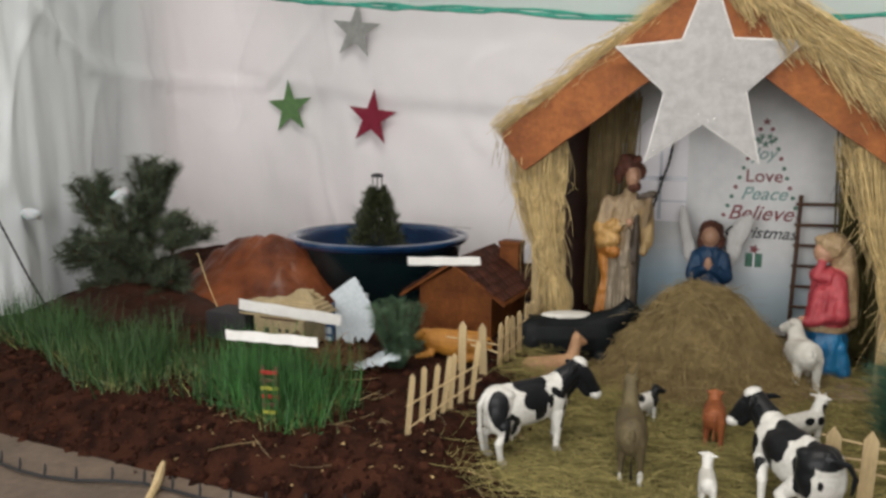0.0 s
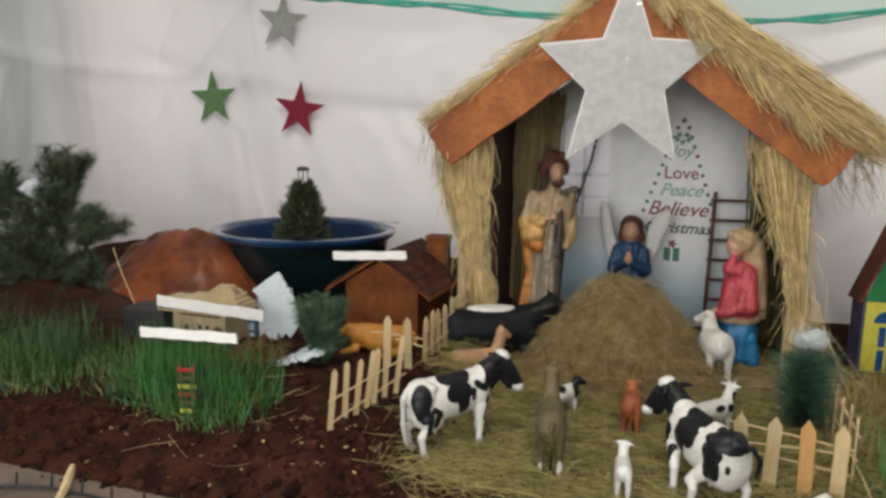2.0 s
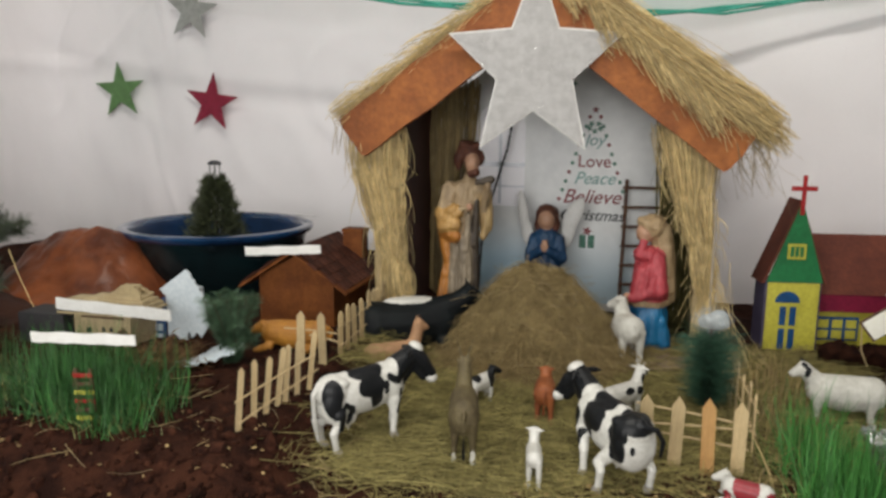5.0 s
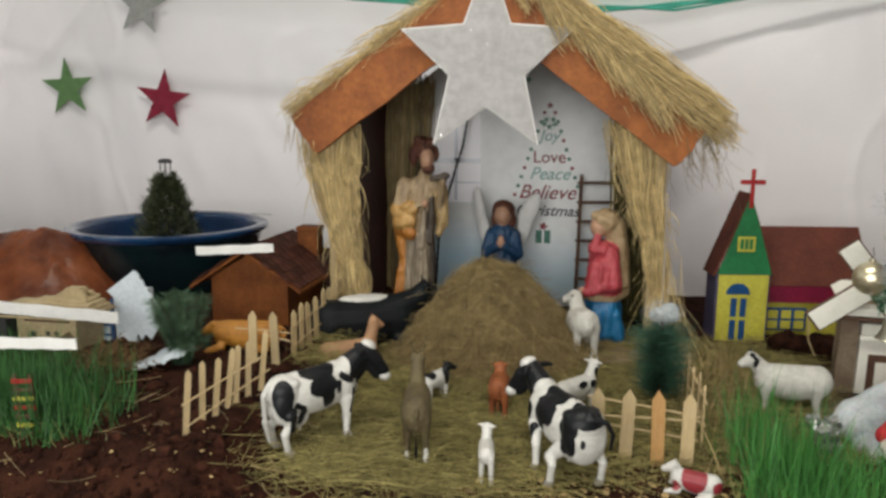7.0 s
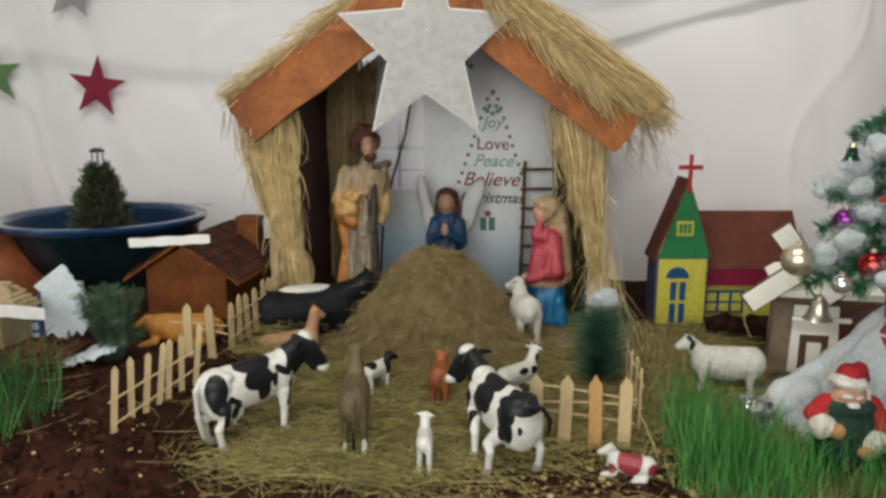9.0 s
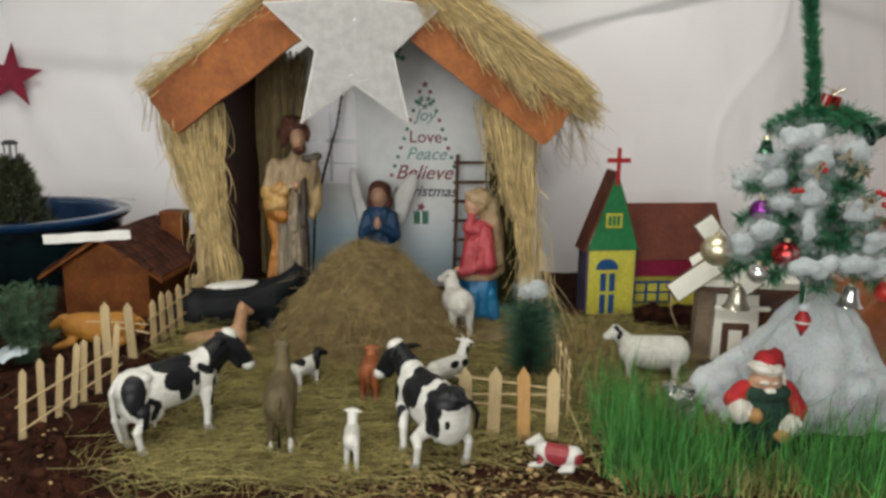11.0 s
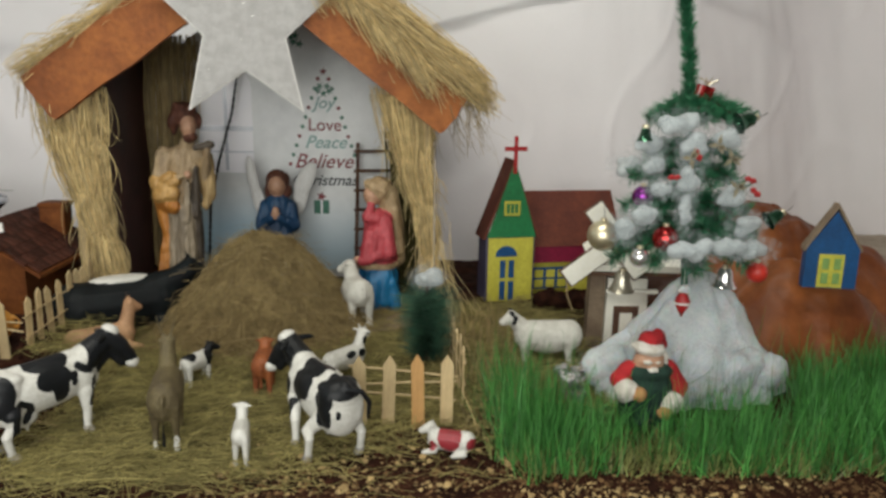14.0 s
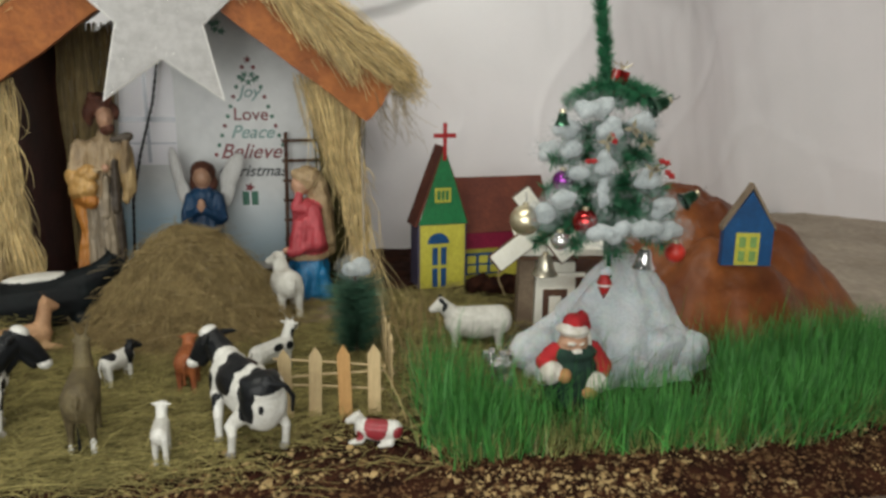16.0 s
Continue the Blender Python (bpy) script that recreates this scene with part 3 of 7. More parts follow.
# ---- poster on the back wall ----
POSTER = mat("poster_white", (0.75, 0.755, 0.75), (0.67, 0.68, 0.69), 4, 0.32, 0.02, coat=0.15, spec=0.3)
WINDOWWHITE = mat("poster_window", (0.98, 0.96, 1.0), (0.95, 0.93, 0.98), 6, 0.4, 0.02, coat=0.05, spec=0.3)
tint_cloth(POSTER, (0.54, 0.67, 0.75), 0.08, 0.24, "Z", 0.20)
SKYBLUE = mat("poster_blue", (0.75, 0.755, 0.75), (0.67, 0.68, 0.69), 4, 0.32, 0.02, coat=0.15, spec=0.3)
tint_cloth(SKYBLUE, (0.44, 0.60, 0.71), 0.13, 0.25, "Z", 0.20)
POSTERBAR = mat("poster_bar", (0.66, 0.68, 0.74), (0.60, 0.62, 0.68), 6, 0.25, 0.02, coat=0.2)
INKRED = mat("red_ink", (0.22, 0.018, 0.022), None, 40, 0.4, 0.0)
INKGREEN = mat("green_ink", (0.03, 0.16, 0.10), None, 40, 0.4, 0.0)
INKTEAL = mat("pale_teal_ink", (0.22, 0.38, 0.36), None, 40, 0.4, 0.0)
INKDARK = mat("dark_ink", (0.03, 0.035, 0.04), None, 40, 0.4, 0.0)
PY = 0.329


def build_poster():
    bm = bmesh.new()
    prism(bm, [(-0.155, 0.02), (0.315, 0.02), (0.315, 0.43), (0.20, 0.53), (0.03, 0.62), (-0.155, 0.51)], PY, PY + 0.004)
    p = tagged(part("poster", bm, POSTER), "glossy printed poster with an arched window and a word tree", "poster")
    y1 = PY - 0.0006

    def flat(name, outline, material, dy=0.0):
        b = bmesh.new()
        prism(b, outline, y1 - 0.0006 - dy, y1 - dy)
        return part(name, b, material, p)

    # arched window
    arch = [(-0.145, 0.245), (-0.028, 0.245), (-0.028, 0.43)] + [(-0.0865 + 0.0585 * math.cos(a), 0.43 + 0.0585 * math.sin(a)) for a in [math.pi * k / 10 for k in range(1, 10)]] + [(-0.145, 0.43)]
    flat("window_print", arch, WINDOWWHITE)
    flat("blue_print", [(-0.153, 0.022), (0.02, 0.022), (-0.01, 0.16), (-0.03, 0.2435), (-0.153, 0.2435)], SKYBLUE)
    flat("glazing_bar_print", [(-0.145, 0.338), (-0.028, 0.338), (-0.028, 0.349), (-0.145, 0.349)], POSTERBAR, 0.0008)
    flat("glazing_bar_print", [(-0.090, 0.25), (-0.083, 0.25), (-0.083, 0.485), (-0.090, 0.485)], POSTERBAR, 0.0008)
    flat("glazing_bar_print", [(-0.145, 0.290), (-0.028, 0.290), (-0.028, 0.2935), (-0.145, 0.2935)], POSTERBAR, 0.0008)
    for k, (x, z) in enumerate(((0.050, 0.552), (0.060, 0.545), (0.070, 0.548), (0.066, 0.534), (0.079, 0.530))):
        flat("leaf_print", star_outline(0.011, 0.35, k * 0.7, x, z), INKGREEN)
    flat("star_print", star_outline(0.010, 0.4, 0, 0.130, 0.472), INKRED)
    for word, x, z, size, ink, shear in (("Love", 0.132, 0.342, 0.039, INKRED, 0.0), ("Peace", 0.133, 0.303, 0.040, INKTEAL, 0.35), ("Believe", 0.128, 0.258, 0.046, INKRED, 0.35), ("Christmas", 0.130, 0.218, 0.036, INKDARK, 0.35), ("Joy", 0.130, 0.392, 0.036, INKTEAL, 0.3)):
        cu = bpy.data.curves.new("word_print", "FONT")
        cu.body, cu.size, cu.align_x, cu.extrude, cu.shear, cu.offset = word, size, "CENTER", 0.0003, shear, 0.0005
        t = new("word_print", cu)
        t.data.materials.append(ink)
        t.parent = p
        t.matrix_world = pose(x, y1 - 0.0004, z, 90, 0, 0)
    r = random.Random(4)
    for side in (-1, 1):
        for k in range(10):
            f = k / 9
            b = bmesh.new()
            s = 0.0054
            prism(b, star_outline(s, 0.75, r.random(), 0.130 + side * (0.012 + 0.064 * f), 0.456 - 0.19 * f), y1 - 0.0006, y1)
            part("dot_print", b, INKGREEN if k % 3 else INKRED, p)
    for k, (dx, dz) in enumerate(((0, 0), (-0.012, 0.006), (0.012, 0.006), (-0.008, 0.016), (0.008, 0.016))):
        flat("leaf_print", star_outline(0.010, 0.35, k, 0.130 + dx, 0.428 + dz - 0.004), INKGREEN)
    flat("gift_print", [(0.105, 0.152), (0.140, 0.152), (0.140, 0.183), (0.105, 0.183)], INKGREEN)
    flat("ribbon_print", [(0.121, 0.152), (0.1245, 0.152), (0.1245, 0.183), (0.121, 0.183)], WINDOWWHITE, 0.0008)
    flat("bow_print", star_outline(0.012, 0.5, 0.3, 0.1225, 0.192), INKRED)
    return p


build_poster()

# ---- blue pot with a small conical plant and a garden light ----
pot = thing("glazed_pot", pose(-0.752, 0.19, 0.0), "wide dark blue glazed ceramic pot standing on the soil", "pot")
bm = bmesh.new()
lathe(bm, [(0, 0.0), (0.135, 0.0), (0.150, 0.010), (0.168, 0.045), (0.188, 0.090), (0.202, 0.135), (0.209, 0.168), (0.2095, 0.176), (0.200, 0.176), (0.190, 0.150), (0.165, 0.105), (0.0, 0.095)], 64)
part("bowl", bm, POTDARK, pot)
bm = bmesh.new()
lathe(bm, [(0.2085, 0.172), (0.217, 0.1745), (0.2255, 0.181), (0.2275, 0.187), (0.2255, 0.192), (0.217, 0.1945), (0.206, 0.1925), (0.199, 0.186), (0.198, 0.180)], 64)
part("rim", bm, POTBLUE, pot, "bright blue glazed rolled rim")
# inner wall: the shade inside the bowl is put into a darker blue
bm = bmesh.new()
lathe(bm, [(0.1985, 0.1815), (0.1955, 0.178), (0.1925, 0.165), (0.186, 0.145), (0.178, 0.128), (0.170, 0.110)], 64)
part("inner_wall", bm, POTINNER, pot, "blue glazed inner wall, darkened as in shade")
bm = bmesh.new()
lathe(bm, [(0, 0.118), (0.12, 0.116), (0.172, 0.112), (0.176, 0.106), (0, 0.104)], 40)
part("potting_soil", bm, SOIL, pot, "dark soil filling the pot")
bm = bmesh.new()
box(bm, 0.10, 0.16, 0.165, 0.18, 0.200, 0.2025, 0.0006, pose(0, 0, 0, 0, 0, -14))
part("foil_tape", bm, GLITTER, pot)

# ---- figurines: rounded bodies melted into one mesh, painted by region ----


def sd_capsule(p, a, b, ra, rb):
    ab = b - a
    t = np.clip(((p - a) @ ab) / (ab @ ab + 1e-12), 0, 1)
    return np.linalg.norm(p - (a + t[:, None] * ab), axis=1) - (ra + (rb - ra) * t)


def sd_ball(p, c, r, rot):
    q = (p - c) @ rot
    k0 = np.linalg.norm(q / r, axis=1)
    k1 = np.linalg.norm(q / (r * r), axis=1) + 1e-9
    return k0 * (k0 - 1) / k1


def push(me, depth, where=None):
    """Moves each vertex along its normal by depth(co)."""
    n = len(me.vertices)
    co, no = np.empty(n * 3), np.empty(n * 3)
    me.vertices.foreach_get("co", co)
    me.vertex_normals.foreach_get("vector", no)
    co, no = co.reshape(-1, 3), no.reshape(-1, 3)
    d = np.array([depth(*c) if where is None or where[i] else 0.0 for i, c in enumerate(co.tolist())])
    me.vertices.foreach_set("co", (co + no * d[:, None]).ravel())
    me.update()


def figurine(name, prims, materials, m, label, category, voxel=0.0022, smoothing=6, group="", scale=1.0, patches=(), folds=0.0, plain=()):
    """prims: ("c", a, b, ra, rb, material) tapered limbs and ("b", centre, radii, euler degrees, material) rounded masses.
    patches: painted spots (centre, radii, material) or strokes along points (x, z) of one flank (points, width, side, material). folds: depth of drapery."""
    bm = bmesh.new()
    sd = []
    for p in prims:
        if p[0] == "c":
            a, b = Vector(p[1]) * scale, Vector(p[2]) * scale
            ra, rb = p[3] * scale, p[4] * scale
            n = max(2, int((b - a).length / (0.45 * max(min(ra, rb), 0.0015))))
            n = min(n, 14)
            tube(bm, [a.lerp(b, k / n) for k in range(n + 1)], [ra + (rb - ra) * k / n for k in range(n + 1)], 12)
            ball(bm, a, ra)
            ball(bm, b, rb)
            sd.append((lambda q, a=np.array(a), b=np.array(b), ra=ra, rb=rb: sd_capsule(q, a, b, ra, rb), p[5]))
        else:
            e = Euler([radians(v) for v in p[3]]).to_matrix()
            c, r = Vector(p[1]) * scale, [v * scale for v in p[2]]
            ball(bm, c, r, e.to_4x4(), 0, 3)
            sd.append((lambda q, c=np.array(c), r=np.array(r), e=np.array(e): sd_ball(q, c, r, e), p[4]))
    raw = new("raw", mesh_of("raw", bm, []))
    re = raw.modifiers.new("melt", "REMESH")
    re.mode, re.voxel_size = "VOXEL", voxel
    sm = raw.modifiers.new("smooth", "SMOOTH")
    sm.factor, sm.iterations = 0.5, smoothing
    me = bpy.data.meshes.new_from_object(raw.evaluated_get(bpy.context.evaluated_depsgraph_get()))
    old = raw.data
    bpy.data.objects.remove(raw)
    bpy.data.meshes.remove(old)
    me.name = name
    ctr = np.empty(len(me.polygons) * 3)
    me.polygons.foreach_get("center", ctr)
    q = ctr.reshape(-1, 3)
    d = np.stack([f(q) for f, _ in sd])
    idx = np.array([k for _, k in sd])[np.argmin(d, 0)]
    wob = np.array([0.20 * fbm(a * 38, b * 38, c * 38, 2) for a, b, c in q]) if patches else 0
    for pt in patches:
        if len(pt) == 3:
            c, rad, k = pt
            idx[np.linalg.norm((q - np.array(c) * scale) / (np.array(rad) * scale), axis=1) * (1 + wob) < 1] = k
        else:
            line, wide, side, k = pt
            w = q[:, [0, 2]] / scale
            near = np.full(len(q), 9.0)
            for a, b in zip(line, line[1:]):
                a, b = np.array(a), np.array(b)
                t = np.clip((w - a) @ (b - a) / ((b - a) @ (b - a)), 0, 1)
                near = np.minimum(near, np.linalg.norm(w - a - t[:, None] * (b - a), axis=1))
            idx[(near * (1 + 0.6 * wob) < wide) & (q[:, 1] * side > 0)] = k
    if folds:
        soft = np.zeros(len(me.vertices), bool)
        for p, k in zip(me.polygons, idx.tolist()):
            if k not in plain:
                soft[list(p.vertices)] = True
        push(me, lambda a, b, c: folds * (fbm(a * 75, b * 75, c * 9, 3) + 0.5 * fbm(a * 30, b * 30, c * 40, 2)), soft)
    me.materials.clear()
    for mm in materials:
        me.materials.append(mm)
    me.polygons.foreach_set("material_index", idx.astype(np.int32))
    me.polygons.foreach_set("use_smooth", np.ones(len(me.polygons), bool))
    me.update()
    ob = new(name, me)
    ob.matrix_world = m
    return tagged(ob, label, category, group)


def quadruped(bl, h, r, leg=0.007, neck=(0.02, 0.03), head=(0.035, -0.012), skull=0.016, snout=0.010, ear=0.018, horn=0.0, tail=0.05, lying=False, turn=0.0, mats=(0, 0, 0, 0), splay=1.0):
    """A four-legged body, facing +x with its feet on z = 0. mats: body, head, muzzle, legs."""
    z = h - r
    x0, x1 = -bl / 2 + r * 0.9, bl / 2 - r * 0.9
    B, Hd, Mz, Lg = mats
    P = [("c", (x0, 0, z), (x1, 0, z), r * 0.98, r * 0.92, B), ("b", (0, 0, z - r * 0.18), (bl * 0.40, r * 0.95, r * 0.95), (0, 0, 0), B),
         ("b", (x0 - r * 0.1, 0, z + r * 0.05), (r * 0.85, r * 0.9, r * 0.95), (0, 0, 0), B)]
    if lying:
        for sx, sy in ((-1, -1), (-1, 1), (1, -1), (1, 1)):
            P.append(("c", ((x0 if sx < 0 else x1), sy * r * 0.8, r * 0.5), ((x0 if sx < 0 else x1) + r * 1.0, sy * r * 1.0, leg), leg * 1.6, leg, Lg))
    else:
        for sx, sy in ((-1, -1), (-1, 1), (1, -1), (1, 1)):
            x = (x0 - r * 0.25 if sx < 0 else x1 + r * 0.1) + (0.004 * sy * splay)
            P.append(("c", (x, sy * r * 0.52, z - r * 0.1), (x + (0.1 * r if sx < 0 else 0), sy * r * 0.56, h * 0.27), r * 0.38, leg * 1.15, B))
            P.append(("c", (x + (0.1 * r if sx < 0 else 0), sy * r * 0.56, h * 0.27), (x, sy * r * 0.58, leg * 0.9), leg * 1.05, leg * 1.15, Lg))
    n0 = Vector((x1 + r * 0.15, 0, z + r * 0.25))
    n1 = n0 + Vector((neck[0] * math.cos(turn * 0.4), neck[0] * math.sin(turn * 0.4), neck[1]))
    P.append(("c", n0, n1, r * 0.62, skull * 0.92, Hd))
    hd = n1 + Vector((head[0] * math.cos(turn), head[0] * math.sin(turn), head[1]))
    P.append(("c", n1, n1.lerp(hd, 0.75), skull, snout * 1.05, Hd))
    P.append(("b", hd, (snout * 1.05, snout * 0.95, snout * 0.85), (0, 0, 0), Mz))
    s = Vector((-math.sin(turn), math.cos(turn), 0))
    for k in (-1, 1):
        P.append(("c", n1 + s * k * skull * 0.7 + Vector((0, 0, skull * 0.5)), n1 + s * k * (skull * 0.7 + ear) + Vector((-0.003, 0, skull * 0.55)), skull * 0.30, skull * 0.16, Hd))
        if horn:
            P.append(("c", n1 + s * k * skull * 0.4 + Vector((0, 0, skull * 0.8)), n1 + s * k * (skull * 0.5 + horn * 0.3) + Vector((-0.002, 0, skull * 0.8 + horn)), skull * 0.22, skull * 0.08, Mz))
    if tail:
        t0 = Vector((-bl / 2 - 0.001, 0, z + r * 0.6))
        P.append(("c", t0, t0 + Vector((-r * 0.35, 0, -tail * 0.4)), leg * 0.55, leg * 0.42, B))
        P.append(("c", t0 + Vector((-r * 0.35, 0, -tail * 0.4)), t0 + Vector((-r * 0.2, 0, -tail)), leg * 0.42, leg * 0.6, B))
    return P


REDPATCH = mat("dull_red_paint", (0.30, 0.030, 0.040), None, 40, 0.4, 0.05)
BLACKPAINT = mat("black_paint", (0.010, 0.011, 0.013), (0.006, 0.007, 0.008), 30, 0.42, 0.1, spec=0.25)
BULLPAINT = mat("black_bull_paint", (0.0065, 0.009, 0.010), (0.004, 0.005, 0.006), 24, 0.55, 0.2, spec=0.16)
WHITEPAINT = mat("white_paint", (0.62, 0.61, 0.57), (0.54, 0.53, 0.485), 40, 0.5, 0.12)
WOOL = mat("white_wool", (0.66, 0.645, 0.59), (0.55, 0.535, 0.48), 90, 0.9, 0.6)
OLIVE = mat("brown_hide", (0.125, 0.098, 0.043), (0.075, 0.055, 0.026), 30, 0.7, 0.4)
ORANGEHIDE = mat("orange_hide", (0.29, 0.088, 0.025), (0.18, 0.048, 0.015), 30, 0.6, 0.3)
TAN = mat("tan_hide", (0.46, 0.27, 0.145), (0.35, 0.19, 0.10), 30, 0.65, 0.3)
YELLOWHIDE = mat("yellow_hide", (0.44, 0.195, 0.024), (0.33, 0.135, 0.016), 30, 0.6, 0.3)


def cow(turn=0.0, tail_y=0.0, nod=0.0, feet=((-0.050, -0.019), (-0.050, 0.019), (0.041, -0.017), (0.062, 0.017)), wide=1.0):
    """A dairy cow with flat flanks, hip bones, hocks, udder and hooves, facing +x, its head hung. feet: x and y of hind and fore hooves. Materials: 0 white, 1 black, 2 muzzle, 3 hoof."""
    P = [("b", (0.0, 0, 0.077), (0.062, 0.0245, 0.031), (0, 0, 0), 0), ("b", (0.040, 0, 0.079), (0.026, 0.0205, 0.030), (0, 0, 0), 0), ("b", (-0.046, 0, 0.086), (0.023, 0.0225, 0.024), (0, 0, 0), 0),
         ("c", (-0.058, 0, 0.1005), (0.046, 0, 0.103), 0.0085, 0.0085, 0), ("b", (-0.028, 0, 0.047), (0.018, 0.0155, 0.014), (0, 0, 0), 0), ("b", (0.058, 0, 0.074), (0.011, 0.011, 0.018), (0, -20, 0), 0)]
    if wide > 1.1:
        P += [("b", (-0.052, 0, 0.070), (0.017, 0.0215, 0.034), (0, 0, 0), 0), ("b", (-0.006, 0, 0.069), (0.054, 0.0235, 0.030), (0, 0, 0), 0), ("b", (-0.042, 0, 0.052), (0.018, 0.017, 0.018), (0, 0, 0), 0)]
    hind, fore = feet[:2], feet[2:]
    for s, (hx, hy), (fx, fy) in zip((-1, 1), hind, fore):
        k = (hx + 0.050) * 0.5
        P += [("b", (-0.040, s * 0.012, 0.098), (0.012, 0.009, 0.007), (0, 0, 0), 0), ("b", (-0.050 + k * 0.4, s * 0.0110, 0.072), (0.0175, 0.0120, 0.027), (0, 8, 0), 0),
              ("c", (-0.046 + k, s * 0.016, 0.058), (hx + 0.004, hy * 0.95, 0.041), 0.0120, 0.0070, 0), ("c", (hx + 0.002, hy * 0.95, 0.043), (hx - 0.006, hy, 0.035), 0.0068, 0.0058, 0), ("c", (hx - 0.006, hy, 0.035), (hx - 0.002, hy, 0.012), 0.0052, 0.0046, 0), ("c", (hx - 0.002, hy, 0.010), (hx + 0.002, hy, 0.0055), 0.0056, 0.0064, 3),
              ("b", (0.044, s * 0.0125, 0.073), (0.0145, 0.0100, 0.025), (0, -6, 0), 0), ("c", (0.044, s * 0.0145, 0.060), (fx + 0.002, fy * 0.97, 0.036), 0.0100, 0.0062, 0), ("c", (fx + 0.002, fy * 0.97, 0.036), (fx, fy, 0.012), 0.0056, 0.0046, 0), ("c", (fx, fy, 0.010), (fx + 0.003, fy, 0.0055), 0.0056, 0.0064, 3),
              ("c", (-0.026, s * 0.006, 0.036), (-0.026, s * 0.006, 0.030), 0.0026, 0.0019, 0)]
    c, s = math.cos(turn), math.sin(turn)
    n1 = Vector((0.083, 0.010 * s, 0.116 + nod))

    def at(f, side, up):
        return tuple(n1 + Vector((f * c - side * s, f * s + side * c, up)))

    P += [("c", (0.046, 0, 0.090), (0.062, 0.003 * s, 0.102 + nod * 0.5), 0.0200, 0.0170, 1), ("c", (0.062, 0.003 * s, 0.102 + nod * 0.5), tuple(n1), 0.0170, 0.0135, 1), ("c", (0.060, 0, 0.076), (0.080, 0.008 * s, 0.098 + nod), 0.0100, 0.0100, 1),
          ("c", at(0, 0, 0), at(0.014, 0, -0.015), 0.0142, 0.0125, 1), ("c", at(0.014, 0, -0.015), at(0.026, 0, -0.032), 0.0118, 0.0092, 1), ("b", at(0.0275, 0, -0.037), (0.0100, 0.0100, 0.0085), (0, 35, math.degrees(turn)), 2),
          ("b", at(0.005, 0, 0.0085), (0.0115, 0.0105, 0.0075), (0, 30, math.degrees(turn)), 2), ("c", at(0.0015, 0, -0.016), at(0.016, 0, -0.037), 0.0082, 0.0062, 1)]
    for k in (-1, 1):
        P += [("c", at(-0.004, k * 0.010, 0.004), at(-0.010, k * 0.020, 0.0035), 0.0044, 0.0036, 1), ("c", at(-0.010, k * 0.020, 0.0035), at(-0.012, k * 0.026, 0.001), 0.0036, 0.0015, 1), ("b", at(0.0095, k * 0.0095, -0.006), (0.0028, 0.0024, 0.0028), (0, 0, 0), 1)]
    if tail_y:
        P += [("c", (-0.064, 0, 0.100), (-0.071, tail_y * 0.6, 0.096), 0.0042, 0.0034, 1), ("c", (-0.071, tail_y * 0.6, 0.096), (-0.068, tail_y * 1.05, 0.078), 0.0034, 0.0032, 1), ("c", (-0.068, tail_y * 1.05, 0.078), (-0.062, tail_y * 1.1, 0.056), 0.0036, 0.0022, 1)]
    else:
        P += [("c", (-0.066, 0, 0.099), (-0.074, 0.001, 0.086), 0.0046, 0.0038, 0), ("c", (-0.074, 0.001, 0.086), (-0.070, 0.006, 0.050), 0.0036, 0.0034, 0), ("c", (-0.070, 0.006, 0.050), (-0.062, 0.010, 0.018), 0.0046, 0.0030, 0)]
    return [(p[0], *[tuple((v[0], v[1] * wide, v[2])) if n < 2 and isinstance(v, (tuple, Vector)) else v for n, v in enumerate(p[1:])]) for p in P]


# painted spots, by flank
COW_ONE = [((-0.056, -0.022, 0.085), (0.0145, 0.020, 0.0265), 1), ((-0.052, -0.022, 0.066), (0.008, 0.014, 0.012), 1), ((-0.056, 0.022, 0.085), (0.0145, 0.016, 0.0265), 1), ((0.002, -0.006, 0.106), (0.027, 0.020, 0.012), 1), ((0.004, -0.024, 0.091), (0.022, 0.014, 0.017), 1), ((0.010, -0.024, 0.073), (0.0105, 0.016, 0.018), 1), ((0.004, 0.02, 0.090), (0.026, 0.02, 0.022), 1),
           ((0.040, 0.0, 0.104), (0.0115, 0.030, 0.017), 0), ((0.038, -0.024, 0.088), (0.010, 0.012, 0.014), 0), (((0.029, 0.086), (0.0275, 0.076)), 0.0042, -1, 1), (((0.036, 0.094), (0.042, 0.089), (0.050, 0.086)), 0.0050, -1, 1), (((0.040, 0.078), (0.048, 0.077)), 0.0035, -1, 0), (((0.055, 0.070), (0.053, 0.056), (0.049, 0.044)), 0.0062, -1, 1),
           (((-0.047, 0.028), (-0.046, 0.050), (-0.044, 0.064), (-0.037, 0.070), (-0.027, 0.064), (-0.024, 0.056), (-0.031, 0.046)), 0.0044, -1, 1), ((0.053, -0.022, 0.062), (0.002, 0.01, 0.0025), 0)]
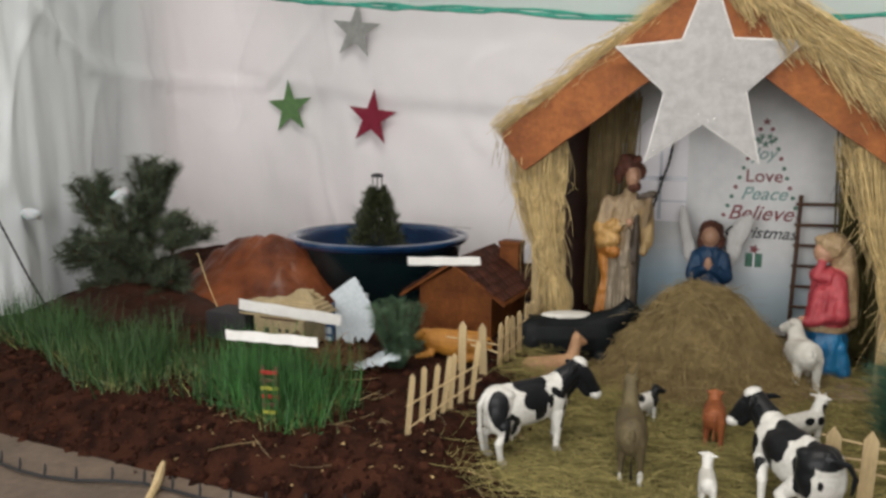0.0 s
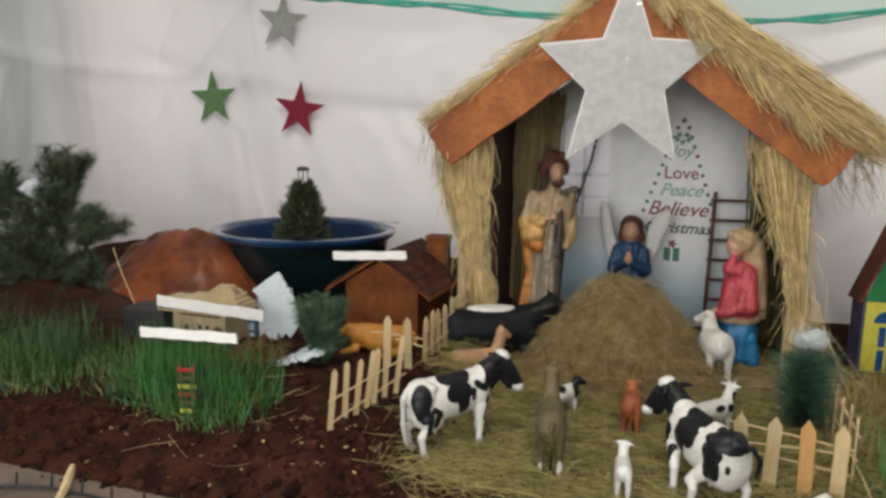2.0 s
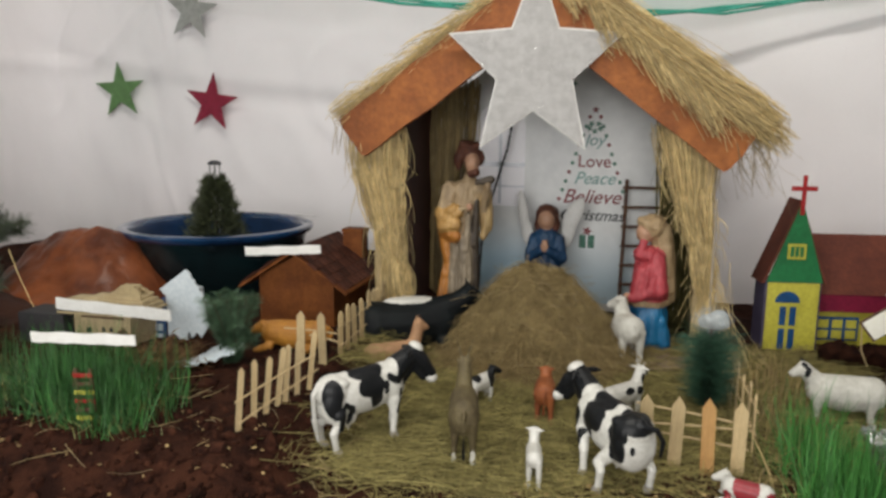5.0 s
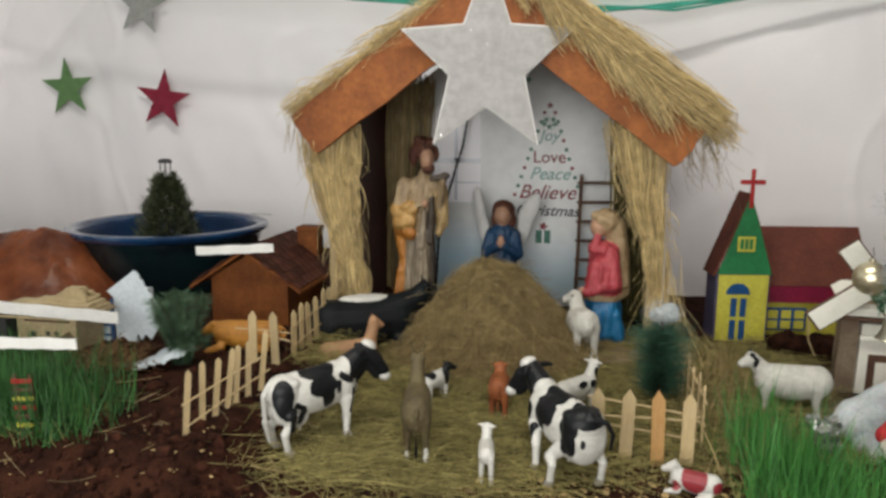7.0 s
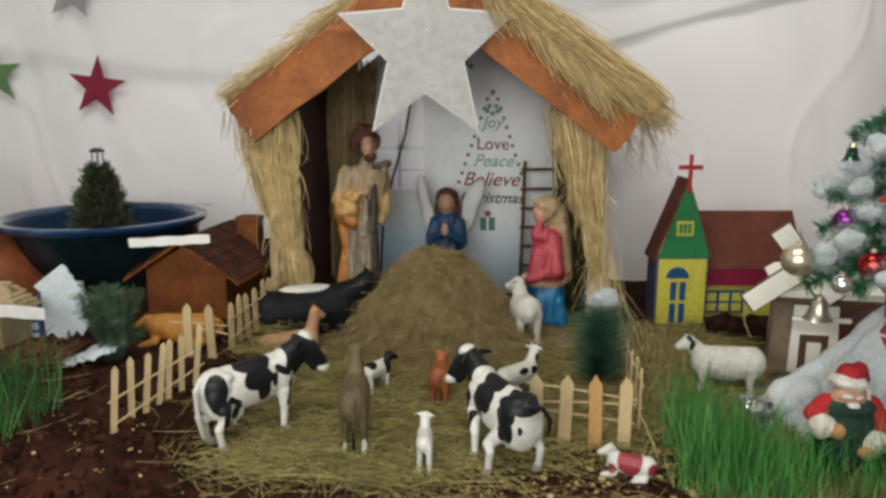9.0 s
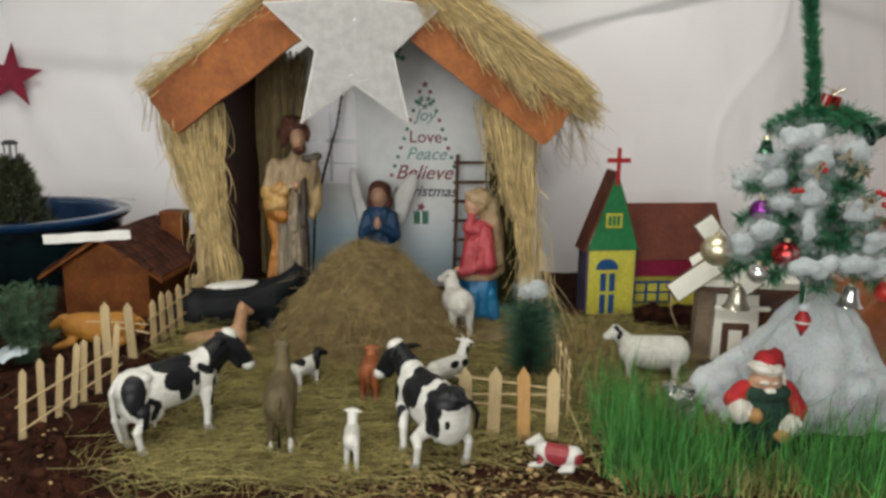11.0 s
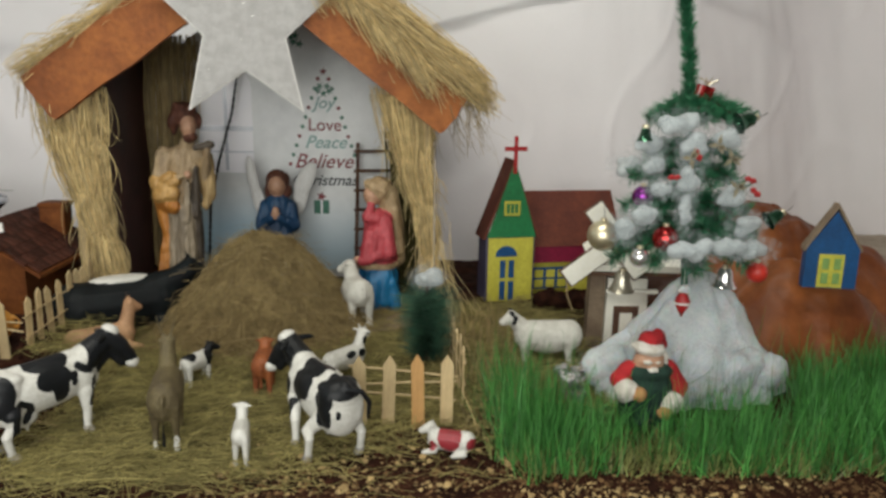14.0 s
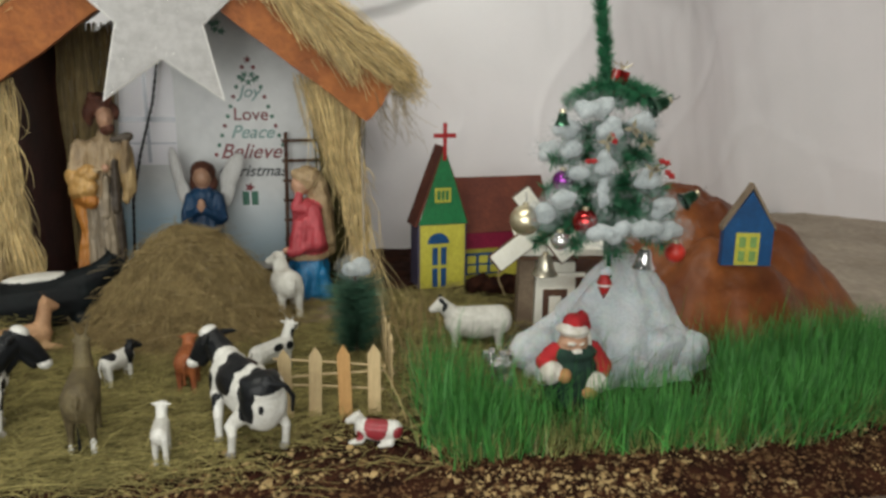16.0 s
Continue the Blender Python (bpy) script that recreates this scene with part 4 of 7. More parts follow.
COW_TWO = [((-0.050, 0.002, 0.107), (0.020, 0.030, 0.011), 1), ((-0.064, 0.0, 0.098), (0.009, 0.024, 0.010), 1), ((-0.046, 0.026, 0.086), (0.017, 0.014, 0.024), 1), ((-0.052, 0.026, 0.066), (0.012, 0.013, 0.018), 1), ((-0.067, 0.013, 0.070), (0.010, 0.0032, 0.006), 1),
           ((0.006, 0.004, 0.107), (0.025, 0.026, 0.012), 1), ((0.010, 0.026, 0.090), (0.027, 0.016, 0.021), 1), ((0.014, 0.026, 0.070), (0.011, 0.014, 0.016), 1), (((0.016, 0.066), (0.014, 0.050)), 0.0035, 1, 1),
           ((0.041, 0.006, 0.104), (0.011, 0.030, 0.016), 0), ((0.038, 0.022, 0.088), (0.008, 0.012, 0.014), 0), (((0.046, 0.078), (0.050, 0.066)), 0.0085, 1, 1), (((0.032, 0.056), (0.028, 0.042)), 0.0050, 1, 1), ((-0.024, 0, 0.090), (0.008, 0.04, 0.05), 0)]
HOOF = mat("grey_hoof_paint", (0.36, 0.34, 0.31), (0.28, 0.26, 0.235), 40, 0.5, 0.1)
figurine("toy_cow", cow(-0.5), [WHITEPAINT, BLACKPAINT, WHITEPAINT, HOOF], pose(-0.150, -0.489, 0, 0, 0, 52), "black and white painted toy cow standing on the hay", "toy cow", group="toy cows", voxel=0.0013, smoothing=7, patches=COW_ONE)
figurine("toy_cow", cow(0.45, -0.022, 0.0, ((-0.047, -0.021), (-0.030, 0.030), (0.040, -0.017), (0.016, 0.025)), 1.22), [WHITEPAINT, BLACKPAINT, WHITEPAINT, HOOF], pose(0.186, -0.512, 0, 0, 0, 121), "black and white toy cow standing with its rump turned outward", "toy cow", group="toy cows", voxel=0.0013, smoothing=8, patches=COW_TWO, scale=0.97)
figurine("toy_horse", quadruped(0.100, 0.084, 0.0245, 0.0044, (0.016, 0.036), (0.020, -0.012), 0.0115, 0.008, 0.004, 0.034, 0.058, mats=(0, 0, 0, 0)),
         [OLIVE, WHITEPAINT, BLACKPAINT], pose(-0.008, -0.482, 0, 0, 0, 101) @ Matrix.Diagonal((1.04, 0.88, 1.06, 1)), "dull olive brown toy horse with pale feet standing on the hay", "toy horse", patches=[((-0.045, s * 0.014, 0.006), (0.014, 0.009, 0.016), 1) for s in (-1, 1)] + [((-0.060, 0, 0.028), (0.012, 0.006, 0.014), 2)])
figurine("toy_calf", quadruped(0.070, 0.058, 0.016, 0.0038, (0.010, 0.014), (0.014, -0.006), 0.009, 0.006, 0.008, 0, 0.03, turn=-0.4, mats=(0, 1, 1, 0)),
         [WHITEPAINT, BLACKPAINT], pose(-0.016, -0.300, 0, 0, 0, 60) @ Matrix.Scale(0.82, 4), "small black and white toy calf on the hay", "toy calf", voxel=0.0014, patches=[((0.018, -0.012, 0.046), (0.010, 0.014, 0.016), 1), ((-0.02, 0, 0.055), (0.012, 0.02, 0.008), 1)])
figurine("toy_calf", quadruped(0.080, 0.072, 0.020, 0.0046, (0.012, 0.016), (0.018, -0.008), 0.011, 0.007, 0.009, 0, 0.04),
         [ORANGEHIDE], pose(0.088, -0.338, 0, 0, 0, 93) @ Matrix.Scale(0.86, 4), "small orange brown toy calf on the hay", "toy calf")
figurine("toy_lamb", quadruped(0.058, 0.058, 0.0125, 0.0036, (0.008, 0.018), (0.012, -0.002), 0.0088, 0.0055, 0.008, 0, 0.0, turn=-0.3, mats=(0, 0, 1, 0)),
         [WHITEPAINT, BLACKPAINT], pose(0.093, -0.545, 0, 0, 0, 97), "small white painted toy lamb on the hay", "toy lamb", voxel=0.0014, scale=0.86)
figurine("toy_goat", quadruped(0.092, 0.060, 0.018, 0.0042, (0.014, 0.026), (0.012, -0.006), 0.0100, 0.007, 0.010, 0.010, 0.02, turn=0.2, mats=(0, 0, 0, 0)),
         [WHITEPAINT, BLACKPAINT], pose(0.203, -0.305, 0, 0, 0, 50), "white toy goat with a few black spots on the hay", "toy goat", voxel=0.0013, scale=0.9, patches=[((0.028, -0.016, 0.046), (0.010, 0.008, 0.007), 1), ((0.042, -0.014, 0.062), (0.006, 0.01, 0.010), 1), ((0.056, -0.010, 0.070), (0.005, 0.008, 0.006), 1), ((0.0, -0.016, 0.05), (0.012, 0.01, 0.006), 1)])
figurine("toy_cow", quadruped(0.060, 0.031, 0.0130, 0.0030, (0.005, 0.011), (0.011, -0.005), 0.0068, 0.0048, 0.007, 0, 0, True, turn=0.3, mats=(0, 1, 1, 1)),
         [WHITEPAINT, WHITEPAINT, REDPATCH], pose(0.342, -0.540, 0.001, 0, 0, 160), "small red and white toy cow lying on the soil", "toy cow", voxel=0.0014, patches=[((0.000, 0, 0.024), (0.015, 0.03, 0.018), 2), ((-0.026, 0, 0.018), (0.005, 0.03, 0.007), 2), ((0.020, 0, 0.012), (0.005, 0.03, 0.006), 2)])
figurine("toy_sheep", quadruped(0.085, 0.096, 0.027, 0.006, (0.014, 0.032), (0.018, -0.008), 0.014, 0.009, 0.010, 0, 0.02, turn=0.8) + [("b", (0.0, 0, 0.003), (0.046, 0.030, 0.007), (0, 0, 0), 1)],
         [WOOL, mat("dark_green_stand", (0.018, 0.030, 0.020), None, 40, 0.6, 0.3)], pose(0.214, -0.040, 0, 0, 0, 108), "white woolly toy sheep looking up at the kneeling statue", "toy sheep")
figurine("toy_ram", quadruped(0.112, 0.074, 0.0265, 0.0052, (0.024, 0.024), (0.014, -0.008), 0.0115, 0.0075, 0.003, 0, 0.0, turn=0.2, mats=(0, 0, 0, 0)) +
         [("c", (0.062, s * 0.010, 0.088), (0.054, s * 0.014, 0.080), 0.0034, 0.0030, 1) for s in (-1, 1)] + [("c", (0.054, s * 0.014, 0.080), (0.058, s * 0.015, 0.070), 0.0030, 0.0022, 1) for s in (-1, 1)],
         [WOOL, BLACKPAINT], pose(0.529, -0.240, 0.0, 0, 0, 176), "white woolly toy ram with curled dark horns", "toy ram")
figurine("toy_bull", quadruped(0.190, 0.090, 0.042, 0.008, (0.046, 0.036), (0.020, -0.010), 0.0185, 0.013, 0.008, 0.012, 0, True, turn=0.0) + [("c", (0.03, 0, 0.055), (0.09, 0, 0.078), 0.034, 0.022, 0), ("b", (0.004, 0.002, 0.0895), (0.044, 0.018, 0.005), (0, 0, 0), 1)],
         [BULLPAINT, WHITEPAINT], pose(-0.203, -0.074, 0.0, 0, 0, 27), "black bull figure with a white back patch lying on hay", "toy bull", voxel=0.0028, scale=1.13, smoothing=10)
figurine("toy_deer", quadruped(0.092, 0.040, 0.017, 0.004, (0.008, 0.034), (0.011, -0.006), 0.0090, 0.006, 0.003, 0.012, 0, True),
         [TAN], pose(-0.198, -0.180, 0.002, 0, 0, 40) @ Matrix.Scale(1.22, 4), "tan toy deer lying on the hay", "toy deer")
figurine("toy_camel", quadruped(0.120, 0.056, 0.024, 0.005, (0.014, 0.004), (0.018, -0.010), 0.011, 0.008, 0.005, 0, 0.02, True),
         [YELLOWHIDE], pose(-0.352, -0.262, 0.046, 0, 0, 184), "yellow orange toy animal lying behind the picket fence", "toy animal")

# ---- statues ----
SKIN = mat("statue_skin", (0.48, 0.28, 0.18), (0.40, 0.22, 0.14), 40, 0.5, 0.1)
# dark brown of the cuff, also used for painted shade on the robe
CUFFSHADE = mat("statue_cuff_and_shade", (0.075, 0.058, 0.042), (0.045, 0.034, 0.026), 30, 0.6, 0.4)
HAIR = mat("statue_hair", (0.125, 0.042, 0.022), (0.07, 0.022, 0.013), 60, 0.6, 0.6)
ROBE = mat("statue_grey_robe", (0.29, 0.235, 0.165), (0.145, 0.115, 0.08), 26, 0.55, 0.5, stretch=(1, 1, 0.25))
CLOAK = mat("statue_ochre_cloak", (0.50, 0.30, 0.10), (0.34, 0.185, 0.055), 22, 0.5, 0.4)
ORANGECLOAK = mat("statue_orange_cloak", (0.45, 0.19, 0.035), (0.30, 0.11, 0.02), 22, 0.5, 0.4, stretch=(1, 1, 0.3))
ROBETAN = mat("statue_tan_robe", (0.38, 0.28, 0.165), (0.23, 0.16, 0.09), 26, 0.55, 0.5, stretch=(1, 1, 0.3))
SLEEVE = mat("statue_gold_sleeve", (0.44, 0.31, 0.145), (0.30, 0.20, 0.09), 26, 0.55, 0.5, stretch=(1, 1, 0.3))
BLUEDRESS = mat("statue_blue_dress", (0.017, 0.066, 0.145), (0.009, 0.036, 0.09), 24, 0.5, 0.5, stretch=(1, 1, 0.4))
REDROBE = mat("statue_red_robe", (0.44, 0.060, 0.075), (0.28, 0.026, 0.036), 26, 0.55, 0.5, stretch=(1, 1, 0.4))
BLUESKIRT = mat("statue_blue_skirt", (0.012, 0.155, 0.33), (0.008, 0.10, 0.24), 18, 0.4, 0.5, stretch=(1, 1, 0.3))
VEIL = mat("statue_tan_veil", (0.42, 0.30, 0.17), (0.29, 0.195, 0.10), 24, 0.55, 0.4)
WINGS = mat("statue_pale_wing", (0.68, 0.67, 0.65), (0.60, 0.59, 0.57), 30, 0.6, 0.4, stretch=(1, 1, 0.3))

figurine("standing_statue", [
    ("c", (-0.010, 0.004, 0.02), (-0.004, 0.0, 0.20), 0.040, 0.033, 0), ("b", (-0.008, 0, 0.012), (0.052, 0.045, 0.016), (0, 0, 0), 0),
    ("c", (-0.022, -0.030, 0.19), (-0.026, -0.034, 0.02), 0.010, 0.014, 0), ("c", (-0.002, -0.034, 0.20), (-0.006, -0.040, 0.02), 0.010, 0.013, 0), ("c", (0.012, -0.030, 0.21), (0.012, -0.034, 0.02), 0.009, 0.012, 0),
    ("c", (0.0, 0, 0.20), (0.008, 0.0, 0.285), 0.034, 0.036, 5), ("b", (0.008, 0, 0.300), (0.050, 0.030, 0.022), (0, -4, 0), 5), ("b", (0.012, -0.004, 0.322), (0.017, 0.016, 0.016), (0, 0, 0), 5),
    ("b", (0.018, -0.014, 0.357), (0.0175, 0.018, 0.022), (0, 0, 0), 1), ("b", (0.022, -0.032, 0.354), (0.004, 0.005, 0.006), (0, 0, 0), 1), ("b", (0.022, -0.018, 0.338), (0.014, 0.013, 0.012), (0, 0, 0), 2),
    ("b", (0.010, 0.006, 0.380), (0.029, 0.028, 0.024), (0, 0, 0), 2), ("b", (-0.014, 0.002, 0.366), (0.014, 0.016, 0.018), (0, 0, 0), 2), ("b", (-0.013, 0.006, 0.352), (0.009, 0.012, 0.012), (0, 0, 0), 2), ("b", (0.038, 0.000, 0.368), (0.011, 0.014, 0.017), (0, 0, 0), 2), ("b", (0.002, -0.012, 0.394), (0.016, 0.014, 0.010), (0, 20, 0), 2), ("b", (0.026, -0.010, 0.391), (0.014, 0.014, 0.010), (0, -20, 0), 2),
    ("c", (0.050, -0.004, 0.298), (0.056, -0.016, 0.225), 0.017, 0.016, 7), ("c", (0.056, -0.016, 0.225), (0.048, -0.022, 0.205), 0.015, 0.010, 7), ("c", (0.030, -0.034, 0.318), (0.064, -0.034, 0.324), 0.006, 0.008, 6), ("c", (0.050, -0.018, 0.26), (0.056, -0.034, 0.312), 0.011, 0.009, 5),
    ("c", (-0.036, -0.004, 0.300), (-0.046, -0.014, 0.262), 0.019, 0.018, 5), ("b", (-0.048, -0.016, 0.250), (0.022, 0.020, 0.020), (0, 20, 0), 3), ("c", (-0.052, -0.024, 0.246), (-0.012, -0.040, 0.256), 0.018, 0.010, 3), ("b", (-0.030, -0.036, 0.262), (0.020, 0.012, 0.010), (0, -24, 0), 3), ("c", (-0.050, -0.026, 0.226), (-0.020, -0.040, 0.230), 0.018, 0.014, 3), ("b", (-0.034, -0.036, 0.236), (0.018, 0.012, 0.016), (0, 30, 0), 3), ("c", (-0.006, -0.044, 0.264), (0.008, -0.046, 0.266), 0.007, 0.006, 5), ("c", (-0.048, -0.018, 0.214), (-0.022, -0.038, 0.206), 0.017, 0.014, 4), ("b", (0.012, -0.046, 0.268), (0.009, 0.008, 0.008), (0, 0, 0), 1),
    ("c", (-0.046, -0.014, 0.205), (-0.040, -0.022, 0.150), 0.015, 0.012, 4), ("c", (-0.040, -0.022, 0.150), (-0.050, -0.022, 0.07), 0.011, 0.014, 4), ("c", (-0.050, -0.022, 0.07), (-0.058, -0.018, 0.012), 0.015, 0.013, 4),
    # two dark limbs put the robe's shadow side into the shape
    ("c", (0.028, -0.026, 0.275), (0.024, -0.030, 0.19), 0.008, 0.011, 6), ("c", (0.026, -0.020, 0.19), (0.026, -0.014, 0.02), 0.012, 0.012, 6), ("c", (0.010, -0.040, 0.25), (0.004, -0.040, 0.18), 0.007, 0.009, 0)],
    [ROBE, SKIN, HAIR, CLOAK, ORANGECLOAK, ROBETAN, CUFFSHADE, SLEEVE], pose(-0.131, 0.115, 0, 0, 0, 13) @ Matrix.Diagonal((0.86, 0.95, 1, 1)), "bearded standing plaster statue in grey robe and ochre cloak", "statue", voxel=0.0022, smoothing=7, folds=0.0036, plain=(1,))
figurine("angel_statue", [
    ("c", (0, 0, 0.03), (0, 0, 0.12), 0.050, 0.036, 0), ("c", (0, 0, 0.12), (0, -0.002, 0.185), 0.036, 0.024, 0), ("b", (0, 0, 0.192), (0.028, 0.022, 0.018), (0, 0, 0), 0),
    ("b", (0, -0.006, 0.230), (0.019, 0.020, 0.024), (0, 0, 0), 1), ("b", (0, 0.004, 0.238), (0.025, 0.024, 0.025), (0, 0, 0), 2), ("b", (-0.018, 0.004, 0.216), (0.011, 0.014, 0.016), (0, 0, 0), 2), ("b", (0.018, 0.004, 0.216), (0.011, 0.014, 0.016), (0, 0, 0), 2),
    ("c", (0.027, 0, 0.186), (0.036, -0.018, 0.145), 0.013, 0.014, 0), ("c", (0.036, -0.018, 0.145), (0.006, -0.040, 0.166), 0.012, 0.008, 0), ("c", (-0.027, 0, 0.186), (-0.034, -0.018, 0.145), 0.013, 0.014, 0), ("c", (-0.034, -0.018, 0.145), (-0.006, -0.040, 0.166), 0.012, 0.008, 0),
    ("b", (0, -0.043, 0.176), (0.008, 0.009, 0.014), (0, 0, 0), 1),
    ("b", (-0.056, 0.026, 0.240), (0.012, 0.006, 0.052), (0, -10, 0), 3), ("b", (-0.046, 0.028, 0.195), (0.014, 0.006, 0.040), (0, -12, 0), 3), ("b", (0.056, 0.026, 0.236), (0.020, 0.006, 0.046), (0, 26, 0), 3), ("b", (0.046, 0.028, 0.195), (0.016, 0.006, 0.040), (0, 14, 0), 3),
    ("c", (-0.03, 0.022, 0.18), (0.03, 0.022, 0.18), 0.008, 0.008, 3)],
    [BLUEDRESS, SKIN, HAIR, WINGS], pose(0.036, 0.235, 0, 0, 0, 0), "kneeling winged plaster statue in a dark blue dress", "statue", voxel=0.0026, smoothing=3, folds=0.0024, plain=(1, 3))
figurine("kneeling_statue", [
    ("c", (0.0, 0, 0.03), (0.002, 0, 0.070), 0.044, 0.040, 0), ("b", (0.0, 0, 0.022), (0.050, 0.046, 0.024), (0, 0, 0), 0), ("c", (-0.012, -0.028, 0.06), (-0.024, -0.034, 0.02), 0.014, 0.018, 0), ("c", (0.020, -0.030, 0.06), (0.026, -0.034, 0.015), 0.012, 0.015, 0), ("b", (0.002, 0, 0.092), (0.041, 0.037, 0.014), (0, 0, 0), 3),
    ("c", (0.004, 0, 0.112), (0.002, 0, 0.178), 0.036, 0.028, 1), ("b", (0.0, 0, 0.188), (0.031, 0.034, 0.018), (0, 0, 0), 1), ("c", (0.006, -0.030, 0.184), (0.008, -0.042, 0.125), 0.016, 0.018, 1), ("c", (0.008, -0.042, 0.125), (-0.040, -0.034, 0.108), 0.015, 0.011, 1), ("c", (-0.012, -0.034, 0.17), (-0.020, -0.040, 0.12), 0.008, 0.009, 1),
    ("b", (-0.048, -0.030, 0.110), (0.010, 0.008, 0.008), (0, 0, 0), 2),
    ("b", (-0.012, -0.004, 0.232), (0.018, 0.018, 0.021), (0, 0, 0), 2), ("b", (0.004, 0, 0.243), (0.027, 0.027, 0.026), (0, -12, 0), 3), ("b", (0.000, 0.0, 0.244), (0.030, 0.029, 0.014), (0, 28, 0), 3), ("c", (0.018, 0, 0.232), (0.036, 0, 0.170), 0.023, 0.018, 3), ("c", (0.036, 0, 0.170), (0.042, 0.004, 0.100), 0.018, 0.016, 3),
    ("c", (-0.018, -0.014, 0.215), (-0.024, -0.018, 0.190), 0.007, 0.008, 1), ("c", (-0.022, -0.028, 0.160), (-0.034, -0.030, 0.112), 0.012, 0.013, 1), ("c", (0.030, -0.012, 0.205), (0.042, -0.014, 0.120), 0.011, 0.010, 3)],
    [BLUESKIRT, REDROBE, SKIN, VEIL], pose(0.252, 0.075, 0.0, 0, 0, 15), "kneeling plaster statue in red robe, blue skirt and tan veil", "statue", voxel=0.0024, smoothing=3, folds=0.0028, plain=(2,))

# ---- wooden ladder, staff cord ----
ladder = thing("toy_ladder", pose(0.245, 0.285, 0, -3, 0, 0), "small dark brown stick ladder leaning at the back wall", "ladder")
for x in (-0.040, 0.040):
    bm = bmesh.new()
    tube(bm, [(x * 1.08, 0, 0), (x, 0, 0.17), (x * 0.95, 0, 0.33 if x > 0 else 0.318)], 0.0042, 8)
    part("rail", bm, DARKWOOD, ladder)
for k in range(7):
    bm = bmesh.new()
    z = 0.035 + k * 0.044
    tube(bm, [(-0.047, -0.004, z), (0, -0.0045, z + 0.001), (0.047, -0.004, z + 0.002)], 0.0034, 8)
    part("rung", bm, DARKWOOD, ladder)

# ---- hay: mound and floor of the pen ----
def mound_height(x, y):
    u, v = (x - 0.038) / 0.136, (y + 0.005) / 0.134
    d = math.hypot(u, v)
    return 0.158 * math.exp(-(d ** 2.4) * 0.95) * (1 + 0.10 * fbm(x * 22, y * 22, 3.0)) + 0.004 * fbm(x * 60, y * 60, 5)


bm = bmesh.new()
n = 70
g = [[bm.verts.new((0.045 + (i / n - 0.5) * 0.56, -0.005 + (j / n - 0.5) * 0.50, 0)) for i in range(n + 1)] for j in range(n + 1)]
for row in g:
    for v in row:
        v.co.z = mound_height(v.co.x, v.co.y) - 0.006
for j in range(n):
    for i in range(n):
        bm.faces.new((g[j][i], g[j][i + 1], g[j + 1][i + 1], g[j + 1][i]))
MOUNDBED = mat("mound_hay_bed", (0.28, 0.205, 0.094), (0.155, 0.108, 0.050), 28, 0.95, 1.0, fine=300, spec=0.2)
MOUNDHAY = mat("mound_hay", (0.34, 0.255, 0.118), (0.22, 0.160, 0.072), 40, 0.8, 0.3, rand=0.28, spec=0.25)
mound = tagged(part("hay_mound", bm, MOUNDBED), "rounded mound of brown hay heaped inside the hut", "hay mound")
r = np.random.default_rng(51)
N = 9500
x = r.normal(0.04, 0.08, N)
y = r.normal(-0.03, 0.085, N)
z = np.array([mound_height(a, b) for a, b in zip(x, y)])
a = r.uniform(0, 2 * np.pi, N)
ln = r.uniform(0.02, 0.07, N)
p0 = np.stack([x, y, z], 1)
q = np.stack([x + np.cos(a) * ln, y + np.sin(a) * ln], 1)
p1 = np.column_stack([q, [mound_height(u, v) + 0.003 for u, v in q]])
ob = strands("hay_cover", p0 + [0, 0, 0.002], p1, np.full(N, -0.003), 0.00055, MOUNDHAY, 52, 3, 3, 0.006, 0.7)
ob.parent = mound
tagged(ob, kind="stuff")
# longer stalks that stand off the heap
k = r.integers(0, N, 420)
u = r.uniform(0, 2 * np.pi, 420)
lg = r.uniform(0.03, 0.08, 420)
p1 = p0[k] + np.column_stack([np.cos(u) * lg, np.sin(u) * lg, r.uniform(0.0, 0.022, 420)])
p1[:, 2] = np.maximum(p1[:, 2] - 0.25 * lg, [mound_height(*q) + 0.004 for q in p1[:, :2]])
ob = strands("hay_stray", p0[k], p1, np.full(420, -0.004), 0.0006, STRAW, 53, 3, 4, 0.010, 0.5)
ob.parent = mound
tagged(ob, kind="stuff")

bm = bmesh.new()
n = 90


def hay_front(x):
    """Where the straw gives way to bare soil towards the kerb."""
    k = max(0.0, min(1.0, (x - 0.06) / 0.20))
    return -0.628 + 0.120 * k * k * (3 - 2 * k)


g = []
for j in range(n + 1):
    v = j / n
    y = -0.645 + v * 0.98
    w0 = -0.245 + 0.025 * fbm(3.0, y * 6) + 0.045 * max(0.0, min(1.0, (-0.28 - y) / 0.15))
    w1 = 0.372 + 0.02 * fbm(9.0, y * 7) + (0.26 * max(0.0, min(1.0, (y + 0.42) / 0.1)) * (1 - max(0.0, min(1.0, (y - 0.02) / 0.1))))
    g.append([bm.verts.new((w0 + (w1 - w0) * i / n, y + (1 - v) * (0.645 + hay_front(w0 + (w1 - w0) * i / n) + 0.02 * fbm(i * 0.13, 1.0, 5)), 0)) for i in range(n + 1)])
for j, row in enumerate(g):
    for i, v in enumerate(row):
        e = min(i, n - i, j * 1.2, (n - j) * 3) / n
        v.co.z = ground_height(v.co.x, v.co.y) + 0.004 * min(1, e * 14) - 0.003 + 0.003 * fbm(v.co.x * 45, v.co.y * 45, 2) * min(1, e * 10)
for j in range(n):
    for i in range(n):
        bm.faces.new((g[j][i], g[j][i + 1], g[j + 1][i + 1], g[j + 1][i]))
hay_floor = tagged(part("hay_layer", bm, HAYBED), "thin trodden layer of straw over the soil of the pen", "hay", kind="stuff")
r = np.random.default_rng(61)
N = 17000
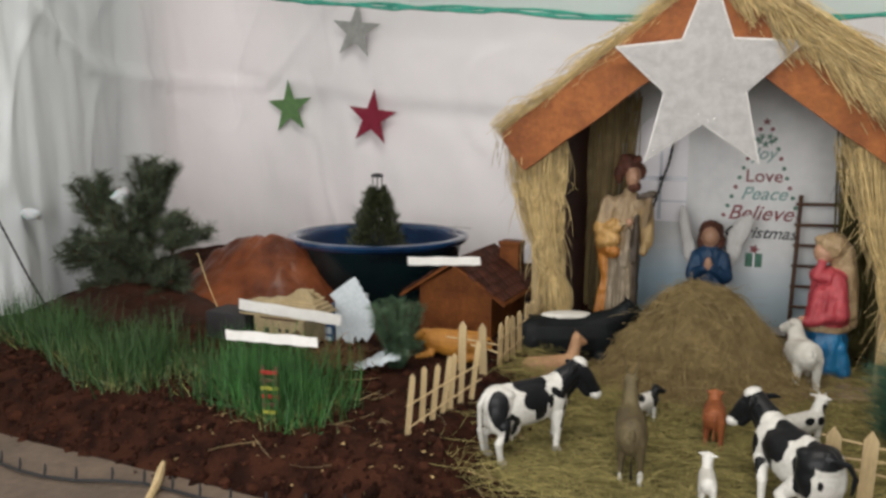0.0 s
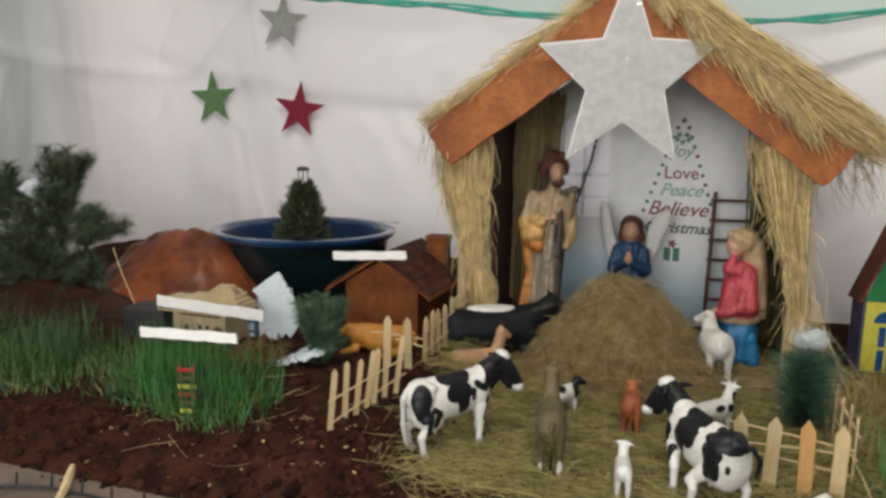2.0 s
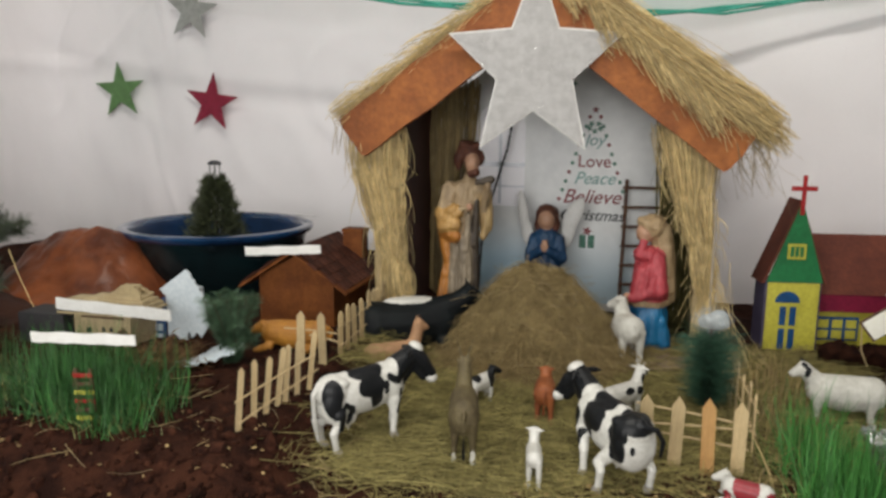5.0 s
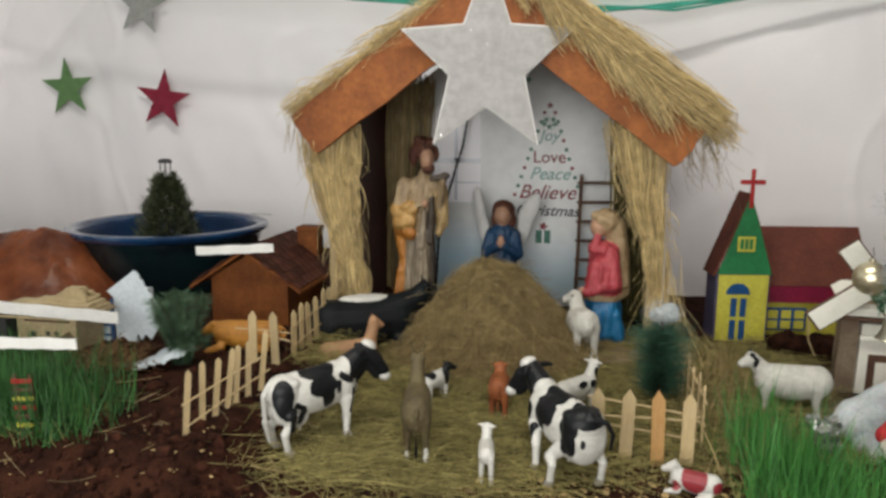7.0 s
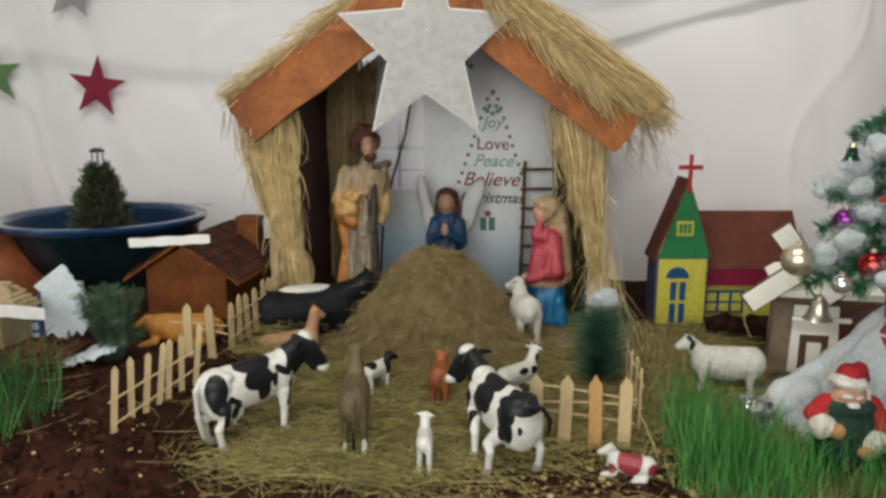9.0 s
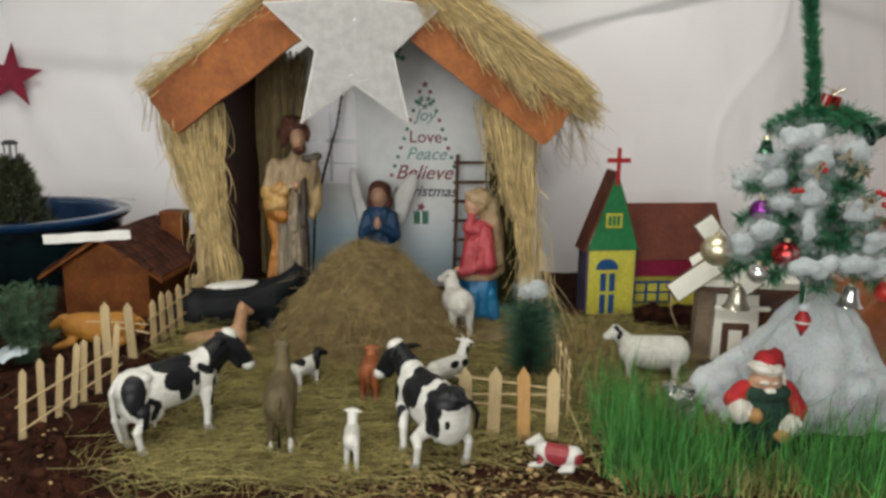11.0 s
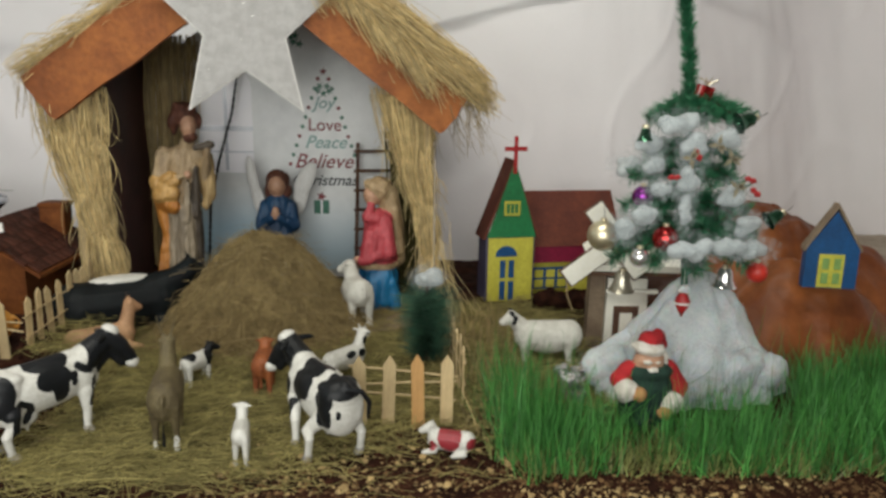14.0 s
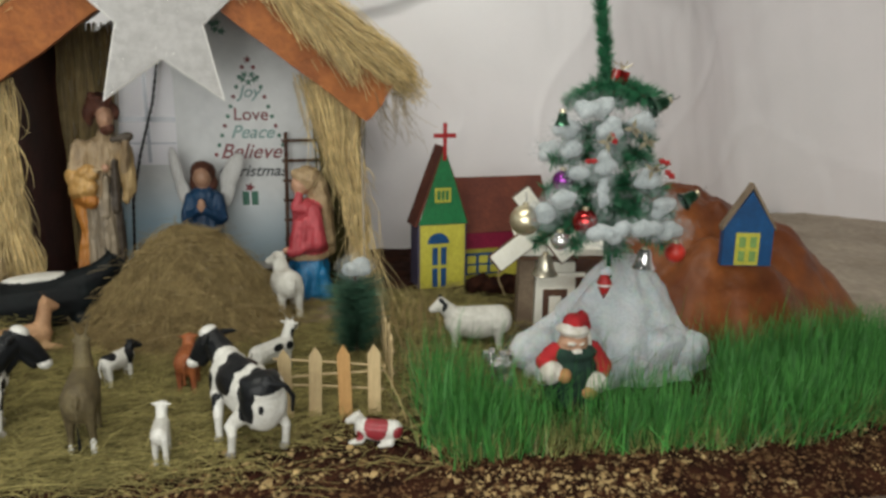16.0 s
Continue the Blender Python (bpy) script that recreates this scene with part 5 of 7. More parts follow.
x = np.where(r.uniform(size=N) < 0.8, r.uniform(-0.27, 0.37, N), r.uniform(0.36, 0.60, N))
y = np.where(x < 0.37, r.uniform(-0.66, 0.12, N), r.uniform(-0.42, 0.08, N))
keep = ((y > -0.60) | (r.uniform(size=N) < 0.35)) & ((y > -0.30) | (x > -0.205 + r.normal(0, 0.018, N)) | (r.uniform(size=N) < 0.025))
edge = np.array([hay_front(u) for u in x]) + r.normal(0.0, 0.018, N)
keep &= (y > edge) | (r.uniform(size=N) < 0.10)
x, y = x[keep], y[keep]
N = len(x)
a = r.normal(0.1, 1.1, N)
ln = r.uniform(0.02, 0.10, N)
zz = np.array([ground_height(u, v) for u, v in zip(x, y)])
p0 = np.column_stack([x, y, zz + r.uniform(0.001, 0.007, N)])
p1 = np.column_stack([x + np.cos(a) * ln, y + np.sin(a) * ln * 0.8, zz + r.uniform(0.001, 0.012, N)])
ob = strands("loose_hay", p0, p1, np.zeros(N), 0.00052, HAY, 62, 3, 3, 0.006, 0.7)
tagged(ob, "loose golden brown hay stalks scattered over the pen", "hay", kind="stuff")

# ---- scatter helper ----
def scatter(name, pts, size, flat, material, seed, sub=1, jitter=0.25):
    """Many small lumps or flakes at points, one mesh of kind stuff."""
    rr = np.random.default_rng(seed)
    b = bmesh.new()
    bmesh.ops.create_icosphere(b, subdivisions=sub, radius=1)
    bv = np.array([v.co[:] for v in b.verts])
    bf = np.array([[v.index for v in f.verts] for f in b.faces])
    b.free()
    n = len(pts)
    v = bv[None] * (1 + rr.normal(0, jitter, (n, len(bv), 1))) * np.stack([rr.uniform(0.6, 1.4, n), rr.uniform(0.6, 1.4, n), rr.uniform(0.7, 1.2, n) * flat], 1)[:, None]
    a, t = rr.uniform(0, 6.28, n), rr.normal(0, 0.35, n)
    ca, sa, ct, st = np.cos(a), np.sin(a), np.cos(t), np.sin(t)
    x, y, z = v[..., 0], v[..., 1], v[..., 2]
    y, z = y * ct[:, None] - z * st[:, None], y * st[:, None] + z * ct[:, None]
    x, y = x * ca[:, None] - y * sa[:, None], x * sa[:, None] + y * ca[:, None]
    s = (size * rr.lognormal(0, 0.45, n))[:, None]
    w = np.stack([x * s, y * s, z * s], -1) + np.asarray(pts)[:, None]
    f = (bf[None] + np.arange(n)[:, None, None] * len(bv)).reshape(-1, 3)
    me = bpy.data.meshes.new(name)
    me.from_pydata(w.reshape(-1, 3).tolist(), [], f.tolist())
    me.materials.append(material)
    return tagged(new(name, me), kind="stuff")


def on_ground(x, y, lift=0.0):
    return np.column_stack([x, y, [ground_height(a, b) + lift for a, b in zip(x, y)]])


r = np.random.default_rng(71)
n = 3800
x, y = r.uniform(-1.3, -0.14, n), r.uniform(-0.735, -0.20, n)
k = (y < -0.55) | (r.uniform(size=n) < 0.45)
tagged(scatter("soil_clod", on_ground(x[k], y[k], 0.001), 0.0042, 0.8, CLOD, 72, 1, 0.2), "crumbled dark reddish brown clods of soil", "soil")
x, y = r.uniform(0.05, 1.25, 7000), r.uniform(-0.735, -0.57, 7000)
tagged(scatter("soil_clod", on_ground(x, y, 0.0), 0.0016, 0.5, COIRSOIL, 73, 1, 0.2), "crumbled dark brown clods of soil", "soil")
x, y = r.uniform(0.16, 0.42, 700), r.uniform(-0.60, -0.44, 700)
tagged(scatter("soil_clod", on_ground(x, y, 0.0), 0.0028, 0.7, CLOD, 79, 1, 0.2), "crumbled dark brown clods of soil by the fence", "soil")
x, y = r.uniform(0.02, 0.42, 420), r.uniform(-0.63, -0.50, 420)
k = np.array([fbm(a * 14, b * 14, 6.4) > -0.05 for a, b in zip(x, y)])
tagged(scatter("coir_chip", on_ground(x[k], y[k], 0.003), 0.0018, 0.4, FLAKE, 78, 1, 0.25), "pale chips strewn on the soil by the fence", "chips")
n = 3800
x, y = r.uniform(0.0, 1.2, n), np.clip(r.normal(-0.672, 0.03, n), -0.735, -0.60)
k = np.array([fbm(a * 9, b * 9, 4.4) + 0.6 * fbm(a * 40, b * 40, 2.0) > 0.27 for a, b in zip(x, y)])
tagged(scatter("coir_chip", on_ground(x[k], y[k], 0.003), 0.0016, 0.4, FLAKE, 74, 1, 0.25), "pale yellowish chips strewn on the dark soil", "chips")
n = 70
x, y = r.uniform(-0.60, -0.15, n), r.uniform(-0.70, -0.56, n)
tagged(scatter("coir_chip", on_ground(x, y, 0.003), 0.0019, 0.4, FLAKE, 75, 1, 0.25), "pale chips strewn on the dark soil", "chips")
n = 50
x, y = r.uniform(-0.55, -0.12, n), r.uniform(-0.70, -0.45, n)
a, ln = r.uniform(0, 6.28, n), r.uniform(0.02, 0.07, n)
p0 = on_ground(x, y, 0.006)
ob = strands("fallen_straw", p0, p0 + np.column_stack([np.cos(a) * ln, np.sin(a) * ln, r.normal(0, 0.004, n)]), np.zeros(n), 0.0007, STRAW, 76, 3, 3, 0.004)
tagged(ob, "loose pale straw fallen on the soil", "straw", kind="stuff")

n = 420
x, y = r.normal(-0.530, 0.030, n), r.normal(-0.385, 0.028, n)
a, ln = r.uniform(0, 6.28, n), r.uniform(0.012, 0.045, n)
p0 = on_ground(x, y, 0.004) + np.column_stack([np.zeros(n), np.zeros(n), r.uniform(0, 0.022, n)])
ob = strands("brown_straw", p0, p0 + np.column_stack([np.cos(a) * ln, np.sin(a) * ln, r.normal(0, 0.010, n)]), np.zeros(n), 0.0009, DRYBROWN, 77, 3, 3, 0.006)
tagged(ob, "brown withered straw heaped beside the white house", "straw", kind="stuff")


# ---- grass ----
def grass(name, n, xr, yr, hr, seed, label, material=GRASS, lean=0.22, thin=None):
    rr = np.random.default_rng(seed)
    x, y = rr.uniform(*xr, n), rr.uniform(*yr, n)
    d = np.array([fbm(a * 8, b * 8, seed) for a, b in zip(x, y)])
    k = d + rr.normal(0, 0.25, n) > -0.32
    if thin is not None:
        k &= rr.uniform(size=n) < thin(x, y)
    x, y, d = x[k], y[k], d[k]
    n = len(x)
    h = rr.uniform(*hr, n) * (1 + 0.30 * d)
    ang = rr.uniform(0, 6.28, n)
    le = np.abs(rr.normal(0, lean, n)) * h
    p0 = on_ground(x, y, -0.003)
    p1 = p0 + np.column_stack([np.cos(ang) * le, np.sin(ang) * le, h])
    ob = strands(name, p0, p1, 0.25 * le, 0.00095, material, seed, 2, 4, 0.006, 0.12)
    return tagged(ob, label, "grass", kind="stuff")


def right_thin(x, y):
    front = -0.622 + 0.010 * np.sin(x * 14) + 0.05 * np.clip(x - 0.85, 0, 1)
    return np.clip((y - front) / 0.03, 0, 1) * np.clip((x - 0.392 - 0.012 * np.sin(y * 60)) / 0.05, 0.0, 1) * np.clip((-0.345 - 0.165 * np.clip((x - 0.47) / 0.06, 0, 1) * np.clip((0.89 - x) / 0.09, 0, 1) + 0.12 * np.clip(x - 0.80, 0, 0.3) - y) / 0.05, 0.045, 1)


grass("wheat_grass", 30000, (0.36, 1.35), (-0.635, -0.29), (0.040, 0.104), 81, "dense bright green sprouted wheat grass in front of the tree", lean=0.34, thin=right_thin)
grass("wheat_grass_foot", 9500, (0.37, 1.30), (-0.65, -0.52), (0.012, 0.040), 82, "yellowish feet of the sprouted wheat grass", GRASSPALE, 0.3, right_thin)


def left_thin(x, y):
    a = np.clip((-0.375 - x) / 0.05, 0, 1)
    clump = 0.30 + 0.75 * np.exp(-((x + 0.475) / 0.060) ** 2) + 0.55 * np.exp(-((x + 0.80) / 0.08) ** 2) + 0.35 * np.exp(-((x + 1.05) / 0.12) ** 2)
    front = -0.640 + 0.012 * np.sin(x * 17) + 0.10 * np.clip((-0.85 - x) / 0.3, 0, 1)
    back = -0.455 - 0.05 * np.clip((x + 0.62) / 0.1, 0, 1) + 0.04 * np.clip((-0.80 - x) / 0.15, 0, 1)
    return a * np.clip(clump, 0, 1) * np.clip((y - front) / 0.05, 0, 1) * np.clip((back - y) / 0.05, 0, 1)


# wheat grass again; the bank's dimmer light is put into both greens
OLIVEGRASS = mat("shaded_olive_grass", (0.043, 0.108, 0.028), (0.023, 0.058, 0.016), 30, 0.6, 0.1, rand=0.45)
TUFTGRASS = mat("shaded_tuft_grass", (0.044, 0.155, 0.034), (0.025, 0.088, 0.020), 30, 0.6, 0.1, rand=0.45)
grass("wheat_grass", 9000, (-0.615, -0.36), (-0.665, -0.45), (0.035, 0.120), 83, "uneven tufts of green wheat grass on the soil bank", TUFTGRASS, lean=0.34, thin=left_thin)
grass("wheat_grass", 16000, (-1.345, -0.565), (-0.665, -0.40), (0.035, 0.100), 87, "wheat grass on the soil bank, olive darkened for dimmer light", OLIVEGRASS, lean=0.38, thin=left_thin)
grass("wheat_grass_foot", 5000, (-1.25, -0.36), (-0.675, -0.48), (0.012, 0.045), 84, "yellowish thin grass at the foot of the tufts", GRASSPALE, 0.6, left_thin)
grass("dry_grass", 420, (0.36, 0.50), (-0.50, -0.05), (0.03, 0.09), 85, "thin dry straw-coloured grass beside the pen", STRAW, 0.5)

# ---- picket fences ----
def picket_mesh(w=0.0165, h=0.10, th=0.0022):
    b = bmesh.new()
    prism(b, [(-w / 2, 0), (w / 2, 0), (w / 2, h - w * 0.75), (0.0, h), (-w / 2, h - w * 0.75)], -th / 2, th / 2)
    return mesh_of("picket", b, PINEWOOD)


ORANGEWOOD = mat("orange_stick_wood", (0.50, 0.29, 0.11), (0.41, 0.22, 0.075), 20, 0.65, 0.2, rand=0.1, stretch=(6, 6, 0.6))


def fence(label, posts, heights, yaws, rails, w=0.0165, odd=None):
    f = thing("picket_fence", pose(0, 0, 0), label, "fence", group="picket fences")
    me = picket_mesh(w)
    me_odd = me.copy()
    me_odd.materials[0] = ORANGEWOOD
    for k, ((x, y, z), h, yaw) in enumerate(zip(posts, heights, yaws)):
        o = new("picket", me_odd if k == odd else me)
        o.parent = f
        lean = 2.5 * math.sin(x * 91 + y * 47) + (5 if w < 0.009 else 0)
        o.matrix_world = pose(x, y, z, 0, lean, yaw) @ Matrix.Diagonal((1, 1, h / 0.10, 1))
    for a, b in rails:
        bm = bmesh.new()
        tube(bm, [a, Vector(a).lerp(Vector(b), 0.5) + Vector((0, 0, 0.001)), b], 0.0013, 6)
        part("rail", bm, PINEWOOD, f)
    return f


px = [(0.231, -0.460), (0.266, -0.461), (0.306, -0.472), (0.343, -0.464)]
fence("short fence of pale pointed sticks with thin rails", [(x, y, -0.006) for x, y in px], [0.104, 0.105, 0.110, 0.106], [4, 2, -3, 3],
      [((0.215, -0.4575, 0.084), (0.358, -0.4595, 0.067)), ((0.215, -0.4585, 0.058), (0.358, -0.4595, 0.061)), ((0.215, -0.459, 0.050), (0.356, -0.4595, 0.035))], odd=2)
ab = [(-0.283, -0.590), (-0.276, -0.560), (-0.273, -0.532), (-0.270, -0.503), (-0.267, -0.484), (-0.263, -0.452), (-0.258, -0.420)]
fence("fence of pale pointed sticks along the soil bank", [(x, y, 0.040) for x, y in ab], [0.091 + 0.003 * math.sin(k * 2.3) for k in range(7)], [38 + 8 * math.sin(k) for k in range(7)],
      [((-0.276, -0.605, 0.092), (-0.240, -0.435, 0.104)), ((-0.272, -0.605, 0.064), (-0.236, -0.435, 0.082))], 0.0076)
fence("two tall pale pointed sticks joined by thin rails", [(-0.3145, -0.32, 0.045), (-0.276, -0.32, 0.045)], [0.090, 0.090], [3, -2],
      [((-0.345, -0.317, 0.103), (-0.25, -0.317, 0.100)), ((-0.30, -0.3165, 0.094), (-0.25, -0.3165, 0.086))], 0.0135)
yy = [-0.272, -0.236, -0.198, -0.162, -0.126, -0.092, -0.060, -0.028, 0.005]
fence("fence of thin pale pointed sticks running back to the hut", [(-0.264, y, 0.036) for y in yy], [0.089 + 0.004 * math.sin(k * 1.9) for k in range(9)], [70 + 6 * math.sin(k * 2) for k in range(9)],
      [((-0.261, -0.29, 0.098), (-0.261, 0.02, 0.098)), ((-0.261, -0.29, 0.066), (-0.261, 0.02, 0.068))], 0.011)
yy = [-0.40, -0.355, -0.31, -0.265, -0.22, -0.175, -0.13]
fence("fence of thin pale pointed sticks beside the fir brush", [(0.372, y, -0.004) for y in yy], [0.092 + 0.005 * math.sin(k * 2.2) for k in range(7)], [86 + 5 * math.sin(k * 2) for k in range(7)],
      [((0.374, -0.41, 0.066), (0.374, -0.11, 0.068)), ((0.374, -0.41, 0.034), (0.374, -0.11, 0.036))], 0.010)

# ---- conifers, tinsel ----
NEEDLE = mat("dark_fir_needles", (0.080, 0.104, 0.058), (0.042, 0.058, 0.034), 30, 0.6, 0.1, rand=0.4)
TINSEL = mat("green_tinsel", (0.034, 0.180, 0.082), (0.017, 0.105, 0.048), 30, 0.5, 0.1, rand=0.45)
LEAF = mat("dull_olive_leaf", (0.055, 0.065, 0.028), (0.032, 0.040, 0.018), 30, 0.6, 0.2, rand=0.4)
COTTON = mat("white_cotton_wool", (0.64, 0.68, 0.70), (0.54, 0.58, 0.60), 40, 0.95, 0.5, fine=240, sheen=0.3, sub=0.25)
FIBRE = mat("cotton_fibre", (0.55, 0.60, 0.615), None, 60, 0.95, 0.0)
FIBRE.node_tree.nodes["Principled BSDF"].inputs["Alpha"].default_value = 0.35
THINCOTTON = mat("thin_cotton_wool", (0.56, 0.605, 0.62), (0.47, 0.515, 0.53), 60, 0.95, 0.35, fine=300, sheen=0.3)
THINCOTTON.node_tree.nodes["Principled BSDF"].inputs["Alpha"].default_value = 0.66
BARK = mat("brown_bark", (0.07, 0.04, 0.022), None, 40, 0.85, 0.6)


def needles(name, paths, length, per_m, material, seed, parent=None, forward=0.5, radius=0.0007):
    """Needles set all round along branch paths."""
    rr = np.random.default_rng(seed)
    P0, P1 = [], []
    for path in paths:
        path = [Vector(p) for p in path]
        for a, b in zip(path, path[1:]):
            n = max(1, int((b - a).length * per_m))
            t = rr.uniform(0, 1, n)[:, None]
            base = np.array(a) * (1 - t) + np.array(b) * t
            d = np.array((b - a).normalized())
            v = rr.normal(0, 1, (n, 3))
            v -= (v @ d)[:, None] * d
            v /= np.linalg.norm(v, axis=1, keepdims=True) + 1e-9
            P0.append(base)
            P1.append(base + (v + d * forward) * (length * rr.uniform(0.6, 1.2, n))[:, None])
    ob = strands(name, np.concatenate(P0), np.concatenate(P1), np.zeros(sum(map(len, P0))), radius, material, seed, 2, 2, 0.001, 0.3)
    if parent:
        ob.parent = parent
    return tagged(ob, kind="stuff")


def cotton(name, c, rad, seed, parent=None, label="", lumps=12, material=None):
    """A pulled tuft of cotton wool: soft lumps melted together, with a ragged skin."""
    rr = random.Random(seed)
    c = Vector(c)
    R = Vector(rad)
    small = min(R)
    prims = []
    for k in range(lumps):
        v = Vector((rr.gauss(0, 1), rr.gauss(0, 1), rr.gauss(0, 1))).normalized() * rr.uniform(0.2, 0.85)
        q = small * rr.uniform(0.42, 0.70)
        prims.append(("b", (c.x + v.x * (R.x - q * 0.6), c.y + v.y * (R.y - q * 0.6), c.z + v.z * (R.z - q * 0.6)), (q * rr.uniform(1.0, 1.5), q, q * rr.uniform(0.8, 1.1)), (0, rr.uniform(-40, 40), 0), 0))
    ob = figurine(name, prims, [material or COTTON], Matrix(), label, "", voxel=max(0.0022, small * 0.13), smoothing=14)
    push(ob.data, lambda a, b, e: small * 0.06 * (fbm(a * 90, b * 90, e * 90) + 0.5 * fbm(a * 260, b * 260, e * 260)))
    if parent:
        ob.parent = parent
    return ob


def cotton_fuzz(name, c, rad, n, seed, parent):
    """Fine fibres that stand in a loose cloud round a tuft."""
    rr = np.random.default_rng(seed)
    v = rr.normal(0, 1, (n, 3))
    v /= np.linalg.norm(v, axis=1, keepdims=True)
    n *= 2
    v = np.concatenate([v, v[::-1] * [1, -1, 1]]) * rr.uniform(0.72, 1.14, (n, 1))
    p0 = np.array(c) + v * np.array(rad)
    ob = strands(name, p0, p0 + rr.normal(0, 0.0034, (n, 3)), np.zeros(n), 0.00028, FIBRE, seed, 2, 4, 0.0028)
    ob.parent = parent
    tagged(ob, kind="stuff")


BRUSHGREEN = mat("grey_green_brush", (0.050, 0.125, 0.075), (0.024, 0.066, 0.040), 30, 0.6, 0.1, rand=0.45)
# small brush tree with a cotton top beside the pen
brush = thing("brush_tree", pose(0.330, -0.258, 0), "small dark green bottle-brush fir with a cotton top", "tree")
bm = bmesh.new()
tube(bm, [(0, 0, 0), (0.001, 0, 0.08), (-0.001, 0, 0.155)], [0.004, 0.003, 0.002], 6)
part("trunk", bm, BARK, brush)
ob = needles("crown", [[(0, 0, 0.012), (0, 0, 0.13)], [(0, 0, 0.02), (0.012, -0.01, 0.12)], [(0, 0, 0.02), (-0.012, -0.008, 0.12)]], 0.040, 11000, BRUSHGREEN, 91, brush, 0.35, 0.0005)
cotton("cotton_tuft", (0.0, 0.0, 0.150), (0.024, 0.020, 0.015), 92, brush, "greyish cotton tuft", 12, THINCOTTON)
cotton_fuzz("cotton_fuzz", (0.0, 0.0, 0.150), (0.026, 0.022, 0.017), 500, 93, brush)

BUSHGREEN = mat("soft_grey_green_needle", (0.080, 0.150, 0.080), (0.042, 0.085, 0.044), 30, 0.7, 0.1, rand=0.4)
# small soft bush behind the left fence
bush = thing("small_bush", pose(-0.425, -0.345, 0.044) @ Matrix.Diagonal((1.0, 1.0, 1.12, 1)), "small dark green feathery bush on the soil bank", "bush")
rr = random.Random(3)
br = []
for k in range(26):
    a, s = rr.uniform(0, 6.28), rr.uniform(0.3, 1)
    br.append([(0, 0, 0), (math.cos(a) * 0.018 * s, math.sin(a) * 0.018 * s, 0.05 * rr.uniform(0.7, 1.2)), (math.cos(a) * 0.046 * s, math.sin(a) * 0.04 * s, rr.uniform(0.02, 0.105))])
bm = bmesh.new()
for b in br:
    tube(bm, b, [0.0018, 0.0014, 0.0008], 5)
part("stem", bm, BARK, bush)
needles("foliage", br, 0.014, 6500, BUSHGREEN, 93, bush, 0.6, 0.0005)

# big twiggy pine on the left
pine = thing("pine_twigs", pose(-1.212, -0.19, 0.04) @ Matrix.Diagonal((1, 1, 0.9, 1)), "bushy dark green pine twigs with cotton wisps stuck in the soil", "tree")
rr = random.Random(8)
br = []
for cx, cz, rad in ((0.085, 0.325, 0.075), (-0.09, 0.275, 0.075), (0.165, 0.20, 0.075), (0.02, 0.20, 0.105), (-0.13, 0.13, 0.08), (0.05, 0.12, 0.09), (0.09, 0.26, 0.06), (-0.06, 0.05, 0.08), (0.06, 0.045, 0.08), (0.14, 0.08, 0.06), (-0.02, 0.12, 0.09)):
    root = (cx * 0.25, rr.uniform(-0.02, 0.02), 0.0)
    mid = Vector((cx * 0.7, rr.uniform(-0.03, 0.03), cz * 0.7))
    br.append([root, tuple(Vector(root).lerp(mid, 0.5)), tuple(mid)])
    for k in range(17):
        v = Vector((rr.gauss(0, 1), rr.gauss(0, 0.8), rr.gauss(0.5, 0.9))).normalized()
        e = Vector((cx, 0, cz)) + v * rad * rr.uniform(0.5, 1.0)
        br.append([tuple(mid.lerp(Vector((cx, 0, cz)), rr.uniform(0, 1))), tuple((mid + e) / 2 + Vector((0, 0, 0.01))), tuple(e)])
bm = bmesh.new()
for b in br:
    tube(bm, b, [0.004, 0.0028, 0.001], 5)
part("branch", bm, BARK, pine)
needles("foliage", br, 0.022, 2900, NEEDLE, 94, pine, 0.7, 0.0009)
cotton("cotton_tuft", (-0.108, -0.14, 0.252), (0.044, 0.020, 0.018), 95, pine, "white cotton wisp")
cotton("cotton_tuft", (-0.01, 0.01, 0.29), (0.035, 0.02, 0.03), 96, pine, "white cotton wisp")

# conical plant with a garden light in the pot
plant = thing("conical_plant", pose(-0.748, 0.175, 0.112) @ Matrix.Diagonal((1, 1, 0.93, 1)), "small conical dull green plant growing in the pot", "plant")
bm = bmesh.new()
tube(bm, [(0, 0, 0), (0, 0, 0.12), (0, 0, 0.21)], [0.005, 0.004, 0.002], 6)
part("stem", bm, BARK, plant)
rr = np.random.default_rng(98)
n = 5200
h = rr.uniform(0, 1, n) ** 0.8
a = rr.uniform(0, 6.28, n)
rad = (0.066 * (1 - h) ** 0.9 + 0.014) * np.sqrt(rr.uniform(0.15, 1, n)) * (1 + 0.22 * np.sin(a * 5 + h * 20) + 0.12 * np.sin(a * 11 + h * 41))
p0 = np.column_stack([np.cos(a) * rad, np.sin(a) * rad, 0.01 + 0.195 * h])
p1 = p0 + np.column_stack([np.cos(a), np.sin(a), rr.uniform(-0.2, 1.3, n)]) * rr.uniform(0.006, 0.015, n)[:, None] + rr.normal(0, 0.004, (n, 3))
ob = strands("foliage", p0, p1, np.zeros(n), 0.0021, LEAF, 99, 2, 2, 0.002, 0.3)
ob.parent = plant
tagged(ob, kind="stuff")
METALGREY = mat("brushed_grey_metal", (0.45, 0.45, 0.44), None, 60, 0.35, 0.1, metal=0.8)
DARKPLASTIC = mat("dark_plastic", (0.03, 0.03, 0.035), None, 60, 0.4, 0.1)
lampo = thing("garden_light", pose(-0.744, 0.17, 0.302), "small metal garden light standing in the plant", "garden light")
bm = bmesh.new()
lathe(bm, [(0, -0.10), (0.003, -0.10), (0.003, 0.0), (0.012, 0.002), (0.012, 0.006), (0, 0.006)], 16)
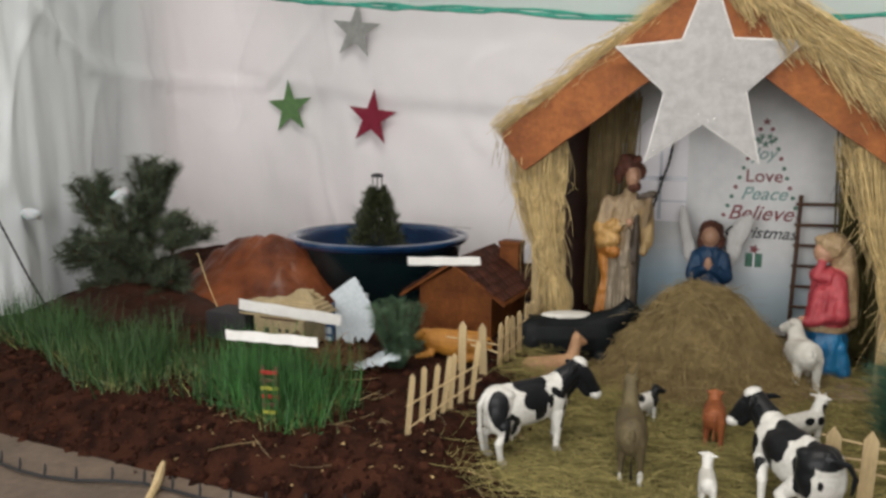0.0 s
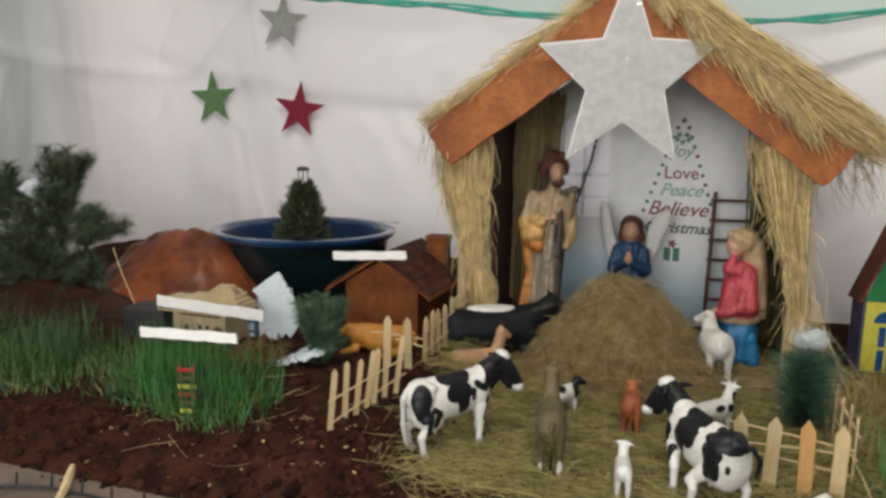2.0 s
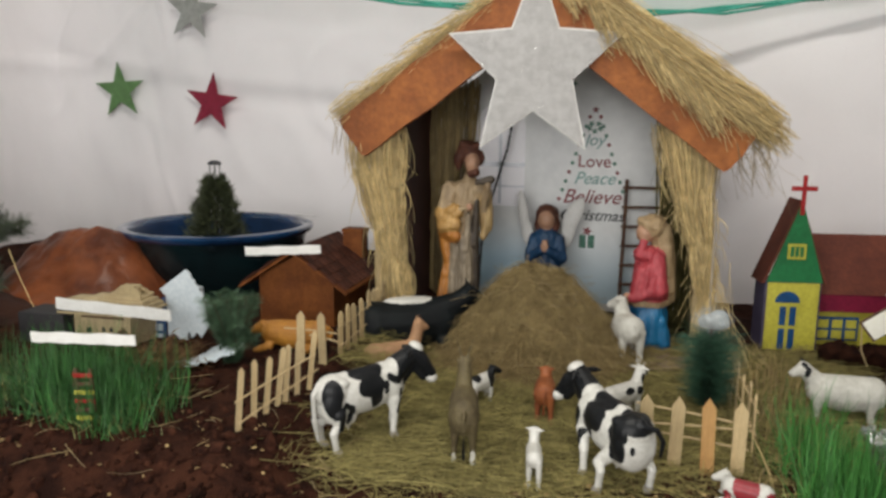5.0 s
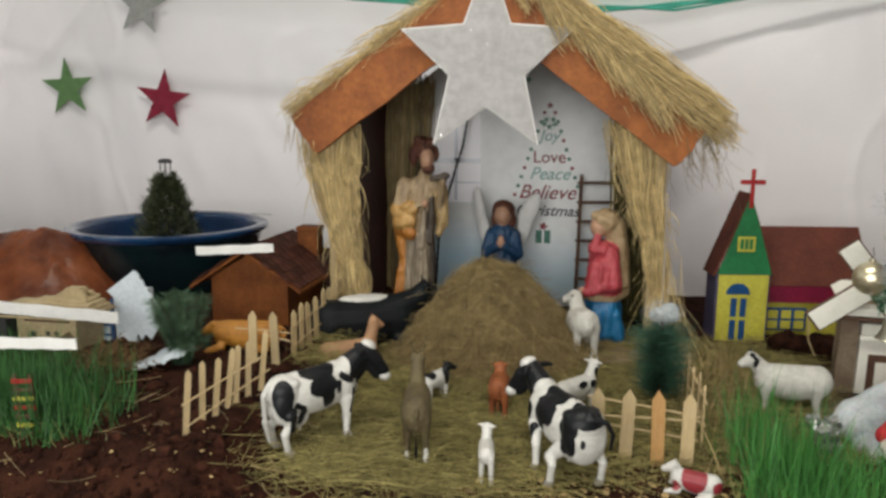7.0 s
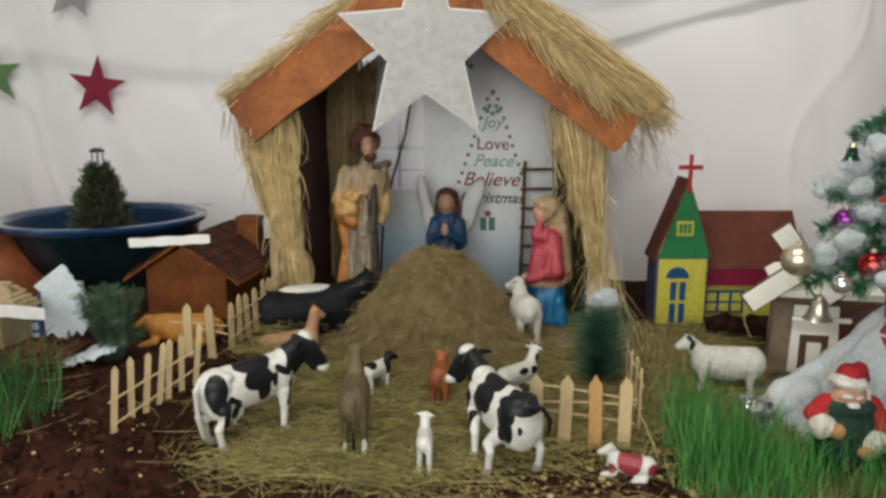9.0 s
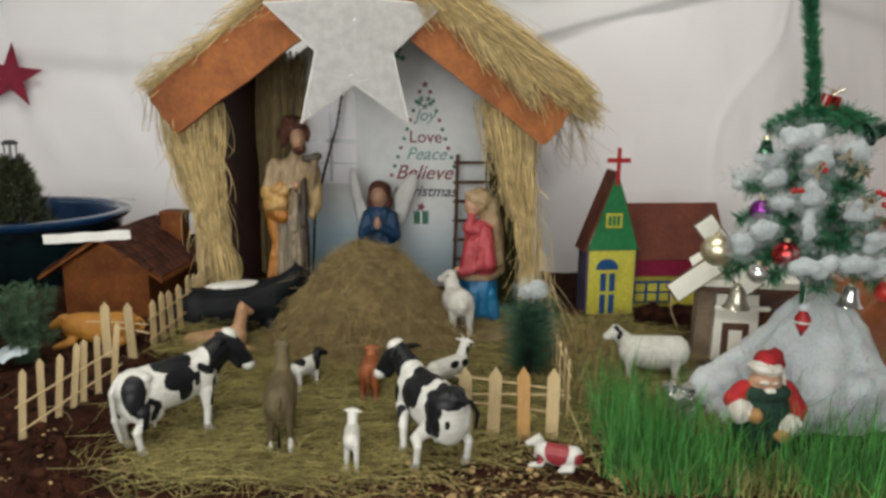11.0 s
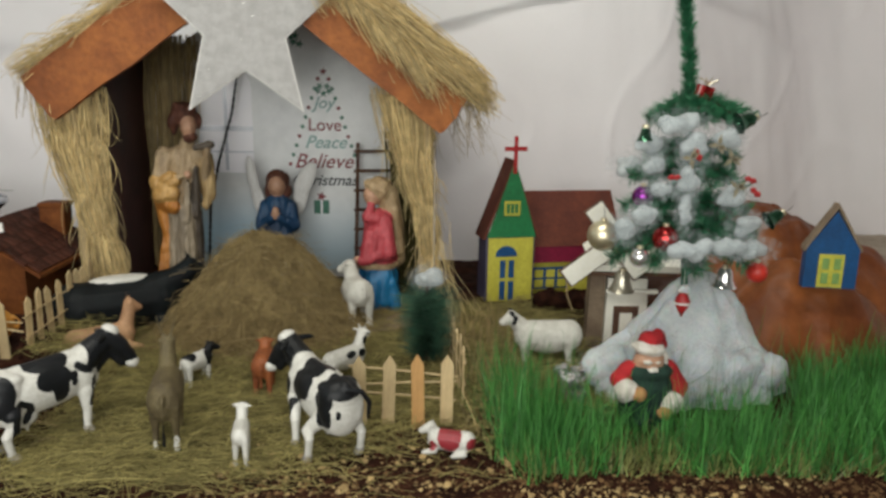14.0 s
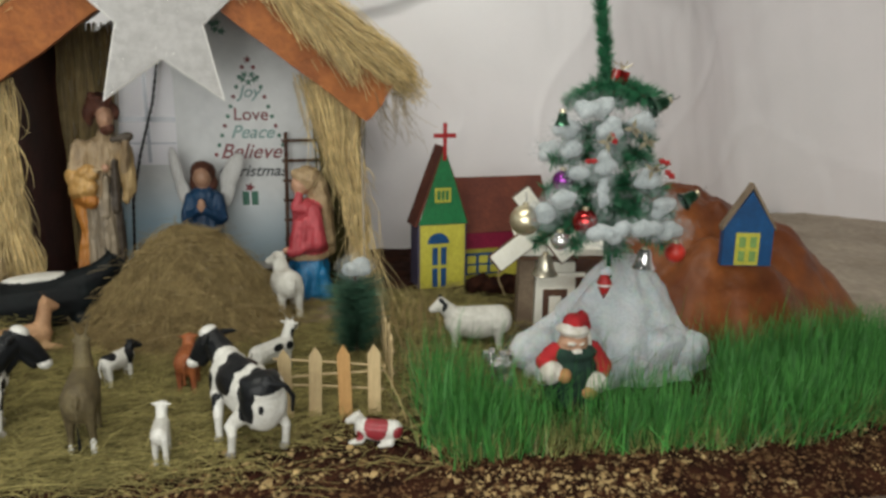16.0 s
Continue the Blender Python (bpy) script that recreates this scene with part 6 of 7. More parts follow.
part("stake", bm, METALGREY, lampo)
for k in range(4):
    bm = bmesh.new()
    a = k * math.pi / 2 + 0.5
    tube(bm, [(0.011 * math.cos(a), 0.011 * math.sin(a), 0.004), (0.011 * math.cos(a), 0.011 * math.sin(a), 0.034)], 0.0022, 6)
    part("upright", bm, METALGREY, lampo)
bm = bmesh.new()
lathe(bm, [(0, 0.034), (0.0155, 0.034), (0.016, 0.038), (0.010, 0.043), (0, 0.044)], 20)
part("cap", bm, DARKPLASTIC, lampo, "dark solar cap")

# ---- crumpled paper rocks ----
def rock(name, cx, cy, rx, ry, h, seed, label, peaks, material=None):
    """A faceted hill of crumpled painted paper."""
    bm = bmesh.new()
    n, rings = 110, 44
    rows = []
    for j in range(rings + 1):
        v = j / rings
        row = []
        for i in range(n):
            a = 2 * math.pi * i / n
            rad = 1 - v
            u, w = math.cos(a) * rad, math.sin(a) * rad
            wob = 1 + 0.14 * fbm(math.cos(a) * 1.6, math.sin(a) * 1.6, seed)
            x, y = cx + rx * u * wob, cy + ry * w * wob
            base = (1 - rad ** 3.2) ** 0.8
            z = 0.0
            for px_, py_, pr, ph in peaks:
                z = max(z, ph * math.exp(-(((x - px_) / pr) ** 2 + ((y - py_) / (pr * 0.8)) ** 2)))
            z = base * (0.30 * h + 0.75 * z)
            vor = noise.voronoi(Vector((x * 11, y * 11, seed + z * 9)))[0]
            z += base * h * (0.09 * (vor[1] - vor[0]) + 0.05 * fbm(x * 24, y * 24, seed))
            row.append(bm.verts.new((x, y, z + ground_height(cx, cy) - 0.004)))
        rows.append(row)
    for a, b in zip(rows, rows[1:]):
        for i in range(n):
            bm.faces.new((a[i], a[(i + 1) % n], b[(i + 1) % n], b[i]))
    bmesh.ops.remove_doubles(bm, verts=bm.verts, dist=0.0002)
    bmesh.ops.recalc_face_normals(bm, faces=bm.faces)
    bm.normal_update()
    for v in bm.verts:
        q = v.co
        fold = noise.ridged_multi_fractal(Vector((q.x * 6, q.y * 6, q.z * 6 + seed)), 0.9, 2.0, 3, 1.0, 2.0)
        v.co = q + v.normal * (0.007 * (fold - 1.0)) * min(1.0, max(0.0, (q.z - 0.0) / 0.03))
    ob = part(name, bm, material or ROCK, soft=50)
    return tagged(ob, label, "rock")


REDROCK = mat("reddish_crumpled_paper", (0.195, 0.058, 0.021), (0.085, 0.023, 0.010), 9, 0.38, 0.7, fine=45, spec=0.3)
rock("paper_rock", -0.965, -0.01, 0.235, 0.19, 0.15, 3.0, "reddish brown hill of crumpled painted paper beside the pot", ((-0.915, -0.01, 0.125, 0.158), (-0.975, -0.01, 0.13, 0.146), (-1.05, -0.01, 0.13, 0.118), (-1.14, 0.0, 0.12, 0.075)), REDROCK)
rock("paper_rock", -1.16, -0.20, 0.26, 0.15, 0.07, 5.0, "low dark brown hill of crumpled painted paper under the twigs", ((-1.2, -0.2, 0.14, 0.05), (-1.08, -0.2, 0.1, 0.04)), mat("dark_brown_paper", (0.038, 0.014, 0.008), (0.020, 0.0075, 0.0045), 9, 0.6, 0.9, fine=45, spec=0.2))
rock("paper_rock", 0.985, -0.12, 0.305, 0.23, 0.20, 7.0, "large orange brown hill of crumpled painted paper", ((0.96, -0.08, 0.20, 0.245), (1.10, -0.12, 0.18, 0.18), (1.17, -0.19, 0.11, 0.085), (0.96, -0.26, 0.14, 0.175)))

# ---- wooden house on the left bank ----
def gable_house(name, m, w, d, wall_h, ridge_h, wallmat, label, over=0.02, side_over=0.03, roofmat=SHINGLE, roof_th=0.006):
    h = thing(name, m, label, "model house")
    bm = bmesh.new()
    prism(bm, [(-w / 2, 0), (w / 2, 0), (w / 2, wall_h), (0, ridge_h - 0.006), (-w / 2, wall_h)], 0, d)
    part("wall", bm, wallmat, h)
    s = (ridge_h - wall_h) / (w / 2)
    for k in (-1, 1):
        bm = bmesh.new()
        x = w / 2 + side_over
        prism(bm, [(0, ridge_h), (k * x, ridge_h - s * x), (k * x, ridge_h - s * x + roof_th), (0, ridge_h + roof_th)], -over, d + over)
        part("roof", bm, roofmat, h)
    return h, s


house, s = gable_house("wooden_house", pose(-0.416, -0.110, 0.040, 0, 0, -1), 0.156, 0.21, 0.099, 0.150, BRICKY, "orange brown wooden model house with a shingle roof and chimney", 0.022, 0.034, BRICKY)
# shingles, row upon row, on both slopes
b = bmesh.new()
box(b, -0.0105, 0.0105, -0.012, 0.012, 0, 0.0028, 0.0006)
shingle = mesh_of("shingle", b, SHINGLE)
rr = random.Random(12)
for k in (-1, 1):
    ang = math.atan(s) * k
    for row in range(6):
        for c in range(11):
            o = new("shingle", shingle)
            o.parent = house
            dx = 0.008 + row * 0.0185
            o.matrix_local = pose(k * dx, -0.016 + c * 0.0225 + (0.011 if row % 2 else 0) + rr.uniform(-0.001, 0.001), 0.150 - s * dx + 0.0075, 0, 0, 0) @ pose(0, 0, 0, 0, math.degrees(math.atan(s)) * k + rr.uniform(2, 5) * k, 0) @ pose(0, 0, 0, 0, 0, rr.uniform(-4, 4))
bm = bmesh.new()
box(bm, 0.030, 0.074, 0.170, 0.208, 0.09, 0.172, 0.0015)
box(bm, 0.028, 0.076, 0.168, 0.210, 0.165, 0.174, 0.001)
part("chimney", bm, BRICKY, house)

# ---- white strips ----
def strip(name, a, b, h, label, seed, posts=()):
    """A paper strip between two lower corners, slightly wavy."""
    a, b = Vector(a), Vector(b)
    L = (b - a).length
    t = thing(name, Matrix.Translation(a) @ (b - a).to_track_quat("X", "Z").to_matrix().to_4x4(), label, "sign")
    bm = bmesh.new()
    k = 12
    lo = [(L * i / k, 0.0006 * math.sin(i * 2.1 + seed)) for i in range(k + 1)]
    hi = [(L * i / k, h + 0.0008 * math.sin(i * 1.3 + seed)) for i in range(k, -1, -1)]
    prism(bm, lo + hi, -0.0012, 0.0012)
    part("card", bm, WHITE, t)
    for p in posts:
        bm = bmesh.new()
        tube(bm, [(p, 0.003, -0.122), (p, 0.003, h * 0.9)], 0.0007, 6)
        part("post", bm, OLIVEGRASS, t, "thin green wire")
    return t


strip("paper_sign", (-0.506, -0.137, 0.184), (-0.352, -0.137, 0.196), 0.016, "plain white paper strip on the house roof", 1)
strip("paper_sign", (-0.764, -0.338, 0.112), (-0.540, -0.338, 0.105), 0.020, "plain white paper strip on the card house", 2)
strip("paper_sign", (-0.546, -0.630, 0.157), (-0.394, -0.630, 0.164), 0.0135, "plain white paper strip on sticks among the grass", 3, (0.03, 0.12))

# ---- card house with stepped roof, white gabled house, dark box ----
CREAM = mat("cream_card", (0.46, 0.365, 0.205), (0.35, 0.27, 0.15), 20, 0.7, 0.2)
CREAMLIGHT = mat("pale_cream_card", (0.86, 0.84, 0.75), (0.78, 0.76, 0.67), 16, 0.7, 0.2)
PALEBLUE = mat("pale_blue_card", (0.60, 0.66, 0.70), (0.52, 0.58, 0.62), 16, 0.7, 0.1)
BLUEPAINT = mat("blue_paint", (0.005, 0.072, 0.215), (0.004, 0.052, 0.16), 16, 0.5, 0.1)
DARKCARD = mat("dark_card", (0.022, 0.020, 0.022), None, 20, 0.7, 0.2)
ch = thing("card_house", pose(-0.665, -0.33, 0.042), "beige card house with a stepped stick roof on the bank", "model house")
bm = bmesh.new()
box(bm, -0.072, 0.040, 0, 0.09, 0, 0.070, 0.001)
part("wall", bm, CREAM, ch)
for w0, w1, y0, y1, z, h in ((-0.105, 0.074, -0.004, 0.060, 0.070, 0.005), (-0.100, 0.070, 0.0, 0.055, 0.0752, 0.007), (-0.052, 0.064, 0.004, 0.050, 0.0824, 0.007), (-0.018, 0.056, 0.010, 0.046, 0.0896, 0.0055)):
    bm = bmesh.new()
    box(bm, w0, w1, y0, y1, z, z + h, 0.0008)
    part("roof_board", bm, CREAM, ch)
# crossed sticks laid up to a small crown
rr = random.Random(41)
for k in range(5):
    hw = 0.031 - 0.0040 * k
    for y in (0.012 + 0.002 * k, 0.040 - 0.002 * k):
        bm = bmesh.new()
        box(bm, 0.024 - hw + rr.uniform(-0.004, 0.003), 0.024 + hw + rr.uniform(-0.003, 0.004), y, y + 0.006, 0.0953 + 0.0034 * k, 0.0983 + 0.0034 * k, 0.0005)
        part("roof_stick", bm, CREAM, ch)
bm = bmesh.new()
box(bm, 0.008, 0.040, 0.020, 0.038, 0.0953, 0.108, 0.001)
part("roof_core", bm, CREAM, ch)
for x0, x1, z0, z1 in ((-0.046, -0.038, 0.030, 0.038), (-0.016, -0.010, 0.033, 0.040), (0.000, 0.006, 0.034, 0.040)):
    bm = bmesh.new()
    box(bm, x0, x1, -0.002, 0.001, z0, z1)
    part("window", bm, DARKCARD, ch)
# the gap's shade is put in as a dark brown plate
bm = bmesh.new()
prism(bm, [(-0.040, 0.018), (0.036, 0.012), (0.038, 0.030), (0.026, 0.042), (0.012, 0.033), (-0.010, 0.029)], -0.0015, 0.001)
part("shaded_gap", bm, DARKWOOD, ch, "dark brown plate for the shade of a gap")
bm = bmesh.new()
box(bm, -0.100, 0.050, -0.008, -0.0045, 0.062, 0.066, 0.0008)
part("ledge", bm, CREAM, ch)
bm = bmesh.new()
box(bm, -0.055, 0.030, -0.004, 0.0, 0.057, 0.0605, 0.0008)
part("ledge", bm, DARKWOOD, ch)
wh = thing("white_house", pose(-0.575, -0.245, 0.035), "white and pale blue paper house with a ragged roof edge", "model house")
bm = bmesh.new()
prism(bm, [(-0.030, 0), (0.004, 0), (0.004, 0.095), (-0.030, 0.095)], 0, 0.06)
part("wall", bm, PALEBLUE, wh)
bm = bmesh.new()
edge = [(0.012 + 0.047 * k / 12 + (0.0035 if k % 2 else 0), 0.139 - 0.073 * k / 12) for k in range(13)]
prism(bm, [(-0.044, 0.101), (0.010, 0.140)] + edge + [(0.052, 0.040), (0.036, 0.016), (0.027, 0.026), (0.018, 0.014), (0.013, 0.026), (0.008, 0.020), (0.008, 0.0), (-0.030, 0.0), (-0.032, 0.090)], -0.006, -0.002)
part("gable_sheet", bm, PALEBLUE, wh)
bm = bmesh.new()
box(bm, -0.060, -0.032, -0.012, -0.008, 0.0, 0.046, 0.0006)
wf = part("window", bm, BLUEPAINT, wh)
for z in (0.007, 0.026):
    for x in (-0.0565, -0.0455):
        bm = bmesh.new()
        box(bm, x, x + 0.0085, -0.0145, -0.0125, z, z + 0.013)
        part("pane", bm, PALEBLUE, wf)
bm = bmesh.new()
box(bm, -0.036, -0.0315, -0.012, -0.008, 0.0465, 0.088, 0.0006)
part("corner_strip", bm, BLUEPAINT, wh, "blue painted corner strip")
# dark block for the black area left of the card house
bm = bmesh.new()
box(bm, -0.85, -0.755, -0.335, -0.27, 0.030, 0.100, 0.004)
tagged(part("dark_block", bm, DARKCARD), "plain dark block beside the card house", "box")
# pale crumpled sheet lying like a pond
bm = bmesh.new()
n = 22
g = [[bm.verts.new((-0.520 + 0.110 * i / n + 0.020 * j / n, -0.400 + 0.065 * j / n, 0)) for i in range(n + 1)] for j in range(n + 1)]
for row in g:
    for v in row:
        e = max(0.0, min(1.0, (v.co.x + 0.490) / 0.07))
        v.co.z = ground_height(v.co.x, v.co.y) + 0.004 + 0.42 * (v.co.y + 0.400) * e + 0.010 * e + 0.006 * abs(fbm(v.co.x * 40, v.co.y * 40, 6))
for j in range(n):
    for i in range(n):
        if math.hypot((i / n - 0.5) * 1.0, (j / n - 0.5) * 1.1) < 0.5 + 0.08 * fbm(i * 0.3, j * 0.3):
            bm.faces.new((g[j][i], g[j][i + 1], g[j + 1][i + 1], g[j + 1][i]))
bmesh.ops.delete(bm, geom=[v for v in bm.verts if not v.link_faces], context="VERTS")
tagged(part("paper_sheet", bm, PALEBLUE), "pale blue crumpled paper sheet lying on the soil", "paper")
# brown paper lying under the sheep
bm = bmesh.new()
n = 26
g = [[bm.verts.new((0.135 + 0.20 * i / n, -0.115 + 0.145 * j / n, 0)) for i in range(n + 1)] for j in range(n + 1)]
for row in g:
    for v in row:
        v.co.z = ground_height(v.co.x, v.co.y) + 0.007 + 0.007 * abs(fbm(v.co.x * 34, v.co.y * 34, 12.0))
for j in range(n):
    for i in range(n):
        if math.hypot(i / n - 0.5, (j / n - 0.5) * 1.1) < 0.46 + 0.07 * fbm(i * 0.3, j * 0.3, 9.0):
            bm.faces.new((g[j][i], g[j][i + 1], g[j + 1][i + 1], g[j + 1][i]))
bmesh.ops.delete(bm, geom=[v for v in bm.verts if not v.link_faces], context="VERTS")
tagged(part("paper_sheet", bm, mat("dull_brown_paper", (0.25, 0.185, 0.12), (0.18, 0.13, 0.082), 14, 0.85, 0.4)), "dull brown wrinkled paper lying on the hay under the sheep", "paper")
# small red and yellow ladder in the grass
RED = mat("red_paint", (0.42, 0.020, 0.022), (0.32, 0.012, 0.014), 20, 0.45, 0.1)
YELLOW = mat("yellow_paint", (0.56, 0.52, 0.07), (0.47, 0.43, 0.05), 18, 0.55, 0.1)
GREEN = mat("green_paint", (0.016, 0.185, 0.060), (0.012, 0.14, 0.045), 14, 0.5, 0.1)
MAGENTA = mat("magenta_paint", (0.26, 0.014, 0.05), (0.20, 0.010, 0.04), 16, 0.5, 0.1)
ROOFRED = mat("maroon_felt", (0.150, 0.038, 0.020), (0.105, 0.026, 0.015), 18, 0.8, 0.4)
PURPLE = mat("purple_grey_paint", (0.085, 0.075, 0.13), (0.06, 0.05, 0.10), 16, 0.6, 0.1)
tl = thing("toy_ladder", pose(-0.478, -0.622, 0.036, 0, -2, 8), "tiny red and yellow ladder standing in the grass", "ladder")
for x in (-0.011, 0.009):
    bm = bmesh.new()
    box(bm, x, x + 0.0045, -0.0015, 0.0015, 0, 0.088, 0.0005)
    part("rail", bm, DARKWOOD, tl)
for k in range(7):
    bm = bmesh.new()
    z = 0.008 + k * 0.0115
    box(bm, -0.012, 0.0145, -0.0035, -0.0017, z, z + 0.0055, 0.0004)
    part("rung", bm, (DARKWOOD, YELLOW, DARKWOOD, RED, YELLOW, DARKWOOD, RED)[k], tl)

# ---- church ----
church = thing("toy_church", pose(0.530, 0.122, 0.0, 0, 0, 8), "painted card church with green gable, yellow walls and red cross", "model church")
bm = bmesh.new()
prism(bm, [(-0.053, 0), (0.053, 0), (0.053, 0.138), (-0.053, 0.138)], 0, 0.058)
part("tower_wall", bm, PURPLE, church, "purple grey tower side")
bm = bmesh.new()
box(bm, -0.049, 0.049, -0.003, -0.0005, 0.001, 0.137)
part("tower_front", bm, YELLOW, church, "yellow painted tower front")
bm = bmesh.new()
prism(bm, [(-0.052, 0.1385), (0.054, 0.1385), (0.006, 0.288), (-0.001, 0.288)], -0.003, 0.0)
gab = part("gable_front", bm, GREEN, church, "green painted gable")
for k in (-1, 1):
    bm = bmesh.new()
    prism(bm, [(0.002, 0.300), (0.002 + k * 0.062, 0.134), (0.002 + k * 0.0575, 0.134), (0.002 - k * 0.0005, 0.289)], 0.0005, 0.066)
    part("tower_roof", bm, ROOFRED, church)
bm = bmesh.new()
box(bm, -0.002, 0.006, -0.006, -0.0035, 0.272, 0.348, 0.0006)
box(bm, -0.022, 0.026, -0.0062, -0.0035, 0.318, 0.327, 0.0006)
part("cross", bm, RED, church, "red cross")
bm = bmesh.new()
box(bm, -0.018, 0.016, -0.0055, -0.0032, 0.185, 0.215)
gw = part("gable_window", bm, YELLOW, church, "yellow window frame")
for x in (-0.0135, -0.0045, 0.0045):
    bm = bmesh.new()
    box(bm, x, x + 0.0065, -0.0068, -0.0057, 0.190, 0.210)
    part("pane", bm, GREEN, gw)
bm = bmesh.new()
prism(bm, [(-0.010 + 0.0235 * math.cos(math.pi * k / 12), 0.098 + 0.0225 * math.sin(math.pi * k / 12)) for k in range(13)], -0.0055, -0.0032)
part("arch_light", bm, BLUEPAINT, church, "blue arched light")
bm = bmesh.new()
box(bm, -0.0325, 0.0125, -0.0045, -0.0031, 0.0, 0.095)
door = part("church_door", bm, YELLOW, church)
for x in (-0.0235, -0.0045):
    for z0, z1 in ((0.004, 0.045), (0.052, 0.090)):
        bm = bmesh.new()
        box(bm, x, x + 0.012, -0.006, -0.0047, z0, z1)
        part("door_panel", bm, BLUEPAINT, door)
bm = bmesh.new()
box(bm, 0.056, 0.262, 0.045, 0.155, 0, 0.078)
nave = part("nave_wall", bm, YELLOW, church)
bm = bmesh.new()
prism(bm, [(0.050, 0.072), (0.274, 0.072), (0.274, 0.110), (0.050, 0.110)], 0.036, 0.043)
part("nave_fascia", bm, MAGENTA, church, "magenta band under the roof")
bm = bmesh.new()
v = [bm.verts.new(p) for p in ((0.050, 0.034, 0.108), (0.274, 0.034, 0.108), (0.268, 0.10, 0.222), (0.056, 0.10, 0.222), (0.050, 0.17, 0.108), (0.274, 0.17, 0.108))]
for q in ((0, 1, 2, 3), (3, 2, 5, 4), (0, 3, 4), (1, 5, 2), (0, 4, 5, 1)):
    bm.faces.new([v[i] for i in q])
part("nave_roof", bm, ROOFRED, church, "dark maroon nave roof")
bm = bmesh.new()
box(bm, 0.066, 0.150, 0.0405, 0.044, 0.012, 0.060)
nw = part("nave_window", bm, BLUEPAINT, church, "blue window frame")
for i in range(3):
    for j in range(2):
        bm = bmesh.new()
        box(bm, 0.071 + i * 0.027, 0.091 + i * 0.027, 0.0385, 0.0402, 0.016 + j * 0.022, 0.033 + j * 0.022)
        part("pane", bm, YELLOW, nw)
log = figurine("coir_log", [("b", (0.585 + 0.017 * k, 0.04 + 0.006 * math.sin(k * 2), 0.022), (0.021, 0.02, 0.024 + 0.004 * math.sin(k * 1.7)), (0, 0, 0), 0) for k in range(9)], [CLOD], Matrix(), "dark brown fibrous coir log lying before the church", "log", 0.003, 2)
for v in log.data.vertices:
    v.co += 0.006 * fbm(v.co.x * 50, v.co.y * 50, v.co.z * 50) * Vector((0.5, -1, 1))
bm = bmesh.new()
tube(bm, [(0.640, 0.012, 0.012), (0.628, 0.016, 0.04), (0.626, 0.02, 0.085)], 0.0012, 5)
tagged(part("twig", bm, PINEWOOD), "thin pale twig leaning on the log", "twig")

# ---- card windmill ----
ROOFGREY = mat("grey_brown_card", (0.24, 0.18, 0.12), (0.17, 0.12, 0.08), 24, 0.8, 0.3)
wm = thing("toy_windmill", pose(0.67, -0.145, 0.0, 0, 0, -4), "cream card windmill with broad white vanes", "model windmill")
bm = bmesh.new()
prism(bm, [(-0.0155, 0), (0.062, 0), (0.056, 0.118), (-0.013, 0.118)], 0, 0.07)
part("tower", bm, CREAMLIGHT, wm)
bm = bmesh.new()
prism(bm, [(-0.046, 0), (-0.0165, 0), (-0.0165, 0.121), (-0.044, 0.121)], 0.004, 0.03)
part("post", bm, ROOFGREY, wm, "dull brown post")
bm = bmesh.new()
box(bm, -0.018, 0.074, -0.010, -0.0005, 0.092, 0.100, 0.003)
part("ledge", bm, CREAMLIGHT, wm, "rounded white ledge under the roof")
bm = bmesh.new()
prism(bm, [(-0.045, 0.136), (0.112, 0.134), (0.114, 0.138), (0.112, 0.146), (-0.030, 0.148)], -0.022, 0.085)
o = part("roof_board", bm, CREAMLIGHT, wm)
o.matrix_local = pose(0, -0.022, 0.136, 14, 0, 0) @ pose(0, 0.022, -0.136)
bm = bmesh.new()
box(bm, -0.048, 0.100, -0.0205, 0.07, 0.1275, 0.1335, 0.001)
part("eave", bm, DARKWOOD, wm, "brown underside board")
bm = bmesh.new()
box(bm, -0.001, 0.043, -0.003, 0.0, 0.0, 0.068)
d = part("door_frame", bm, DARKWOOD, wm, "brown door frame")
bm = bmesh.new()
box(bm, 0.010, 0.032, -0.0045, -0.0033, 0.0, 0.056)
part("door", bm, CREAMLIGHT, d, "white door")
for ang, reach in ((38, 0.09), (128, 0.074), (218, 0.108), (308, 0.072)):
    bm = bmesh.new()
    box(bm, 0.018, reach, -0.0015, 0.0015, -0.016, 0.016, 0.0008)
    o = part("vane", bm, CREAMLIGHT, wm)
    o.matrix_local = pose(-0.008, -0.028, 0.190, 0, -ang, 0)
    bm = bmesh.new()
    box(bm, 0.020, reach + 0.003, 0.0017, 0.0055, -0.0185, 0.0185, 0.0008)
    part("vane_back", bm, DARKWOOD, o, "brown board edge")
bm = bmesh.new()
lathe(bm, [(0, 0), (0.014, 0), (0.014, 0.03), (0, 0.03)], 20, pose(-0.008, 0.0, 0.190, 90, 0, 0))
part("hub", bm, CREAM, wm)
bm = bmesh.new()
box(bm, -0.022, 0.006, -0.004, 0.05, 0.145, 0.205, 0.002)
part("cap", bm, CREAM, wm)

# ---- blue house on the rock ----
PALEGREEN = mat("pale_green_paint", (0.22, 0.36, 0.10), (0.17, 0.29, 0.08), 18, 0.5, 0.1)
bh, s = gable_house("blue_house", pose(0.951, -0.315, 0.146, 0, 0, -12), 0.078, 0.016, 0.062, 0.126, BLUEPAINT, "small flat blue card house with a yellow window on the rock", 0.001, 0.003, ROOFGREY, 0.007)
bm = bmesh.new()
box(bm, -0.020, 0.017, -0.0035, -0.001, 0.002, 0.054)
w = part("window", bm, YELLOW, bh, "yellow window")
